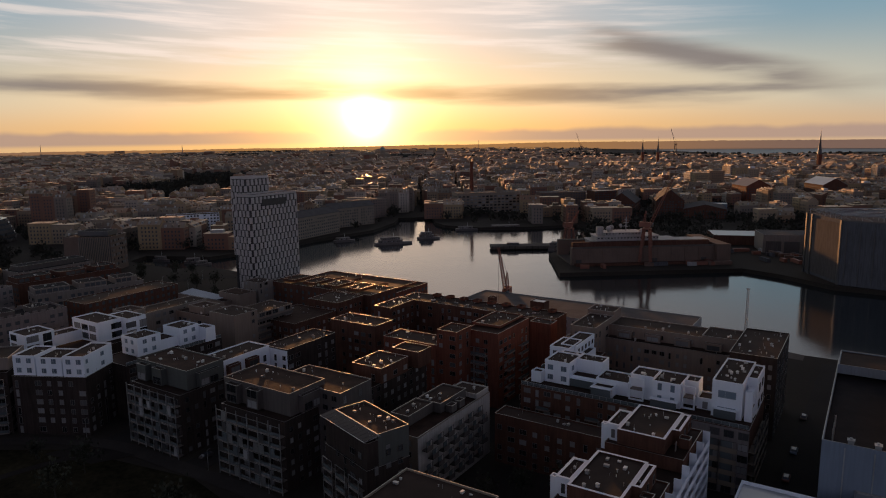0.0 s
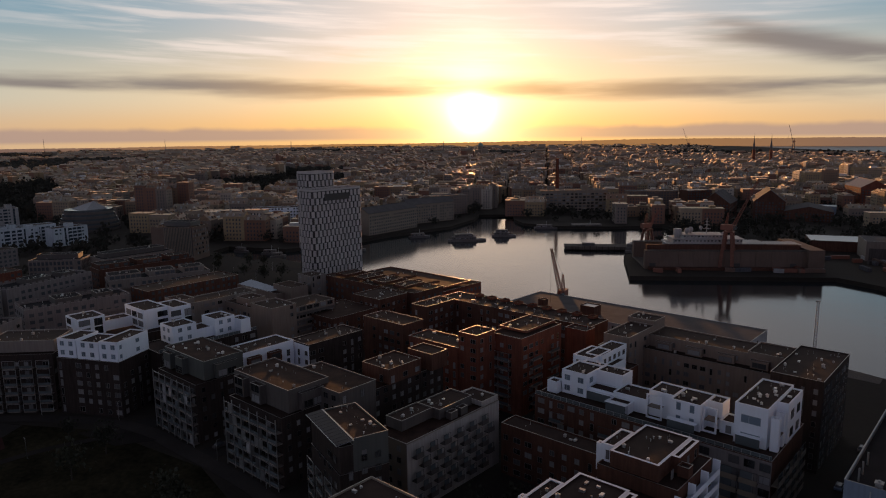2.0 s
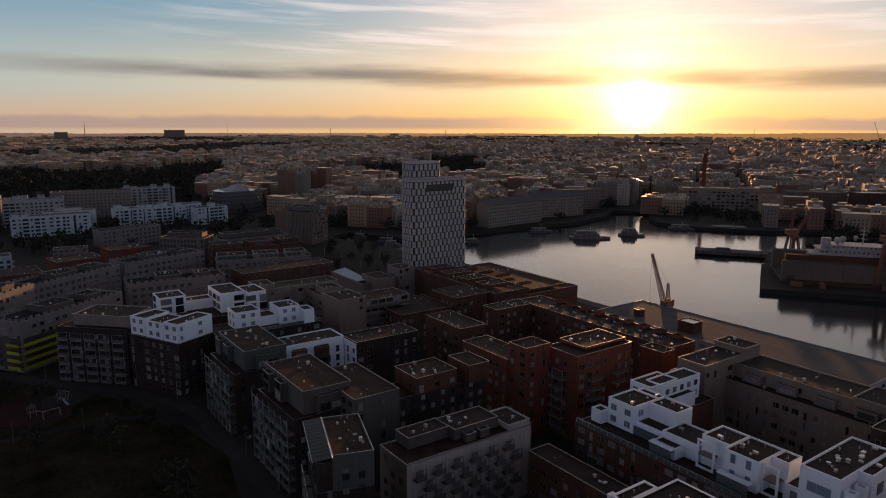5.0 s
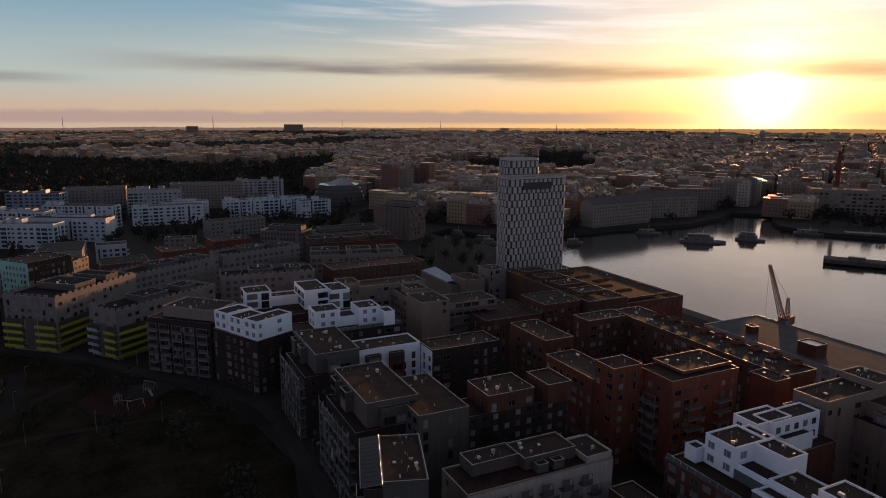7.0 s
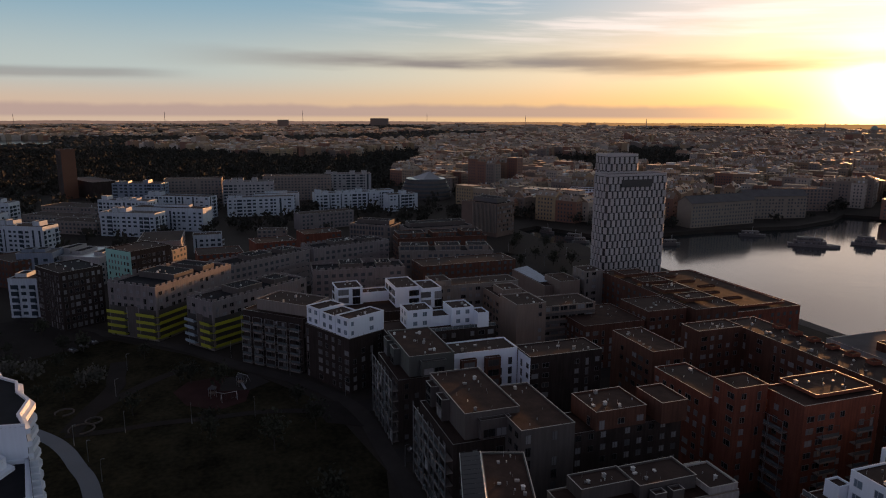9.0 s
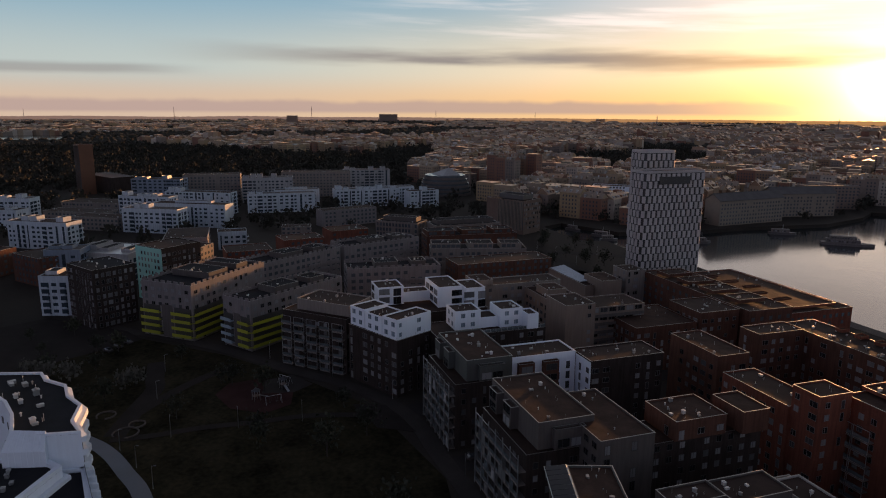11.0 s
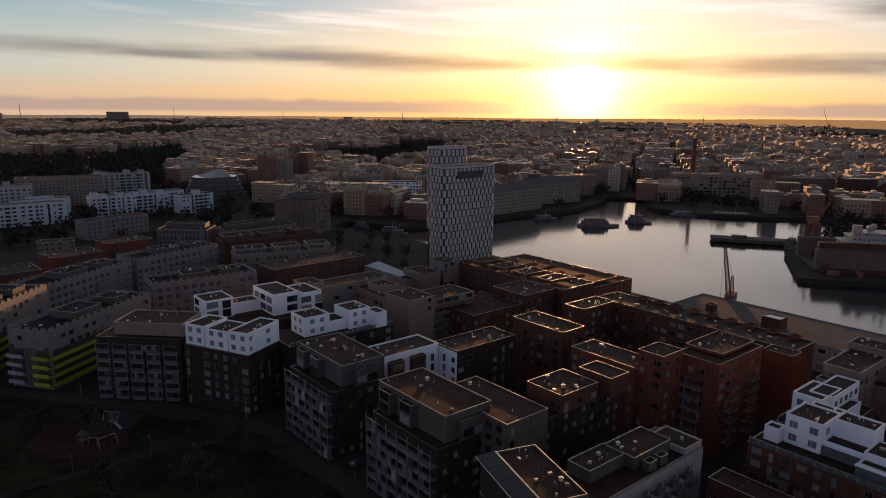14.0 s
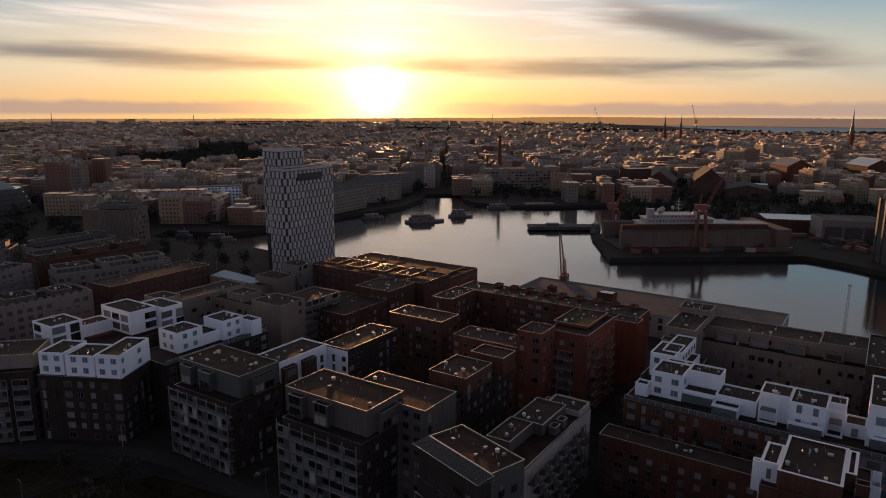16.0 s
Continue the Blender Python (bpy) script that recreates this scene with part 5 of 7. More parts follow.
floating_dock()


def ship():
    top = new("ship")
    top.matrix_basis = pose(-141, 497, 1.0, 0, 0, 36.7)
    tagged(top, "white icebreaking ship with radar domes lying in the dry dock", "ship")
    bm = bmesh.new()
    hull = [(-48, -6), (-40, -9.5), (38, -9.5), (50, -4), (54, 0), (50, 4), (38, 9.5), (-40, 9.5), (-48, 6)]
    prism(bm, hull, 0, 12)
    part("hull", bm, M["hull"], top)
    for x0, x1, w, z0, z1 in ((-44, 20, 8.6, 12, 15), (-40, 6, 8, 15, 18), (-34, -6, 7, 18, 20.6), (24, 44, 7, 12, 14)):
        bm = bmesh.new()
        prism(bm, rounded(x0, x1, -w, w, 1.5, 3), z0, z1 - 0.3)
        part("deckhouse", bm, M["ship_white"], top)
        bm = bmesh.new()
        prism(bm, rounded(x0 - 0.8, x1 + 0.8, -w - 0.8, w + 0.8, 1.8, 3), z1 - 0.3, z1)
        part("deck", bm, M["ship_white"], top)
        for k in range(int((x1 - x0) / 2.4)):
            share("window", window_mesh(1.2, 0.9, "frame_dark"), top, pose(x0 + 1.6 + k * 2.4, -w, z0 + 1.2))
    for x, y, r, z in ((-30, -3, 1.9, 20.6), (-26, 3, 1.9, 20.6), (-6, -3, 1.7, 18), (-3, 3, 1.7, 18), (-20, 0, 1.2, 23)):
        bm = bmesh.new()
        bmesh.ops.create_icosphere(bm, subdivisions=2, radius=r, matrix=Matrix.Translation((x, y, z + r + 0.6)))
        rod(bm, (x, y, z), (x, y, z + 1.0), r * 0.5, 8)
        part("radar_dome", bm, M["ship_white"], top)
    bm = bmesh.new()
    rod(bm, (-16, 0, 20.6), (-16, 0, 31), 0.35, 8)
    for z, w in ((24, 3.4), (26.5, 2.6), (28.6, 1.8)):
        box(bm, -16.2, -15.8, -w, w, z, z + 0.25)
        box(bm, -16 - w * 0.8, -16 + w * 0.8, -0.2, 0.2, z, z + 0.25)
    part("mast", bm, M["ship_white"], top)
    bm = bmesh.new()
    prism(bm, rounded(-38, -33, -2, 2, 1, 3), 18, 24)
    part("funnel", bm, M["ship_white"], top)


ship()

# pier and tug
top = new("pier")
top.matrix_basis = pose(-244, 516, 0, 0, 0, 34)
tagged(top, "low timber and concrete pier in the basin", "pier", kind="structure")
bm = bmesh.new()
box(bm, -34, 22, -7, 7, -1.9, 0.6)
part("deck", bm, M["quay"], top)
for k in range(12):
    bm = bmesh.new()
    rod(bm, (-33 + k * 4.8, -7.2, -3.6), (-33 + k * 4.8, -7.2, 0.9), 0.3, 8)
    part("pile", bm, M["bark"], top)
bm = bmesh.new()
box(bm, -20, -10, -2, 2, 0.6, 2.6)
part("hut", bm, M["steel"], top)


def boat(x, y, ang, length, label, decks=1):
    top = new("boat")
    top.matrix_basis = pose(x, y, -2.9, 0, 0, ang)
    tagged(top, label, "boat")
    L, w = length / 2, length * 0.11 + 0.8
    bm = bmesh.new()
    prism(bm, [(-L, -w * 0.8), (L * 0.5, -w), (L * 0.85, -w * 0.5), (L, 0), (L * 0.85, w * 0.5), (L * 0.5, w), (-L, w * 0.8)], 0, 1.9)
    part("hull", bm, M["hull"] if decks < 2 else M["boat_paint"], top)
    for k in range(decks):
        bm = bmesh.new()
        prism(bm, rounded(-L * (0.8 - 0.12 * k), L * (0.45 - 0.15 * k), -w * (0.8 - 0.1 * k), w * (0.8 - 0.1 * k), 0.6, 3), 1.9 + 2.4 * k, 4.3 + 2.4 * k)
        part("cabin", bm, M["boat_paint"], top)
        for j in range(int(length / 3)):
            share("window", window_mesh(1.1, 1.0, "frame_dark"), top, pose(-L * (0.7 - 0.12 * k) + j * 1.6 if -L * 0.7 + j * 1.6 < L * 0.3 else 0, -w * (0.8 - 0.1 * k), 2.5 + 2.4 * k))
    bm = bmesh.new()
    rod(bm, (0, 0, 1.9 + 2.4 * decks), (0, 0, 5.5 + 2.4 * decks), 0.12, 6)
    part("mast", bm, M["tin"], top)


boat(-362, 481, 50, 34, "weathered pale restaurant boat moored at the quay", 2)
boat(-352, 522, 35, 22, "weathered pale passenger boat moored in the basin", 2)
boat(-410, 470, 60, 20, "dark moored boat with a white cabin", 1)
boat(-350, 590, 40, 24, "dark moored boat with a white cabin", 1)
boat(-318, 620, 40, 46, "long dark moored ship with pale cabins", 1)
boat(-225, 521, 100, 20, "small white tug beside the pier", 2)
boat(-398, 385, 80, 14, "small white moored boat", 1)
boat(-470, 322, 20, 14, "small white moored boat", 1)
boat(-440, 330, 40, 16, "white moored sailing boat", 1)
boat(-425, 326, 80, 13, "small white moored boat", 1)


def shipyard_hall():
    top = new("shipyard_hall")
    top.matrix_basis = pose(10, 490, 0)
    tagged(top, "huge grey shipyard hall with panelled doors and roof trusses", "industrial hall")
    o = (10, 490)
    plan = [(-16, 467), (70, 452), (110, 520), (60, 560), (-38, 502)]
    plan = [(x - o[0], y - o[1]) for x, y in plan]
    bm = bmesh.new()
    prism(bm, plan, 0, 38.5)
    part("wall", bm, M["hall_blue"], top)
    bm = bmesh.new()
    prism(bm, plan, 38.5, 39.3)
    part("roof", bm, M["grey_roof"], top)
    # tall pale door leaf on the side towards the sun
    p, q = Vector(plan[4]), Vector(plan[0])
    way = math.degrees(math.atan2((q - p).y, (q - p).x))
    L = (q - p).length
    for a, c, h, mt in ((0.02, 0.14, 36, "hall_grey"), (0.17, 0.93, 37, "hall_grey")):
        bm = bmesh.new()
        box(bm, L * a, L * c, -0.5, -0.1, 2, h)
        ob = part("door_leaf", bm, M[mt], top, "tall pale sliding door leaf")
        ob.matrix_basis = pose(p.x, p.y, 0, 0, 0, way)
    for u in (0.0, 0.155, 0.95):
        bm = bmesh.new()
        box(bm, L * u, L * u + 1.6, -1.0, 0.0, 0, 39.2)
        ob = part("column", bm, M["steel"], top)
        ob.matrix_basis = pose(p.x, p.y, 0, 0, 0, way)
    p, q = Vector(plan[0]), Vector(plan[1])
    way = math.degrees(math.atan2((q - p).y, (q - p).x))
    for k in range(12):
        bm = bmesh.new()
        box(bm, 2 + k * 7.2, 2.5 + k * 7.2, -0.4, 0, 2, 36)
        ob = part("cladding_rib", bm, M["steel"], top)
        ob.matrix_basis = pose(p.x, p.y, 0, 0, 0, way)
    for k in range(7):
        bm = bmesh.new()
        a = Vector(plan[4]).lerp(Vector(plan[0]), (k + 0.5) / 7)
        c = Vector(plan[3]).lerp(Vector(plan[1]), (k + 0.5) / 7)
        rod(bm, (*a, 42), (*c, 42), 0.3, 6)
        for j in range(9):
            d = a.lerp(c, j / 8)
            e = a.lerp(c, min(1, (j + 0.5) / 8))
            rod(bm, (*d, 39.2), (*d, 42), 0.16, 4)
            rod(bm, (*d, 42), (*e, 39.2), 0.12, 4)
        part("roof_truss", bm, M["tin"], top)


shipyard_hall()
b = Building("shipyard_workshop", "grey shipyard workshop with large pale doors", -60, 588, 20, category="industrial hall")
b.vol(-18, 22, -14, 16, 0, 14, "grey", "grey_roof")
for k, c in enumerate(("hall_grey", "steel", "steel")):
    bm = bmesh.new()
    box(bm, -16 + k * 13, -5 + k * 13, -14.3, -14, 0, 9)
    part("door", bm, M[c], b.top)
b = Building("shipyard_workshop", "long low workshop with a pale metal roof", -96, 622, 20, category="industrial hall")
b.vol(-26, 26, -22, 12, 0, 8, "brown_brick", "tin")


def gabled(name, label, x, y, ang, w, d, h, rise, wall, roof, category="house", windows=True):
    """A house with a pitched roof; the ridge runs along its length."""
    b = Building(name, label, x, y, ang, category=category, local=True)
    bm = bmesh.new()
    vs = []
    for yy in (-d / 2, d / 2):
        vs.append([bm.verts.new((px, yy, pz)) for px, pz in ((-w / 2, 0), (w / 2, 0), (w / 2, h), (0, h + rise), (-w / 2, h))])
    bm.faces.new(vs[0])
    bm.faces.new(vs[1][::-1])
    for k in range(5):
        bm.faces.new((vs[0][k], vs[1][k], vs[1][(k + 1) % 5], vs[0][(k + 1) % 5]))
    bmesh.ops.recalc_face_normals(bm, faces=bm.faces[:])
    part("wall", bm, M[wall], b.top)
    for s in (-1, 1):
        bm = bmesh.new()
        sl = math.hypot(w / 2, rise)
        box(bm, -0.5, sl + 0.6, -d / 2 - 0.5, d / 2 + 0.5, 0.02, 0.3)
        ob = part("roof", bm, M[roof], b.top)
        ob.matrix_basis = Matrix.Translation((0, 0, h + rise)) @ Matrix.Rotation(0 if s > 0 else math.pi, 4, "Z") @ Matrix.Rotation(math.atan2(rise, w / 2), 4, "Y")
    if windows:
        b.windows("sew", -w / 2, w / 2, -d / 2, d / 2, 0, h, step=3.1, joined=True)
    return b


gabled("shipyard_shed", "dark brick shed with a steep gable", -248, 775, 10, 30, 50, 16, 11, "brown_brick", "grey_roof", "industrial hall")
gabled("shipyard_shed", "dark brick shed with a steep gable", -205, 800, 20, 30, 50, 18, 12, "brown_brick", "grey_roof", "industrial hall")
gabled("shipyard_shed", "low shed with a shallow roof", -165, 800, 15, 44, 50, 10, 5, "brown_brick", "grey_roof", "industrial hall")
gabled("brick_house", "tall red brick house with a sunlit gable", -140, 950, 30, 30, 50, 26, 8, "red_brick", "tile_roof", "house")
gabled("brick_house", "brick house with a bright sloping metal roof", -60, 1010, 30, 30, 50, 26, 8, "brown_brick", "tin", "house")
b = Building("blue_shed", "low shed with pale blue sheeting", -170, 862, 12, category="industrial hall")
b.vol(-18, 18, -10, 10, 0, 9, "shed_blue", "tin")


def factory():
    b = Building("factory_building", "long brick factory turned into flats with many window bays", -398, 723, 45, category="building")
    b.vol(-40, 40, 0, 30, 0, 24.4, "pale_brick", "grey_roof", vents=4)
    b.windows("s", -40, 40, 0, 30, 0, 24.4, w=3.4, h=1.9, step=4.9, floor=3.6, skip=0)
    b.windows("w", -40, 40, 0, 30, 0, 24.4, w=3, h=1.9, step=4.9, floor=3.6, skip=0)
    for k in range(9):
        bm = bmesh.new()
        box(bm, -40 + k * 9.8, -39 + k * 9.8, -0.6, 0, 0, 24.2)
        part("pilaster", bm, M["pale_brick"], b.top)
    b.vol(-30, -22, 4, 12, 24.4, 29, "pale_brick", "tile_roof")
    b.vol(10, 18, 4, 12, 24.4, 30, "pale_brick", "tile_roof")


factory()
top = new("factory_chimney")
top.matrix_basis = pose(-440, 752, 0)
tagged(top, "tall round brick factory chimney", "chimney")
bm = bmesh.new()
rod(bm, (0, 0, 0), (0, 0, 58), 3.0, 16, 0, 1.8)
part("shaft", bm, M["red_brick"], top)
bm = bmesh.new()
rod(bm, (0, 0, 58), (0, 0, 60), 2.3, 16)
part("crown", bm, M["red_brick"], top)


LEDGES = {}


def ledge_mesh(w, wall):
    """A balcony slab with its solid front, in one piece, running from 0 to w."""
    if (w, wall) not in LEDGES:
        bm = bmesh.new()
        prof = ((0, -0.25), (-1.45, -0.25), (-1.45, 0.75), (-1.3, 0.75), (-1.3, -0.05), (0, -0.05))
        ends = [[bm.verts.new((x, y, z)) for y, z in prof] for x in (0, w)]
        for k in range(6):
            bm.faces.new((ends[0][k], ends[0][(k + 1) % 6], ends[1][(k + 1) % 6], ends[1][k]))
        bm.faces.new(ends[0])
        bm.faces.new(ends[1][::-1])
        bmesh.ops.recalc_face_normals(bm, faces=bm.faces[:])
        LEDGES[(w, wall)] = mesh_of("balcony", bm, M[wall])
    return LEDGES[(w, wall)]


def town_house(x, y, ang, w, d, h, wall, roof, label, sides="se", rise=0.0, step=3.4):
    """A middle-distance block: walls, roof, single windows."""
    if rise:
        return gabled("apartment_building", label, x, y, ang + 90, d, w, h, rise, wall, roof, "apartment building")
    b = Building("apartment_building", label, x, y, ang, local=True)
    b.vol(-w / 2, w / 2, -d / 2, d / 2, 0, h, wall, roof, vents=4)
    wide = wall in ("cool_white", "shed", "shed_blue")
    if not wide:
        b.windows(sides, -w / 2, w / 2, -d / 2, d / 2, 0, h, step=step, w=1.7, h=1.5, skip=0.08, joined=True)
        return b
    # bays of unequal kind: glazed balcony stacks, single windows, a stair with a tall pane
    r = random.Random(int(abs(x) + abs(y)))
    panes = bmesh.new()
    for side in sides:
        length, at = b.spot(side, -w / 2, w / 2, -d / 2, d / 2)
        u = 0.8
        while u < length - 2.4:
            bay = min(r.choice((2.2, 3.0, 3.6, 4.4)), length - u - 0.6)
            sort = r.random()
            for f in range(int((h - 1) / 3)):
                z = 0.6 + 3 * f
                if sort < 0.3:
                    box(panes, u + 0.1, u + bay - 0.1, -0.06, 0.02, z, z + 2.35, turn=at(0, 0))
                    share("balcony", ledge_mesh(round(bay, 1), wall), b.top, at(u, z))
                elif sort < 0.45:
                    box(panes, u + bay * 0.3, u + bay * 0.7, -0.06, 0.02, z, z + 2.9, turn=at(0, 0))
                elif r.random() < 0.9:
                    box(panes, u + bay * 0.2, u + bay * 0.8, -0.06, 0.02, z + 0.8, z + 2.2, turn=at(0, 0))
            u += bay + r.choice((0.3, 0.6, 1.2))
    tagged(part("glazing", panes, M["blue_glass"], b.top), kind="stuff")
    k = -w / 2 + 4
    while k < w / 2 - 4:
        if r.random() < 0.5:
            b.vol(k - 2.6, k + 2.6, -d / 4, d / 4, h - 0.4, h + r.choice((1.4, 2.8)), wall, "bitumen")
        k += 6.5
    return b


# waterside housing and blocks across the basin
town_house(-452, 470, 95, 70, 16, 20, "pale_brick", "grey_roof", "curved pale brick waterside housing block", "sw", 5)
town_house(-470, 545, 80, 60, 16, 20, "pale_brick", "grey_roof", "pale brick waterside housing block", "s", 5)
town_house(-500, 610, 70, 50, 18, 22, "beige", "grey_roof", "beige waterside block with a bright metal roof", "s")
town_house(-555, 417, 53, 48, 16, 21, "white", "felt", "pale block with a plain grid of small windows", "s", 0, 3.0)
town_house(-338, 800, 41, 58, 22, 22, "dock", "grey_roof", "beige apartment block with a stepped roof", "s")
town_house(-290, 815, 50, 30, 20, 24, "brown_brick", "tile_roof", "brown brick apartment block across the basin", "s")
# ribbed brown office by the canal
b = Building("office_building", "brown office block with a ribbed facade and a dark roof cabin", -462, 262, 30, category="office building")
b.vol(-20, 14, 0, 22, 0, 25, "dock", "bitumen", vents=4)
b.vol(-12, 10, 5, 18, 25, 28.4, "steel", "bitumen", vents=3)
b.windows("e", -20, 14, 0, 22, 3, 25, w=1.2, h=1.8, step=2.4, floor=3.4)
bm = bmesh.new()
box(bm, -9, 13.6, -0.06, 0, 3, 24.2)
part("glazing", bm, M["far_glass"], b.top, "dark glazing behind the ribs")
for k in range(18):
    bm = bmesh.new()
    box(bm, -9 + k * 1.27, -8.5 + k * 1.27, -0.6, 0, 3, 24.4)
    part("fin", bm, M["pale_brick"], b.top)
# round office with a pointed glass roof
top = new("round_office")
top.matrix_basis = pose(-700, 293, 0)
tagged(top, "round stepped office with a pointed pale glass roof", "office building")
for k in range(5):
    bm = bmesh.new()
    r = 28 - (1.8 * (k - 1) if k > 1 else 0)
    rod(bm, (0, 0, k * 4.2), (0, 0, k * 4.2 + 2.4), r, 28)
    part("storey", bm, M["slate"], top)
    bm = bmesh.new()
    rod(bm, (0, 0, k * 4.2 + 2.4), (0, 0, k * 4.2 + 4.2), r - 0.8, 28)
    part("window_band", bm, M["far_glass"], top)
bm = bmesh.new()
vs = [bm.verts.new(p) for p in ((-13, -12, 21), (16, -8, 21), (11, 14, 21), (8, 2, 29))]
for f in ((0, 1, 3), (1, 2, 3), (2, 0, 3), (2, 1, 0)):
    bm.faces.new([vs[k] for k in f])
part("glass_roof", bm, M["shed"], top, "pale pointed glass roof")

# white housing and offices beyond the park
rng = random.Random(5)
WHITE_BLOCKS = ((-540, 14, 62, 44, 14, 18, "cool_white"), (-560, 40, -28, 14, 60, 18, "cool_white"), (-600, 5, 62, 44, 14, 20, "cool_white"), (-628, 45, 62, 60, 14, 19, "cool_white"),
    (-618, 112, 88, 58, 14, 17, "cool_white"), (-640, 128, 0, 14, 40, 17, "cool_white"), (-632, 192, 92, 62, 14, 17, "cool_white"), (-640, 222, 2, 14, 34, 17, "cool_white"), (-612, 240, 100, 30, 13, 16, "cool_white"),
    (-498, -49, 60, 44, 14, 18, "cool_white"), (-336, -9, 72, 14, 14, 18, "cool_white"), (-632, -98, 70, 34, 14, 18, "cool_white"), (-585, -92, 66, 26, 14, 15, "cool_white"),
    (-462, 66, 90, 18, 12, 12, "cool_white"))
OFFICE_BLOCKS = ((-655, -38, 60, 60, 24, 10, "grey"), (-600, -45, 60, 52, 20, 10, "grey"), (-565, -25, 60, 40, 18, 10, "grey"), (-690, 8, 70, 46, 18, 25, "shed_blue"),
    (-715, 55, 84, 54, 18, 26, "grey"), (-690, 106, 84, 48, 18, 24, "shed"), (-722, 158, 80, 70, 20, 26, "grey"), (-740, 215, 82, 50, 20, 25, "shed"),
    (-405, 38, 60, 30, 14, 15, "grey"), (-485, 110, 80, 20, 12, 9, "grey"),
    (-397, -18, 78, 18, 14, 18, "shed_blue"))
LOW_BLOCKS = ((-430, 40, 88, 24, 36, 17, "mauve"), (-385, 72, 95, 24, 20, 15, "red_brick"), (-405, 103, 100, 24, 18, 16, "red_brick"), (-427, 134, 100, 24, 18, 16, "red_brick"),
    (-535, 155, 105, 46, 14, 13, "mauve"), (-400, -30, 40, 26, 18, 15, "brown_brick"), (-430, -70, 60, 40, 16, 14, "brown_brick"),
    (-350, -60, 40, 30, 22, 18, "brown_brick"))
for x, y, ang, w, d, h, wall in WHITE_BLOCKS + OFFICE_BLOCKS + LOW_BLOCKS:
    town_house(x, y, ang, w, d, h, wall, rng.choice(("felt", "felt", "grey_roof")), {"cool_white": "cool white apartment block with balconies", "grey": "grey office block with ribbon windows", "mauve": "mauve-grey apartment block with a flat roof", "shed_blue": "pale blue-grey glazed office block",
               "shed": "pale grey office block", "beige": "low beige apartment block", "pale_brick": "pale block with a sunlit end wall", "red_brick": "red brick apartment block with a dark roof", "brown_brick": "brown brick apartment block"}[wall], "es")

town_house(-404, 3, 62, 36, 28, 15, "shed", "tin", "low block under a bright pale metal roof", "es")


def arcade_office(x, y, ang, w, d, h, label):
    """An office whose front is a row of tall piers between dark panes, with a set-back top."""
    b = Building("office_building", label, x, y, ang, category="office building", local=True)
    b.vol(-w / 2, w / 2, 0, d, 0, h, "grey", "bitumen", vents=5)
    b.vol(-w / 2 + 3, w / 2 - 3, 5, d - 3, h - 0.4, h + 2.6, "slate", "bitumen", vents=3)
    b.windows("se", -w / 2, w / 2, 0, d, 0, h, w=1.5, h=2.1, step=2.3, floor=3.3, skip=0.04, joined=True)
    bm = bmesh.new()
    box(bm, -0.2, 0.2, -0.45, 0.0, 0.2, h - 0.7)
    me = mesh_of("pier", bm, M["grey"])
    for side in "se":
        length, at = b.spot(side, -w / 2, w / 2, 0, d)
        n = int((length - 2.4) / 2.3) + 1
        first = (length - (n - 1) * 2.3) / 2 - 1.15
        for k in range(n + 1):
            share("pier", me, b.top, at(first + k * 2.3, 0))


arcade_office(-431.5, 168.8, 50, 30, 16, 17.5, "grey office with tall piers and a black set-back top")
arcade_office(-409.5, 211, 92, 45, 18, 17.5, "long grey office with a row of tall piers")


def court_wing(x, y, ang, w, d, h, wall, label):
    """A wing with continuous balcony fronts and a glazed top storey under a flat overhanging roof."""
    b = Building("apartment_building", label, x, y, ang, local=True)
    b.vol(-w / 2, w / 2, -d / 2, d / 2, 0, h, wall, "bitumen", vents=6)
    b.windows("es", -w / 2, w / 2, -d / 2, d / 2, 0, h, w=1.8, h=1.6, step=3.0, joined=True)
    b.bands("e", -w / 2, w / 2, -d / 2, d / 2, 2.9, int((h - 3) / 3), 3.0, 1.0, wall, 1.3, 0.08, 0.42)
    b.bands("e", -w / 2, w / 2, -d / 2, d / 2, 2.9, int((h - 3) / 3), 3.0, 1.0, wall, 1.3, 0.56, 0.9)
    for u, v in ((-0.34, 0.3), (0.02, 0.26), (0.34, 0.22)):
        b.vol(-w / 2 + 1.6, w / 2 - 1.2, (u - v / 2) * d, (u + v / 2) * d, h - 0.4, h + 2.7, wall, "bitumen", vents=3)
        b.windows("e", -w / 2 + 1.6, w / 2 - 1.2, (u - v / 2) * d, (u + v / 2) * d, h - 0.4, h + 2.7, w=2.2, h=1.7, step=2.6, sill=0.7, joined=True)


court_wing(-345, 192, -14, 14, 52, 16.6, "grey", "pale grey court wing with long balconies")
court_wing(-384, 202, -4, 15, 56, 17.0, "brown_brick", "brown brick wing with a glazed top storey")

# dark bronze tower beyond the offices
b = Building("office_tower", "tall dark bronze office tower with a pale lift shaft", -800, -72, 30, category="office tower")
b.vol(-5.5, 8, -7, 7, 0, 52, "bronze", "felt")
b.vol(-9.5, -5.5, -5, 5, 0, 45, "pale_brick", "felt")
for k in range(9):
    bm = bmesh.new()
    box(bm, -5 + k * 1.5, -4.7 + k * 1.5, -7.3, -7, 1, 50.5)
    part("fin", bm, M["steel"], b.top)
b.vol(-40, 30, 13, 40, 0, 18, "dark_brick", "grey_roof")


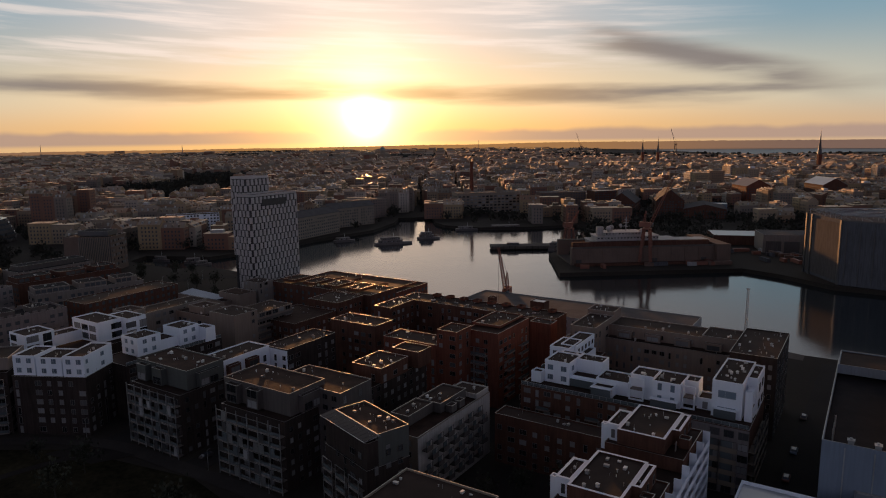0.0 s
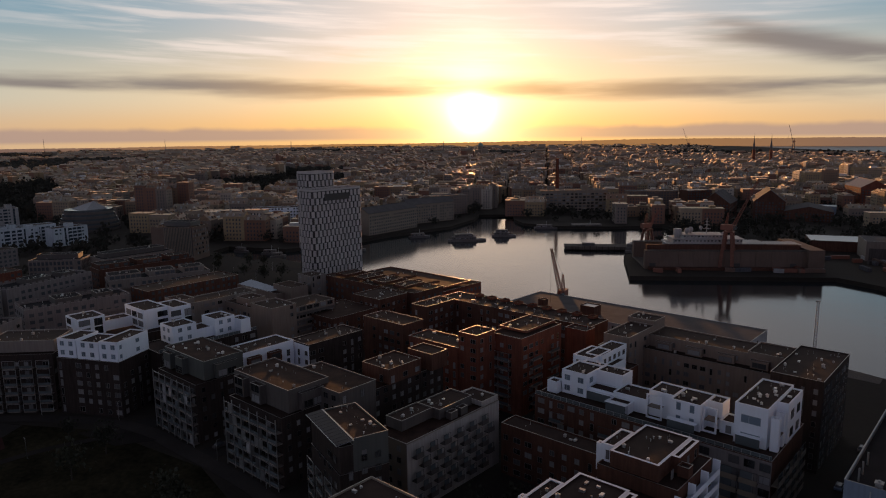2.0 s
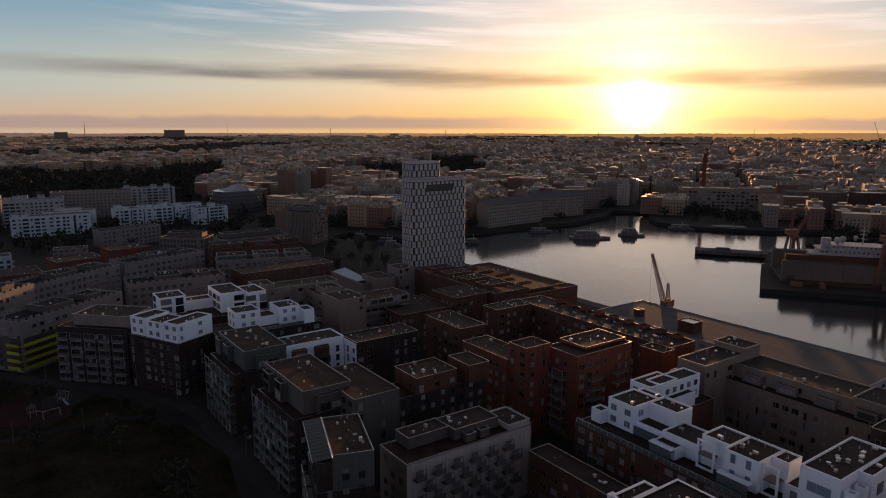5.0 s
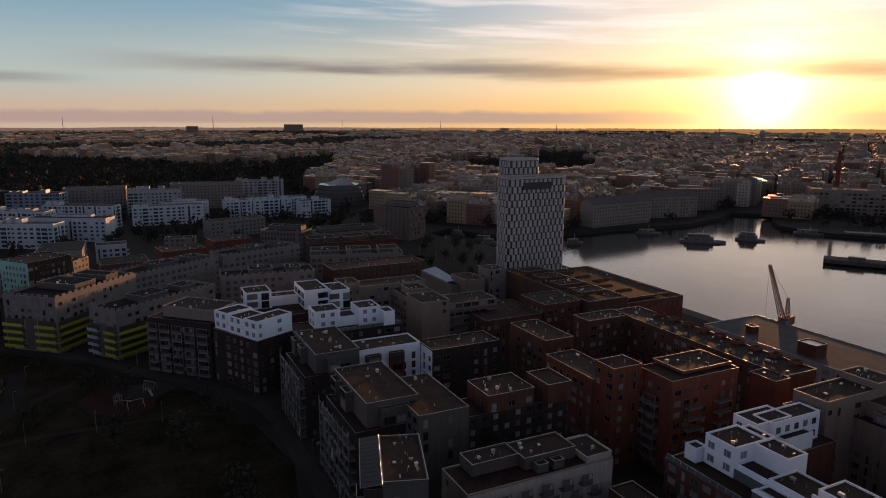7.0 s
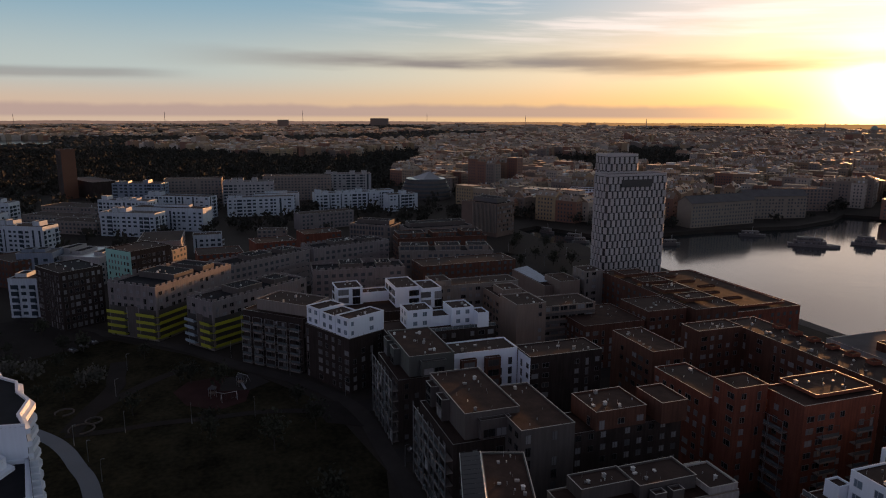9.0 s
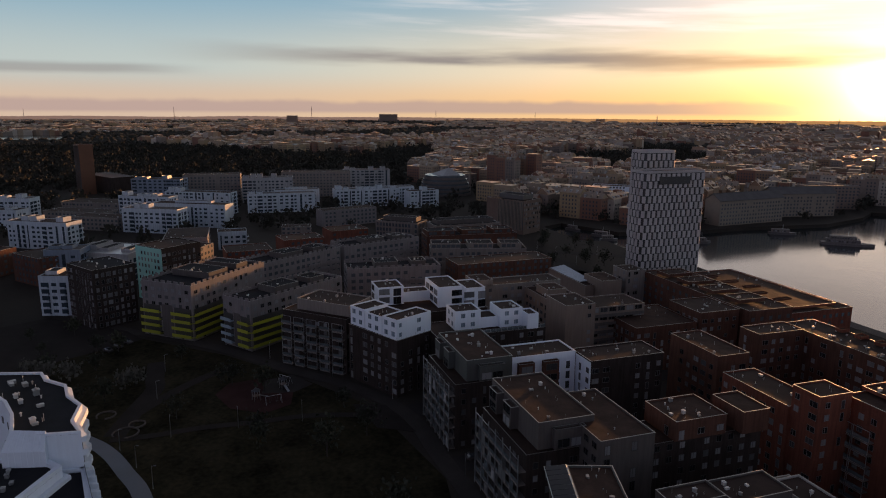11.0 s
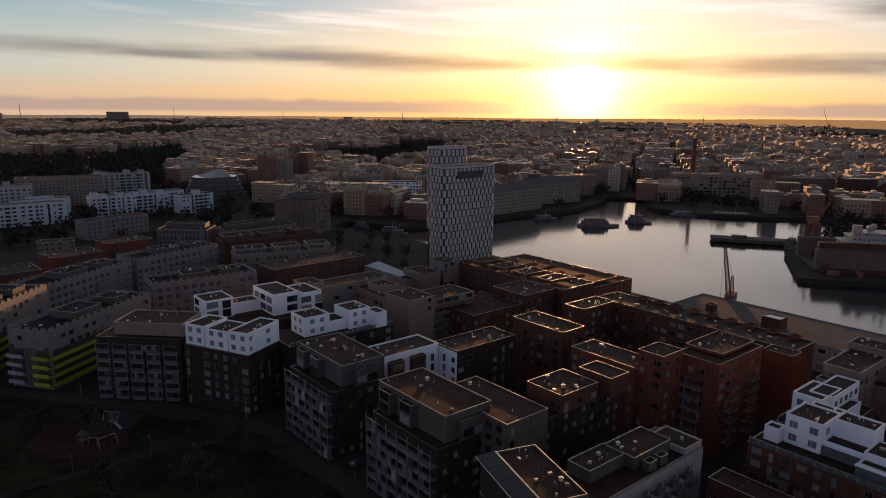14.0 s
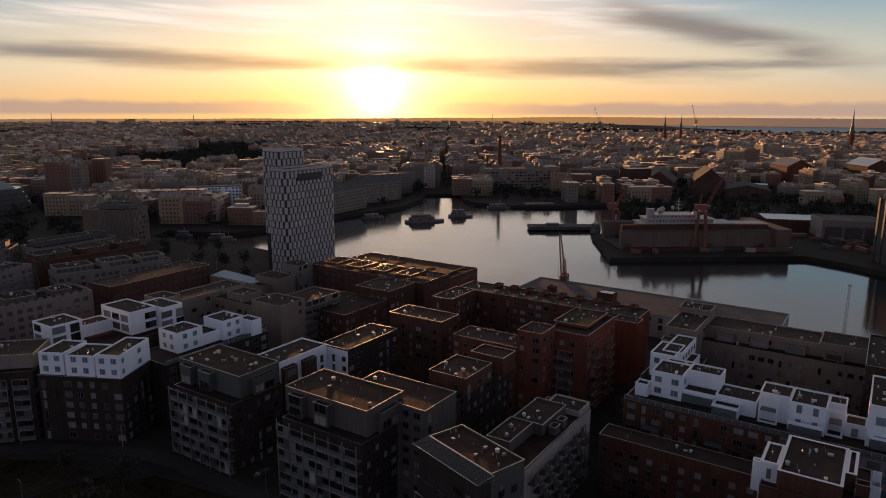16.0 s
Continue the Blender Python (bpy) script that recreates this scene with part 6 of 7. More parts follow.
# ---- clutter of the shipyard quays ----
def container(x, y, ang, tone, label, z=0.0, long_=6.1):
    top = new("shipping_container")
    top.matrix_basis = pose(x, y, z, 0, 0, ang)
    tagged(top, label, "container", "quay containers")
    bm = bmesh.new()
    box(bm, -long_ / 2, long_ / 2, -1.2, 1.2, 0.1, 2.6)
    part("body", bm, M[tone], top)
    bm = bmesh.new()
    for k in range(int(long_ / 0.6)):
        u = -long_ / 2 + 0.3 + k * 0.6
        box(bm, u - 0.1, u + 0.1, -1.26, -1.2, 0.25, 2.45)
    tagged(part("corrugation", bm, M[tone], top), kind="stuff")
    for py in (-0.6, 0.6):
        bm = bmesh.new()
        box(bm, long_ / 2, long_ / 2 + 0.06, py - 0.56, py + 0.56, 0.2, 2.5)
        part("door", bm, M[tone], top)


yard = random.Random(31)
for k in range(46):
    u = yard.random()
    if k < 22:
        x, y = -66 + 62 * u, 500 + 40 * yard.random() + 26 * (1 - u)
    elif k < 34:
        x, y = -168 + 80 * u, 436 + 64 * u + yard.uniform(2, 9) * 1.0
    else:
        x, y = -100 + 90 * u, 566 + yard.uniform(-14, 8)
    tone, word = yard.choice((("shed", "pale grey"), ("hull", "dark"), ("crane_red", "dull red"), ("hall_blue", "dark blue-grey"), ("tile_roof", "brown")))
    container(x, y, yard.choice((35, 125, 40, 20)), tone, word + " steel container standing on the shipyard quay", 0.0, yard.choice((6.1, 6.1, 12.2)))


# ---- park and quays ----
def slab(name, pts, z, material, label, category, thick=0.05):
    bm = bmesh.new()
    prism(bm, pts, z - thick, z)
    bmesh.ops.triangulate(bm, faces=bm.faces[:])
    return tagged(part(name, bm, material, None), label, category, kind="structure")


def ribbon(name, line, width, z, material, label, category):
    """A path of even width along a line of plan points."""
    pts = [Vector(p) for p in line]
    fine = []
    for k in range(len(pts) - 1):
        p0, p1, p2, p3 = pts[max(k - 1, 0)], pts[k], pts[k + 1], pts[min(k + 2, len(pts) - 1)]
        for j in range(8):
            u = j / 8
            fine.append(0.5 * ((2 * p1) + (p2 - p0) * u + (2 * p0 - 5 * p1 + 4 * p2 - p3) * u * u + (3 * p1 - p0 - 3 * p2 + p3) * u ** 3))
    fine.append(pts[-1])
    bm = bmesh.new()
    rows = []
    for k, p in enumerate(fine):
        d = (fine[min(k + 1, len(fine) - 1)] - fine[max(k - 1, 0)]).normalized()
        s = Vector((-d.y, d.x)) * width / 2
        rows.append([bm.verts.new((*(p + s), z)), bm.verts.new((*(p - s), z)), bm.verts.new((*(p - s), z - 0.05)), bm.verts.new((*(p + s), z - 0.05))])
    for a, c in zip(rows, rows[1:]):
        for k in range(4):
            bm.faces.new((a[k], c[k], c[(k + 1) % 4], a[(k + 1) % 4]))
    bmesh.ops.recalc_face_normals(bm, faces=bm.faces[:])
    return tagged(part(name, bm, material, None), label, category, kind="structure")


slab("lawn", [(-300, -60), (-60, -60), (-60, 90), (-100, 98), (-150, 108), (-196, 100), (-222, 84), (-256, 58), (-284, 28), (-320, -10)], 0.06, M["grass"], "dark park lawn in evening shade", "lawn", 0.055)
ribbon("path", [(-256, 34), (-240, 34.5), (-230, 35), (-212, 30), (-199, 27)], 6, 0.13, M["gravel"], "pale gravel park path", "path")
ribbon("path", [(-197, 26), (-196.4, 38), (-197.3, 50), (-196.4, 64), (-195.6, 82), (-190, 100)], 3, 0.135, M["gravel"], "pale gravel park path", "path")
ribbon("path", [(-212, 31), (-225, 40), (-236, 50), (-243, 59)], 4, 0.14, M["gravel"], "pale gravel park path", "path")
ribbon("road", [(-214, 6), (-198, 20.8), (-188.5, 27.2), (-177.2, 32.2), (-165, 37), (-140, 42), (-110, 44)], 4.2, 0.145, M["pale_road"], "pale asphalt park road", "road")
ribbon("pavement", [(-330, -6), (-300, 18), (-284, 36), (-262, 58), (-238, 76), (-214, 96), (-190, 108), (-164, 110), (-120, 110), (-84, 96)], 5, 0.15, M["paving"], "paved walk along the houses", "pavement")
slab("promenade", [(-312, -40), (-262, -40), (-262, -8), (-272, 8), (-284, 27), (-297, 20), (-312, 2), (-326, -14)], 0.155, M["gravel"], "broad pale paved promenade beside the park", "pavement")
slab("plaza", [(-200, 94), (-182, 98), (-176, 108), (-196, 104)], 0.16, M["gravel"], "gravel yard beside the houses", "yard")
slab("playground", [(-220, 53.8), (-208, 58), (-201.5, 68), (-205.5, 76), (-216, 78), (-229.5, 70.5), (-228, 58)], 0.15, M["play"], "dull reddish playground surface in the park", "playground")
slab("sand_pit", [(-216.5, 68), (-214.6, 78), (-219.6, 84.7), (-229.4, 79), (-227.5, 70)], 0.17, M["paving"], "pale sand surface of the playground", "playground")
for x, y, r in ((-214, 23, 2.8), (-200, 29.8, 3.6), (-205, 32.3, 2.4)):
    top = new("ring_bench")
    top.matrix_basis = pose(x, y, 0.06)
    tagged(top, "pale ring-shaped bench on the lawn", "bench")
    bm = bmesh.new()
    n = 28
    rows = []
    for k in range(n + 1):
        a = 1.7 * math.pi * k / n
        rows.append([bm.verts.new((q * math.cos(a), q * math.sin(a), z)) for q, z in ((r, 0), (r, 0.45), (r - 0.35, 0.45), (r - 0.35, 0))])
    for a, c in zip(rows, rows[1:]):
        for k in range(4):
            bm.faces.new((a[k], c[k], c[(k + 1) % 4], a[(k + 1) % 4]))
    part("seat", bm, M["quay"], top)

def play_tower(x, y, ang):
    top = new("play_tower")
    top.matrix_basis = pose(x, y, 0.17, 0, 0, ang)
    tagged(top, "pale playground tower with a roof and a slide", "playground equipment")
    for px in (-0.9, 0.9):
        for py in (-0.9, 0.9):
            bm = bmesh.new()
            rod(bm, (px, py, 0), (px, py, 3.2), 0.08, 6)
            part("post", bm, M["tin"], top)
    bm = bmesh.new()
    box(bm, -1, 1, -1, 1, 1.4, 1.52)
    part("deck", bm, M["tile_roof"], top)
    bm = bmesh.new()
    rod(bm, (0, 0, 3.1), (0, 0, 4.2), 1.7, 4, 0, 0.1)
    part("roof", bm, M["steel"], top)
    bm = bmesh.new()
    vs = [bm.verts.new(p) for p in ((1, -0.4, 1.5), (1, 0.4, 1.5), (4, 0.4, 0.2), (4, -0.4, 0.2), (1, -0.4, 1.4), (1, 0.4, 1.4), (4, 0.4, 0.1), (4, -0.4, 0.1))]
    for f in ((0, 3, 2, 1), (4, 5, 6, 7), (0, 1, 5, 4), (1, 2, 6, 5), (2, 3, 7, 6), (3, 0, 4, 7)):
        bm.faces.new([vs[k] for k in f])
    part("slide", bm, M["tin"], top)


def swing(x, y, ang):
    top = new("swing")
    top.matrix_basis = pose(x, y, 0.17, 0, 0, ang)
    tagged(top, "metal swing frame on the playground", "playground equipment")
    bm = bmesh.new()
    rod(bm, (-2.4, 0, 2.5), (2.4, 0, 2.5), 0.07, 6)
    part("beam", bm, M["tin"], top)
    for px in (-2.4, 2.4):
        for py in (-1, 1):
            bm = bmesh.new()
            rod(bm, (px, py, 0), (px, 0, 2.5), 0.06, 6)
            part("leg", bm, M["tin"], top)
    for px in (-1, 1):
        bm = bmesh.new()
        rod(bm, (px - 0.25, 0, 0.5), (px - 0.25, 0, 2.5), 0.02, 4)
        rod(bm, (px + 0.25, 0, 0.5), (px + 0.25, 0, 2.5), 0.02, 4)
        box(bm, px - 0.3, px + 0.3, -0.12, 0.12, 0.46, 0.52)
        part("seat", bm, M["steel"], top)


play_tower(-219, 75, 20)
play_tower(-212, 66, 110)
swing(-223, 76, 40)
swing(-208, 71, 100)


def parked_car(x, y, ang, tone, label):
    top = new("car")
    top.matrix_basis = pose(x, y, 0.16, 0, 0, ang)
    tagged(top, label, "car", "parked cars")
    bm = bmesh.new()
    side = [(-2.15, 0.35), (2.1, 0.35), (2.2, 0.7), (1.9, 0.9), (1.0, 0.98), (-1.9, 1.0), (-2.2, 0.8)]
    rows = [[bm.verts.new((px, py, pz)) for px, pz in side] for py in (-0.88, 0.88)]
    for k in range(7):
        bm.faces.new((rows[0][k], rows[0][(k + 1) % 7], rows[1][(k + 1) % 7], rows[1][k]))
    bm.faces.new(rows[0])
    bm.faces.new(rows[1][::-1])
    bmesh.ops.recalc_face_normals(bm, faces=bm.faces[:])
    part("body", bm, M[tone], top)
    bm = bmesh.new()
    rows = [[bm.verts.new((px * q, py * q, pz)) for px, py in ((-1.7, -0.8), (1.0, -0.8), (1.0, 0.8), (-1.7, 0.8))] for q, pz in ((1, 0.99), (0.74, 1.45))]
    for k in range(4):
        bm.faces.new((rows[0][k], rows[0][(k + 1) % 4], rows[1][(k + 1) % 4], rows[1][k]))
    bm.faces.new(rows[1])
    part("cabin", bm, M["far_glass"], top, "dark glazed cabin")
    for px in (-1.35, 1.35):
        for py in (-0.8, 0.8):
            bm = bmesh.new()
            rod(bm, (px, py - 0.1, 0.32), (px, py + 0.1, 0.32), 0.32, 10)
            part("wheel", bm, M["hull"], top)


cars = random.Random(21)
for x, y, ang in [(-193.5, 120 + 6.5 * k, 92) for k in (0, 1, 3, 4, 7)] + [(-157, 118 + 6.2 * k, 92) for k in (0, 2, 3)] + [(-108, 118 + 6.4 * k, 88) for k in (0, 1, 2, 4)] + \
        [(-90, 182 + 6 * k, 90) for k in (0, 1, 3)] + [(-14, 190 + 9.3 * k, 90) for k in (0, 2, 5)] + [(-281 + 4 * k, 22 - 3 * k, 40) for k in range(3)]:
    tone, word = cars.choice((("grey", "pale grey"), ("hull", "black"), ("steel", "dark grey"), ("shed_blue", "blue-grey"), ("crane_red", "dull red")))
    parked_car(x, y, ang, tone, word + " car parked beside the street")


def street_lamp(x, y, ang):
    top = new("street_lamp")
    top.matrix_basis = pose(x, y, 0.1, 0, 0, ang)
    tagged(top, "slim grey street lamp, unlit", "street lamp", "park street lamps")
    bm = bmesh.new()
    rod(bm, (0, 0, 0), (0, 0, 6), 0.09, 6, 0, 0.05)
    part("pole", bm, M["tin"], top)
    bm = bmesh.new()
    rod(bm, (0, 0, 6), (0.8, 0, 6.15), 0.04, 5)
    part("arm", bm, M["tin"], top)
    bm = bmesh.new()
    box(bm, 0.5, 1.1, -0.15, 0.15, 6.1, 6.24)
    part("lamp_head", bm, M["steel"], top)


for x, y, a in ((-190, 29.5, 60), (-179, 34.6, 60), (-167, 39.4, 70), (-194, 42, 180), (-194, 60, 180), (-193, 78, 180), (-246, 37.5, 90), (-222, 36.5, 90),
                (-352, 258, 90), (-376, 257, 90), (-400, 256, 90), (-372, 284, 30), (-352, 301, 30), (-310, 268, 80),
                (-268, 58, 140), (-248, 73, 140), (-224, 92, 140), (-200, 107, 120), (-172, 113, 90), (-150, 113, 90), (-126, 113, 90)):
    street_lamp(x, y, a)

STREETS = (("street", [(-520, 250), (-440, 244), (-392, 250), (-345, 252), (-300, 262), (-282, 300)], 11), ("street", [(-392, 250), (-384, 270), (-366, 296), (-330, 308)], 7), ("street", [(-330, 150), (-325, 220), (-335, 254)], 7),
           ("street", [(-190, 110), (-192, 140), (-192, 190), (-186, 250)], 9), ("street", [(-156, 112), (-154, 150), (-146, 180), (-146, 230)], 8),
           ("street", [(-110, 110), (-106, 150), (-94, 178), (-92, 250)], 9), ("street", [(-12, 130), (-10, 220), (-8, 300)], 10), ("street", [(-185, 205), (-100, 222), (-20, 200)], 8))
for name, line, w in STREETS:
    ribbon(name, line, w, 0.07, M["asphalt"], "dark asphalt street between the houses", "street")
slab("quay", [(-175, 311.6), (-20, 300), (-20, 307.5), (-60, 317.5), (-262, 318.5), (-262, 311.6)], 0.1, M["quay"], "worn concrete quay edge", "quay", 0.09)


# ---- trees ----
def leaf_crown(seed, r, h, leaves, material, bare=False):
    rng = random.Random(seed)
    bm = bmesh.new()
    for _ in range(leaves):
        u, v, w = rng.gauss(0, 0.5), rng.gauss(0, 0.5), rng.gauss(0, 0.45)
        p = Vector((u * r, v * r, h * (0.62 + 0.36 * w)))
        s = rng.uniform(0.25, 0.6)
        q = Euler((rng.uniform(0, 6), rng.uniform(0, 6), rng.uniform(0, 6))).to_matrix()
        bm.faces.new([bm.verts.new(p + q @ Vector(c) * s) for c in ((-1, -0.6, 0), (1, -0.6, 0.2), (0.8, 0.7, -0.1), (-0.7, 0.8, 0.15))])
    return mesh_of("crown", bm, material)


def tree_trunk(seed, h):
    rng = random.Random(seed)
    bm = bmesh.new()
    rod(bm, (0, 0, 0), (0, 0, h * 0.55), 0.22, 7, 0, 0.12)
    for k in range(9):
        a, z = rng.uniform(0, 6.28), h * rng.uniform(0.28, 0.55)
        r = h * rng.uniform(0.18, 0.34)
        rod(bm, (0, 0, z), (r * math.cos(a), r * math.sin(a), z + h * rng.uniform(0.2, 0.42)), 0.07, 5, 0, 0.02)
    return mesh_of("trunk", bm, M["bark"])


KINDS = [(tree_trunk(k, 8 + k), leaf_crown(k, 2.6 + 0.3 * k, 8 + k, 220, M["leaf"])) for k in range(4)]
KINDS.append((tree_trunk(9, 6), leaf_crown(9, 2.4, 6, 260, M["blossom"])))


def tree(x, y, kind, s=1.0, label="park tree with thin spring foliage"):
    top = new("tree")
    top.matrix_basis = pose(x, y, 0.02, 0, 0, x * 37 % 360) @ Matrix.Scale(s, 4)
    tagged(top, label, "tree", "park trees")
    share("trunk", KINDS[kind][0], top, Matrix())
    share("crown", KINDS[kind][1], top, Matrix())


rng = random.Random(11)
for x, y in ((-234, 26), (-236, 29), (-246, 8), (-254, -5), (-250, 0)):
    tree(x, y, 4, rng.uniform(0.9, 1.2), "small tree with pale spring blossom")
for _ in range(70):
    x, y = rng.uniform(-300, -110), rng.uniform(-40, 95)
    if (y < 0.75 * (x + 330) and -178 < x < -120 and y < 40) or y > 95 - 0.9 * max(0, -200 - x) or (-215 < x < -140 and 5 < y < 40):
        continue
    tree(x, y, rng.randrange(4), rng.uniform(0.6, 1.1))
for x, y in ((-372, 262), (-362, 270), (-352, 264), (-405, 262), (-418, 270), (-430, 278), (-400, 284), (-388, 288), (-344, 272), (-338, 288), (-322, 254), (-396, 236), (-352, 242), (-192, 150), (-192, 162), (-192, 176), (-150, 150), (-149, 165), (-105, 140), (-104, 152), (-60, 205), (-52, 212), (-64, 215), (-66, 170), (-74, 168), (-60, 150), (-70, 146), (-68, 130), (-76, 138), (-232, 160), (-226, 150)):
    tree(x, y, rng.randrange(4), rng.uniform(0.7, 1.1), "street tree with thin spring foliage")


# ---- the wide town, woods and horizon ----
def island_mat(name, colors, rough, metal=0.0, sheen=0.0):
    m = bpy.data.materials.new(name)
    m.use_nodes = True
    g = Graph(m.node_tree)
    geo = g.node("ShaderNodeNewGeometry")
    r = g.node("ShaderNodeValToRGB")
    r.color_ramp.interpolation = "CONSTANT"
    while len(r.color_ramp.elements) < len(colors):
        r.color_ramp.elements.new(0.5)
    for k, c in enumerate(colors):
        r.color_ramp.elements[k].position = k / len(colors)
        r.color_ramp.elements[k].color = (*c, 1)
    g.wire(geo.outputs["Random Per Island"], r.inputs[0])
    n = g.noise(geo.outputs["Position"], 0.3, 4)
    b = g.node("ShaderNodeBsdfPrincipled")
    g.wire(g.mix(g.math("MULTIPLY", n, 0.6 if sheen or rough < 0.9 else 0.2), r.outputs[0], (0.08, 0.07, 0.06)), b.inputs["Base Color"])
    b.inputs["Roughness"].default_value = rough
    b.inputs["Metallic"].default_value = metal
    b.inputs["Sheen Weight"].default_value = sheen
    b.inputs["Sheen Roughness"].default_value = 0.55
    b.inputs["Sheen Tint"].default_value = (1.0, 0.72, 0.46, 1)
    g.wire(b.outputs[0], g.node("ShaderNodeOutputMaterial").inputs[0])
    return m


T_WALL = island_mat("town_walls", ((0.38, 0.28, 0.19), (0.31, 0.19, 0.115), (0.24, 0.19, 0.16), (0.52, 0.45, 0.38), (0.25, 0.11, 0.07), (0.40, 0.28, 0.155)), 0.8)
T_ROOF = island_mat("town_roofs", ((0.24, 0.11, 0.07), (0.18, 0.15, 0.14), (0.12, 0.09, 0.075), (0.26, 0.22, 0.19), (0.15, 0.16, 0.14)), 0.5, 0.25, 0.9)


class Soup:
    """Many joined solids in one mesh, from plain lists."""

    def __init__(self):
        self.v, self.f, self.m = [], [], []

    def add(self, verts, faces, slots):
        n = len(self.v)
        self.v += verts
        self.f += [tuple(n + k for k in f) for f in faces]
        self.m += slots

    def house(self, x, y, ang, w, d, h, rise):
        c, s = math.cos(ang), math.sin(ang)

        def at(px, py, pz):
            return (x + c * px - s * py, y + s * px + c * py, pz)
        a, b = w / 2, d / 2
        self.add([at(px, py, pz) for pz in (-0.1, h) for px, py in ((-a, -b), (a, -b), (a, b), (-a, b))],
                 [(0, 1, 5, 4), (1, 2, 6, 5), (2, 3, 7, 6), (3, 0, 4, 7)], [0, 0, 0, 0])
        e = 0.4
        if rise:
            top = [at(-a - 0.2, 0, h + rise), at(a + 0.2, 0, h + rise)]
            self.add([at(-a - 0.2, -b - e, h), at(a + 0.2, -b - e, h), at(a + 0.2, b + e, h), at(-a - 0.2, b + e, h)] + top,
                     [(0, 1, 5, 4), (2, 3, 4, 5), (3, 2, 1, 0)], [1] * 3)
            for q in (-a, a):
                self.add([at(q, -b, h - 0.1), at(q, b, h - 0.1), at(q, 0, h + rise - 0.2)], [(0, 1, 2)], [0])
        else:
            self.add([at(px, py, pz) for pz in (h, h + 0.5) for px, py in ((-a - e, -b - e), (a + e, -b - e), (a + e, b + e), (-a - e, b + e))],
                     [(0, 1, 5, 4), (1, 2, 6, 5), (2, 3, 7, 6), (3, 0, 4, 7), (4, 5, 6, 7), (3, 2, 1, 0)], [1] * 6)

    def bit(self, x, y, ang, w, d, z0, z1, slot):
        """A small box on a roof."""
        c, s = math.cos(ang), math.sin(ang)
        self.add([(x + c * px - s * py, y + s * px + c * py, pz) for pz in (z0, z1) for px, py in ((-w / 2, -d / 2), (w / 2, -d / 2), (w / 2, d / 2), (-w / 2, d / 2))],
                 [(0, 1, 5, 4), (1, 2, 6, 5), (2, 3, 7, 6), (3, 0, 4, 7), (4, 5, 6, 7)], [slot] * 5)

    def panes(self, x, y, ang, w, d, h, step, floor):
        """Small panes a little proud of the two sides that look south and east."""
        c, s = math.cos(ang), math.sin(ang)

        def at(px, py, pz):
            return (x + c * px - s * py, y + s * px + c * py, pz)
        for side in range(4):
            nx, ny = ((0, -1), (1, 0), (0, 1), (-1, 0))[side]
            wx, wy = c * nx - s * ny, s * nx + c * ny
            if wx * (-x) + wy * (-y) < 0:
                continue
            length = w if nx == 0 else d
            n = int((length - 2) / step)
            for k in range(n):
                u = (k + 0.5 - n / 2) * step
                for f in range(int((h - 1.2) / floor)):
                    z = 1.3 + f * floor
                    q = []
                    for du, dz in ((-0.6, 0), (0.6, 0), (0.6, 1.6), (-0.6, 1.6)):
                        if nx == 0:
                            q.append(at((u + du) * -ny, ny * (d / 2 + 0.06), z + dz))
                        else:
                            q.append(at(nx * (w / 2 + 0.06), (u + du) * nx, z + dz))
                    self.add(q, [(0, 1, 2, 3)], [2])

    def make(self, name, materials, label, category):
        me = bpy.data.meshes.new(name)
        me.from_pydata(self.v, [], self.f)
        for m in materials:
            me.materials.append(m)
        me.polygons.foreach_set("material_index", self.m)
        return tagged(new(name, me), label, category, kind="stuff")


def inside(x, y, poly):
    hit = False
    for k in range(len(poly)):
        (ax, ay), (bx, by) = poly[k], poly[k - 1]
        if (ay > y) != (by > y) and x < (bx - ax) * (y - ay) / (by - ay) + ax:
            hit = not hit
    return hit


FAR = [(4000, 470), (EDGE, 3250), (600, 3640), (-90, 3820), (-290, 3450), (-444, 3240), (-709, 3540), (-1000, 3870), (-1420, 4400), (-1850, 4760), (-4900, 4900), (-4900, 300), (-545, 300)] + [(x - 16, y + 18) for x, y in SHORE[10:-1]]
placed = [(o.matrix_basis.translation.x, o.matrix_basis.translation.y) for o in scene.collection.objects if o.parent is None and o.type == "EMPTY"]


def free(x, y, r):
    return all((x - a) ** 2 + (y - c) ** 2 > r * r for a, c in placed)


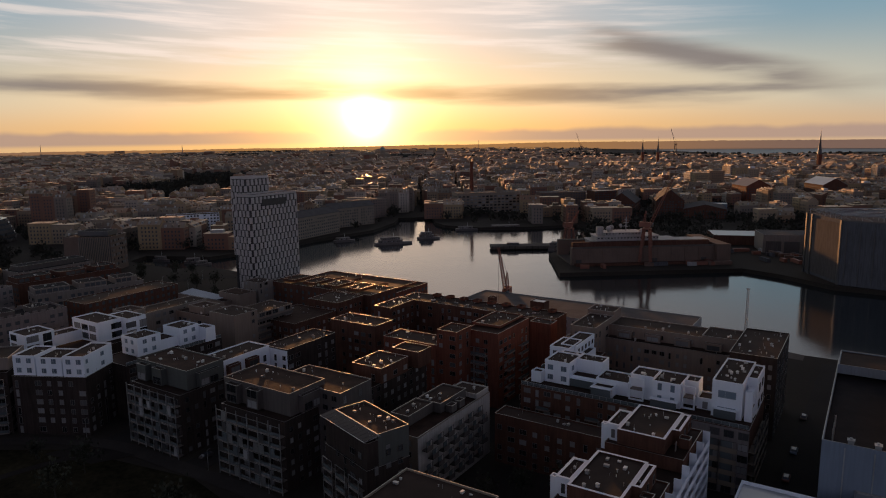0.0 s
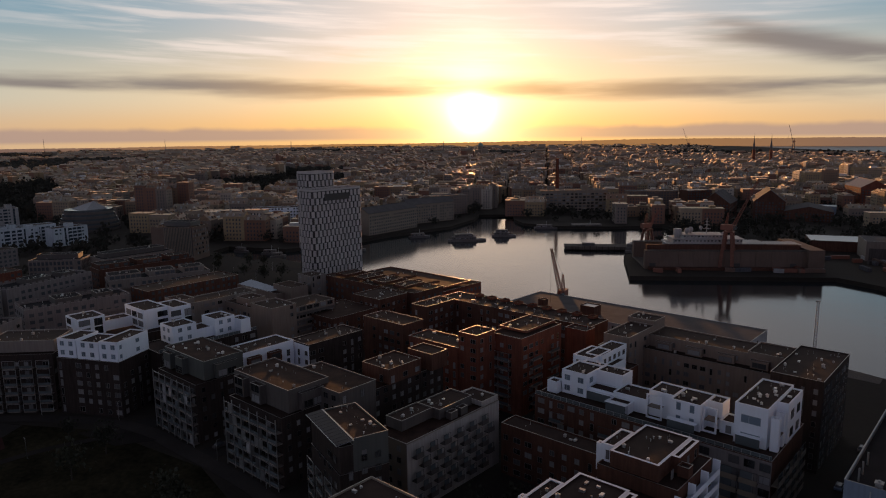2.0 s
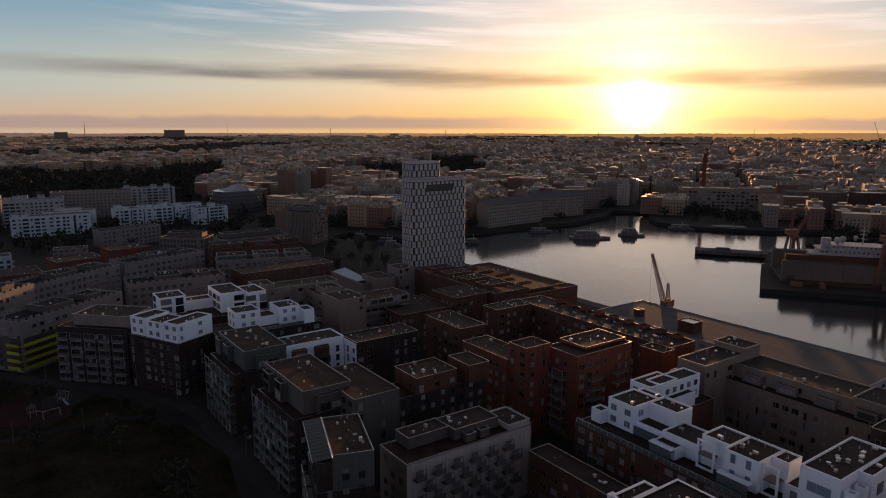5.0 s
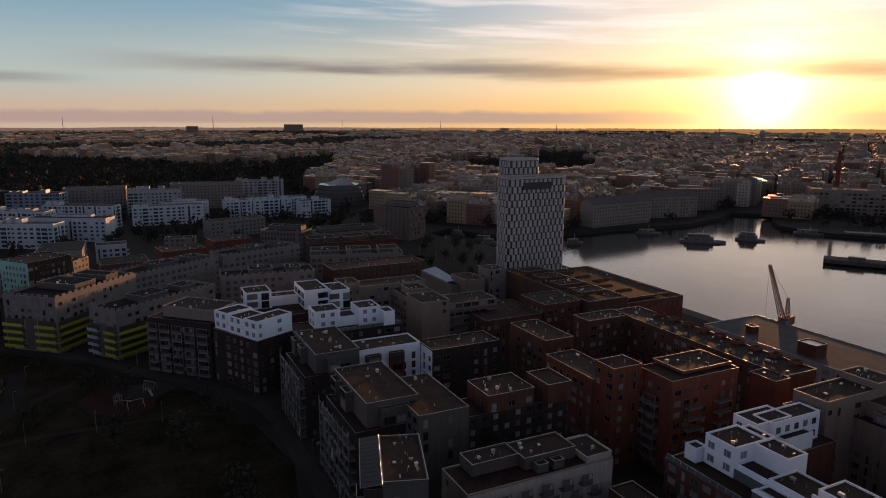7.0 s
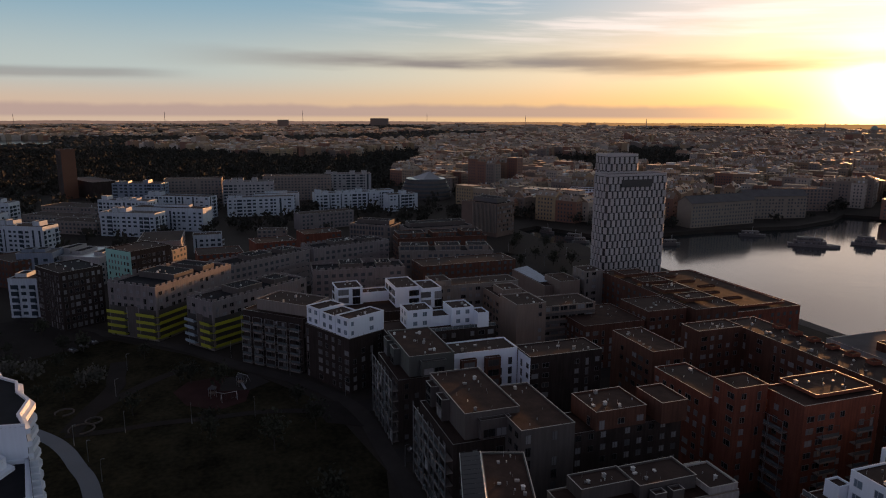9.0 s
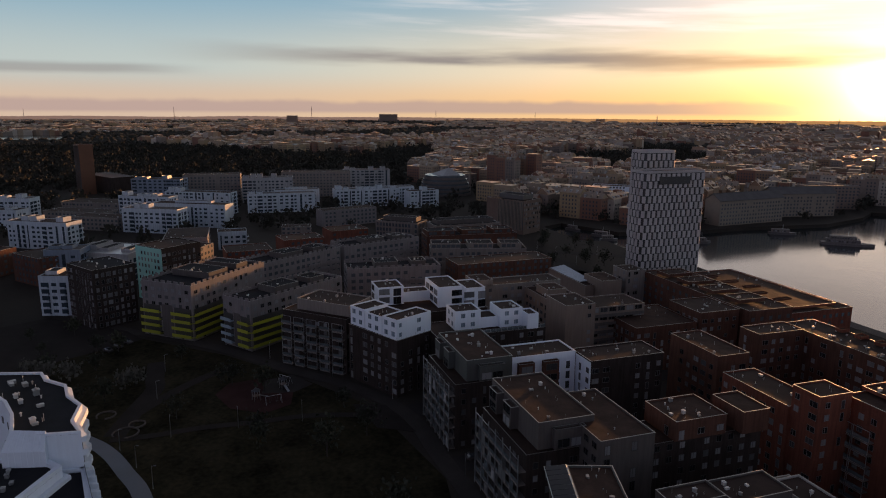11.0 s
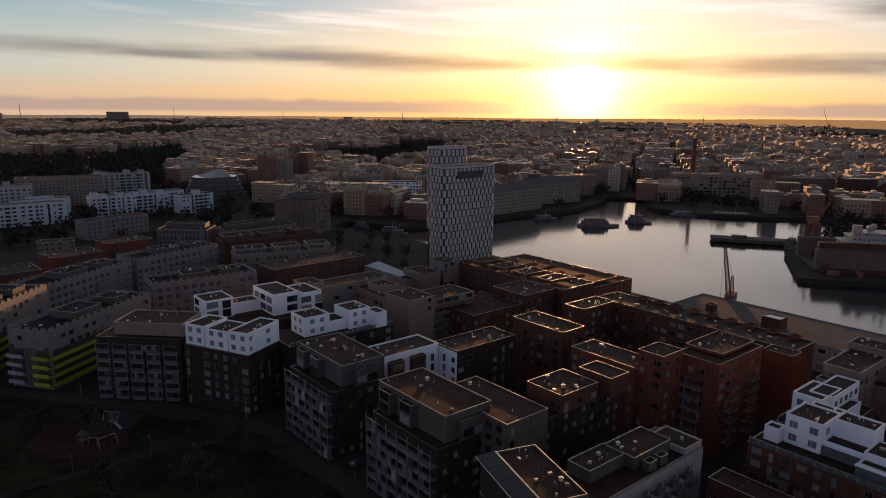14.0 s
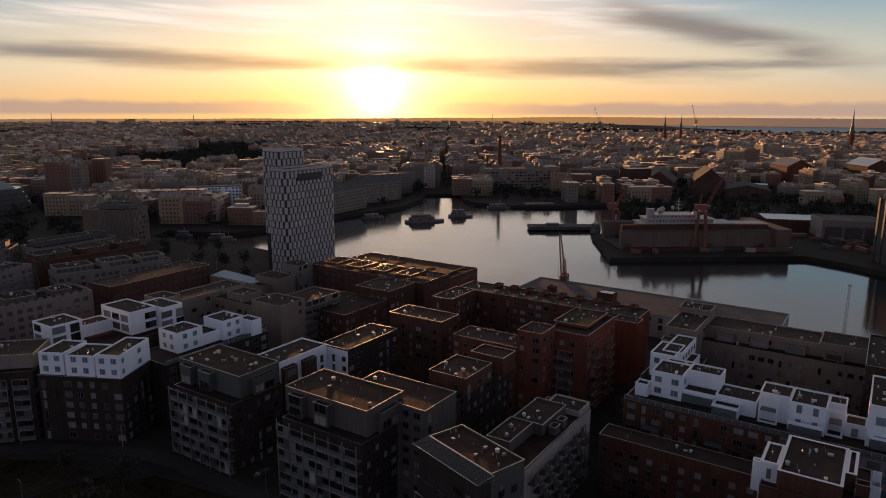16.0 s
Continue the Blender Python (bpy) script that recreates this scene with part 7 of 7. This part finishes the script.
rng = random.Random(3)
town, far_town = Soup(), Soup()
GRID = radians(33)
for i in range(-90, 90):
    for j in range(-90, 90):
        u, v = i * 58 + rng.uniform(-5, 5), j * 66 + rng.uniform(-5, 5)
        x, y = math.cos(GRID) * u - math.sin(GRID) * v, math.sin(GRID) * u + math.cos(GRID) * v
        r = math.hypot(x, y)
        if r > 4600 or r < 380:
            continue
        bear = math.degrees(math.atan2(-x, y))
        if not -6 < bear < 112:
            continue
        near_side = not inside(x, y, FAR)
        if -245 < x < 260 and 400 < y < 745:
            continue
        if near_side and not (x < -430 and y < 290):
            continue
        if near_side and -1000 < x:
            continue
        if near_side and -760 < x and not free(x, y, 46):
            continue
        if not near_side and r < 1100 and not free(x, y, 48):
            continue
        wood = noise.noise((x / 700, y / 700, 3.0))
        if bear > 70 and 850 < r < 2500 and wood > -0.25:
            continue
        if bear < 20 and r > 3150:
            continue
        if wood > 0.28 and r > 900:
            continue
        if r > 2600 and rng.random() < 0.45:
            continue
        if x < -430 and y < -120 and r < 1500 and rng.random() < 0.5:
            continue
        h = rng.choice((15, 17, 19, 20, 22, 23, 25)) * (0.9 if r < 2500 else 0.75)
        if rng.random() < 0.03:
            h *= 1.5
        if bear < 24 and r > 1900:
            h *= 0.5
        rise = rng.choice((0, 3, 4, 5, 5.5)) if bear < 70 else rng.choice((0, 0, 0, 4))
        soup = town if r < 1500 else far_town
        # the sides of a closed block, with gaps
        for k in range(4):
            if rng.random() < 0.18:
                continue
            off, span = ((0, -22), 46) if k == 0 else ((0, 22), 46) if k == 2 else ((18, 0), 30) if k == 1 else ((-18, 0), 30)
            w, d = (span * rng.uniform(0.8, 1.0), 13) if k in (0, 2) else (12, span)
            hh = h + rng.choice((-3, 0, 0, 2))
            px = x + math.cos(GRID) * off[0] - math.sin(GRID) * off[1]
            py = y + math.sin(GRID) * off[0] + math.cos(GRID) * off[1]
            if near_side is False and r < 1300 and not inside(px, py, FAR):
                continue
            turn = GRID + (math.pi / 2 if d > w else 0)
            long_, deep = max(w, d), min(w, d)
            bits = 1 if r > 2600 else rng.choice((2, 2, 3))
            if long_ < 32:
                bits = min(bits, 2)
            for j in range(bits):
                u = (j + 0.5 - bits / 2) * long_ / bits
                qx, qy = px + math.cos(turn) * u, py + math.sin(turn) * u
                hj = hh + rng.choice((-3.2, -1.5, 0, 0, 1.5, 3)) * (bits > 1)
                rj = 0 if rng.random() < 0.3 else rise
                lj = long_ / bits - 0.02
                soup.house(qx, qy, turn, lj, deep + rng.uniform(-1.2, 1.0), hj, rj)
                if r < 1500:
                    soup.panes(qx, qy, turn, lj, deep + 0.9, hj, 3.0, 3.3)
                if r < 2600:
                    ridge_z = hj + rj
                    for _ in range(rng.randrange(2, 5)):
                        v = rng.uniform(-0.4, 0.4) * lj
                        o = rng.uniform(-1.6, 1.6)
                        soup.bit(qx + math.cos(turn) * v - math.sin(turn) * o, qy + math.sin(turn) * v + math.cos(turn) * o, turn,
                                 rng.uniform(0.8, 1.6), rng.uniform(0.7, 1.2), hj, ridge_z + rng.uniform(0.5, 1.6), rng.choice((0, 0, 3)))
                    if not rj and rng.random() < 0.6:
                        soup.bit(qx, qy, turn, lj * rng.uniform(0.25, 0.6), deep * 0.45, hj, hj + rng.uniform(1.8, 3.4), rng.choice((0, 1, 3)))
                    if rj and r < 1500:
                        for v in (-0.3, 0.0, 0.3):
                            for o in (-1, 1):
                                soup.bit(qx + math.cos(turn) * v * lj - math.sin(turn) * o * deep * 0.36, qy + math.sin(turn) * v * lj + math.cos(turn) * o * deep * 0.36, turn, 1.5, 2.2, hj, hj + rj * 0.62, rng.choice((1, 1, 3)))
town.make("town_blocks", [T_WALL, T_ROOF, M["far_glass"], M["tin"]], "old town blocks with pitched roofs and rows of windows", "town")
far_town.make("far_town", [T_WALL, T_ROOF, M["far_glass"], M["tin"]], "distant town of pale blocks and dark roofs", "town")


def woods(name, spots, label, seed):
    """Clumped tree crowns of uneven outline, joined."""
    rng = random.Random(seed)
    bm = bmesh.new()
    bmesh.ops.create_icosphere(bm, subdivisions=1, radius=1.0)
    base_v = [v.co.copy() for v in bm.verts]
    base_f = [tuple(v.index for v in f.verts) for f in bm.faces]
    bm.free()
    soup = Soup()
    for x, y, s in spots:
        if x * x + y * y < 1700 ** 2:
            # loose sprays of leaves round a stem
            for _ in range(38):
                p = Vector((rng.gauss(0, 0.42), rng.gauss(0, 0.42), rng.gauss(0, 0.36))) * s
                e = Euler((rng.uniform(0, 6), rng.uniform(0, 6), rng.uniform(0, 6))).to_matrix()
                k = s * rng.uniform(0.14, 0.3)
                soup.add([(x + w.x, y + w.y, max(0.1, s * 0.9 + w.z)) for w in (p + e @ Vector(c) * k for c in ((-1, -0.6, 0), (1, -0.5, 0.2), (0.7, 0.8, -0.1), (-0.8, 0.7, 0.1)))], [(0, 1, 2, 3)], [0])
            continue
        q = Euler((rng.uniform(0, 6), rng.uniform(0, 6), rng.uniform(0, 6))).to_matrix()
        verts = []
        for p in base_v:
            d = q @ p * rng.uniform(0.55, 1.25)
            verts.append((x + d.x * s, y + d.y * s, s * 0.75 + d.z * s * 0.85))
        soup.add(verts, base_f, [0] * len(base_f))
    return soup.make(name, [WOOD], label, "trees")


WOOD = island_mat("woodland", ((0.018, 0.019, 0.012), (0.022, 0.02, 0.013), (0.015, 0.017, 0.011), (0.025, 0.022, 0.014)), 0.95)
spots = []
rng = random.Random(8)
while len(spots) < 17000:
    r = 430 + 4400 * rng.random() ** 0.8
    bear = radians(rng.uniform(-6, 112))
    x, y = -r * math.sin(bear), r * math.cos(bear)
    wood = noise.noise((x / 700, y / 700, 3.0))
    forest = (math.degrees(bear) > 70 and 850 < r < 2500 and wood > -0.25) or (wood > 0.28 and r > 900)
    if not forest and rng.random() > (0.5 if r < 1100 and x < -430 and y < 290 else 0.45 if r < 1150 and bear < 0.6 else 0.3 if r < 1000 else 0.2):
        continue
    if not inside(x, y, FAR) and not (x < -430 and y < 290):
        continue
    if math.degrees(bear) < 20 and r > 3500:
        continue
    if bear < 0.3 and 3200 < r and rng.random() < 0.5:
        continue
    if -2600 < x < -1950 and -760 < y < -330 + 0.3 * (x + 2200):
        continue
    if r < 1000 and not free(x, y, 30):
        continue
    spots.append((x, y, rng.uniform(4, 7.5) * (1 if forest else 0.8) * (1 + r / 5000)))
woods("woodland", spots, "dark spring woodland and street trees between the town blocks", 4)


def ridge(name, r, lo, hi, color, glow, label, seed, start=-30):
    """A wooded skyline round the far view, with haze painted as emission."""
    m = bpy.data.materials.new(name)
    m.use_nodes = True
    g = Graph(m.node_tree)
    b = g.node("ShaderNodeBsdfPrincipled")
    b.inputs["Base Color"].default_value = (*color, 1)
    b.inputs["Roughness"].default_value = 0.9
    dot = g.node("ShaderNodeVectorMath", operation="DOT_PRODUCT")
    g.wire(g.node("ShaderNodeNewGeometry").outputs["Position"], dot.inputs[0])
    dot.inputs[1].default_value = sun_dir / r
    # emitted haze colour turns orange towards the sun's bearing
    sun_haze = g.math("POWER", g.ramp(dot.outputs["Value"], 0.75, 1.0), 2.0)
    g.wire(g.mix(sun_haze, glow, (0.30, 0.155, 0.05)), b.inputs["Emission Color"])
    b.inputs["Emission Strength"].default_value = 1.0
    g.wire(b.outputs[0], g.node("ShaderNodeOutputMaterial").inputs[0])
    bm = bmesh.new()
    prev = None
    n = 900
    for k in range(n + 1):
        a = radians(start + (140 - start) * k / n)
        h = lo + (hi - lo) * (0.5 + 0.5 * noise.noise((k * 0.03, seed, 0)) + 0.25 * noise.noise((k * 0.6, seed, 2)))
        if r > 4800:
            h += 18 * min(1.0, max(0.0, (44 - math.degrees(a)) / 22))
        x, y = -math.sin(a), math.cos(a)
        row = [bm.verts.new((x * r, y * r, -3)), bm.verts.new((x * r, y * r, h)), bm.verts.new((x * (r + 60), y * (r + 60), h * 0.9)), bm.verts.new((x * (r + 60), y * (r + 60), -3))]
        if prev:
            for j in range(4):
                bm.faces.new((prev[j], row[j], row[(j + 1) % 4], prev[(j + 1) % 4]))
        prev = row
    bmesh.ops.recalc_face_normals(bm, faces=bm.faces[:])
    return tagged(part(name, bm, m, None), label, "backdrop", kind="structure")


ridge("backdrop", 4870, 26, 38, (0.06, 0.05, 0.045), (0.15, 0.10, 0.075), "wooded horizon with haze painted as emission", 1.0)
ridge("backdrop", 4500, 10, 24, (0.05, 0.045, 0.04), (0.075, 0.045, 0.03), "far wooded skyline with haze painted as faint emission", 5.0, 24)


# ---- landmarks of the skyline ----
def spire(x, y, base, h, w, label, material):
    top = new("church_spire")
    top.matrix_basis = pose(x, y, 0, 0, 0, 33)
    tagged(top, label, "church")
    bm = bmesh.new()
    box(bm, -w, w, -w, w, 0, base)
    part("tower", bm, M["red_brick"], top)
    bm = bmesh.new()
    rod(bm, (0, 0, base), (0, 0, base + (h - base) * 0.5), w * 1.25, 8, 0, w * 0.45)
    rod(bm, (0, 0, base + (h - base) * 0.5), (0, 0, h), w * 0.45, 8, 0, 0.1)
    part("spire", bm, material, top)
    bm = bmesh.new()
    rod(bm, (0, 0, h - 0.2), (0, 0, h + 4), 0.15, 5)
    part("finial", bm, M["steel"], top)


spire(-118, 1710, 45, 98, 3.8, "tall brick church tower with a needle spire", M["hull"])
spire(-585, 1972, 42, 82, 3.4, "twin church tower with a slim spire", M["hull"])
spire(-546, 1990, 42, 82, 3.4, "twin church tower with a slim spire", M["hull"])


def mast(r, bear, h, wide, label, kind="mast"):
    top = new(kind)
    x, y = -r * math.sin(radians(bear)), r * math.cos(radians(bear))
    top.matrix_basis = pose(x, y, 0)
    tagged(top, label, kind)
    # haze of distance is put into the pale colour of shaft and tip
    bm = bmesh.new()
    rod(bm, (0, 0, 0), (0, 0, h * 0.8), wide, 8, 0, wide * 0.7)
    part("shaft", bm, M["mauve"], top)
    bm = bmesh.new()
    rod(bm, (0, 0, h * 0.8), (0, 0, h), wide * 0.9, 8, 0, wide * 0.2)
    part("tip", bm, M["mauve"], top)
    return top


for r, bear, h, wide in ((4200, 81.5, 128, 3.5), (4300, 92, 118, 3), (4300, 71.4, 112, 2.5), (3900, 63.2, 100, 2.5), (3600, 53.6, 84, 4), (4300, 29.8, 92, 2.5), (3000, 41, 78, 4), (4300, 102, 100, 2.5)):
    mast(r, bear, h * 0.8, wide * 0.6, "distant slender tower on the skyline")
for r, bear, w, h in ((4200, 75.3, 110, 58), (3900, 83, 60, 50)):
    x, y = -r * math.sin(radians(bear)), r * math.cos(radians(bear))
    b = Building("tower_block", "distant slab block on the skyline", x, y, bear, category="building")
    b.vol(-w / 2, w / 2, -10, 10, 0, h, "beige", "felt")
top = new("domed_church")
top.matrix_basis = pose(-1560, 2010, 0)
tagged(top, "distant domed church over the roofs", "church")
bm = bmesh.new()
box(bm, -20, 20, -20, 20, 0, 36)
part("wall", bm, M["pale_brick"], top)
bm = bmesh.new()
rod(bm, (0, 0, 36), (0, 0, 50), 9, 16)
part("drum", bm, M["pale_brick"], top)
bm = bmesh.new()
bmesh.ops.create_uvsphere(bm, u_segments=16, v_segments=8, radius=9.4, matrix=Matrix.Translation((0, 0, 50)))
rod(bm, (0, 0, 58), (0, 0, 66), 1.2, 8, 0, 0.1)
part("dome", bm, M["copper"], top)
bm = bmesh.new()
prism(bm, [(-2560, -760), (-2120, -640), (-2040, -430), (-2200, -330), (-2480, -420)], 0.1, 0.6)
tagged(part("water", bm, M["water"], None), "far bay of bright still water", "water", kind="structure")
bm = bmesh.new()
prism(bm, [(-2300, 3100), (4900, 3100), (4900, 4930), (-2300, 4930)], -3.2, -2.7)
tagged(part("water", bm, M["bay"], None), "wide bay ruffled by the wind beyond the town", "water", kind="structure")
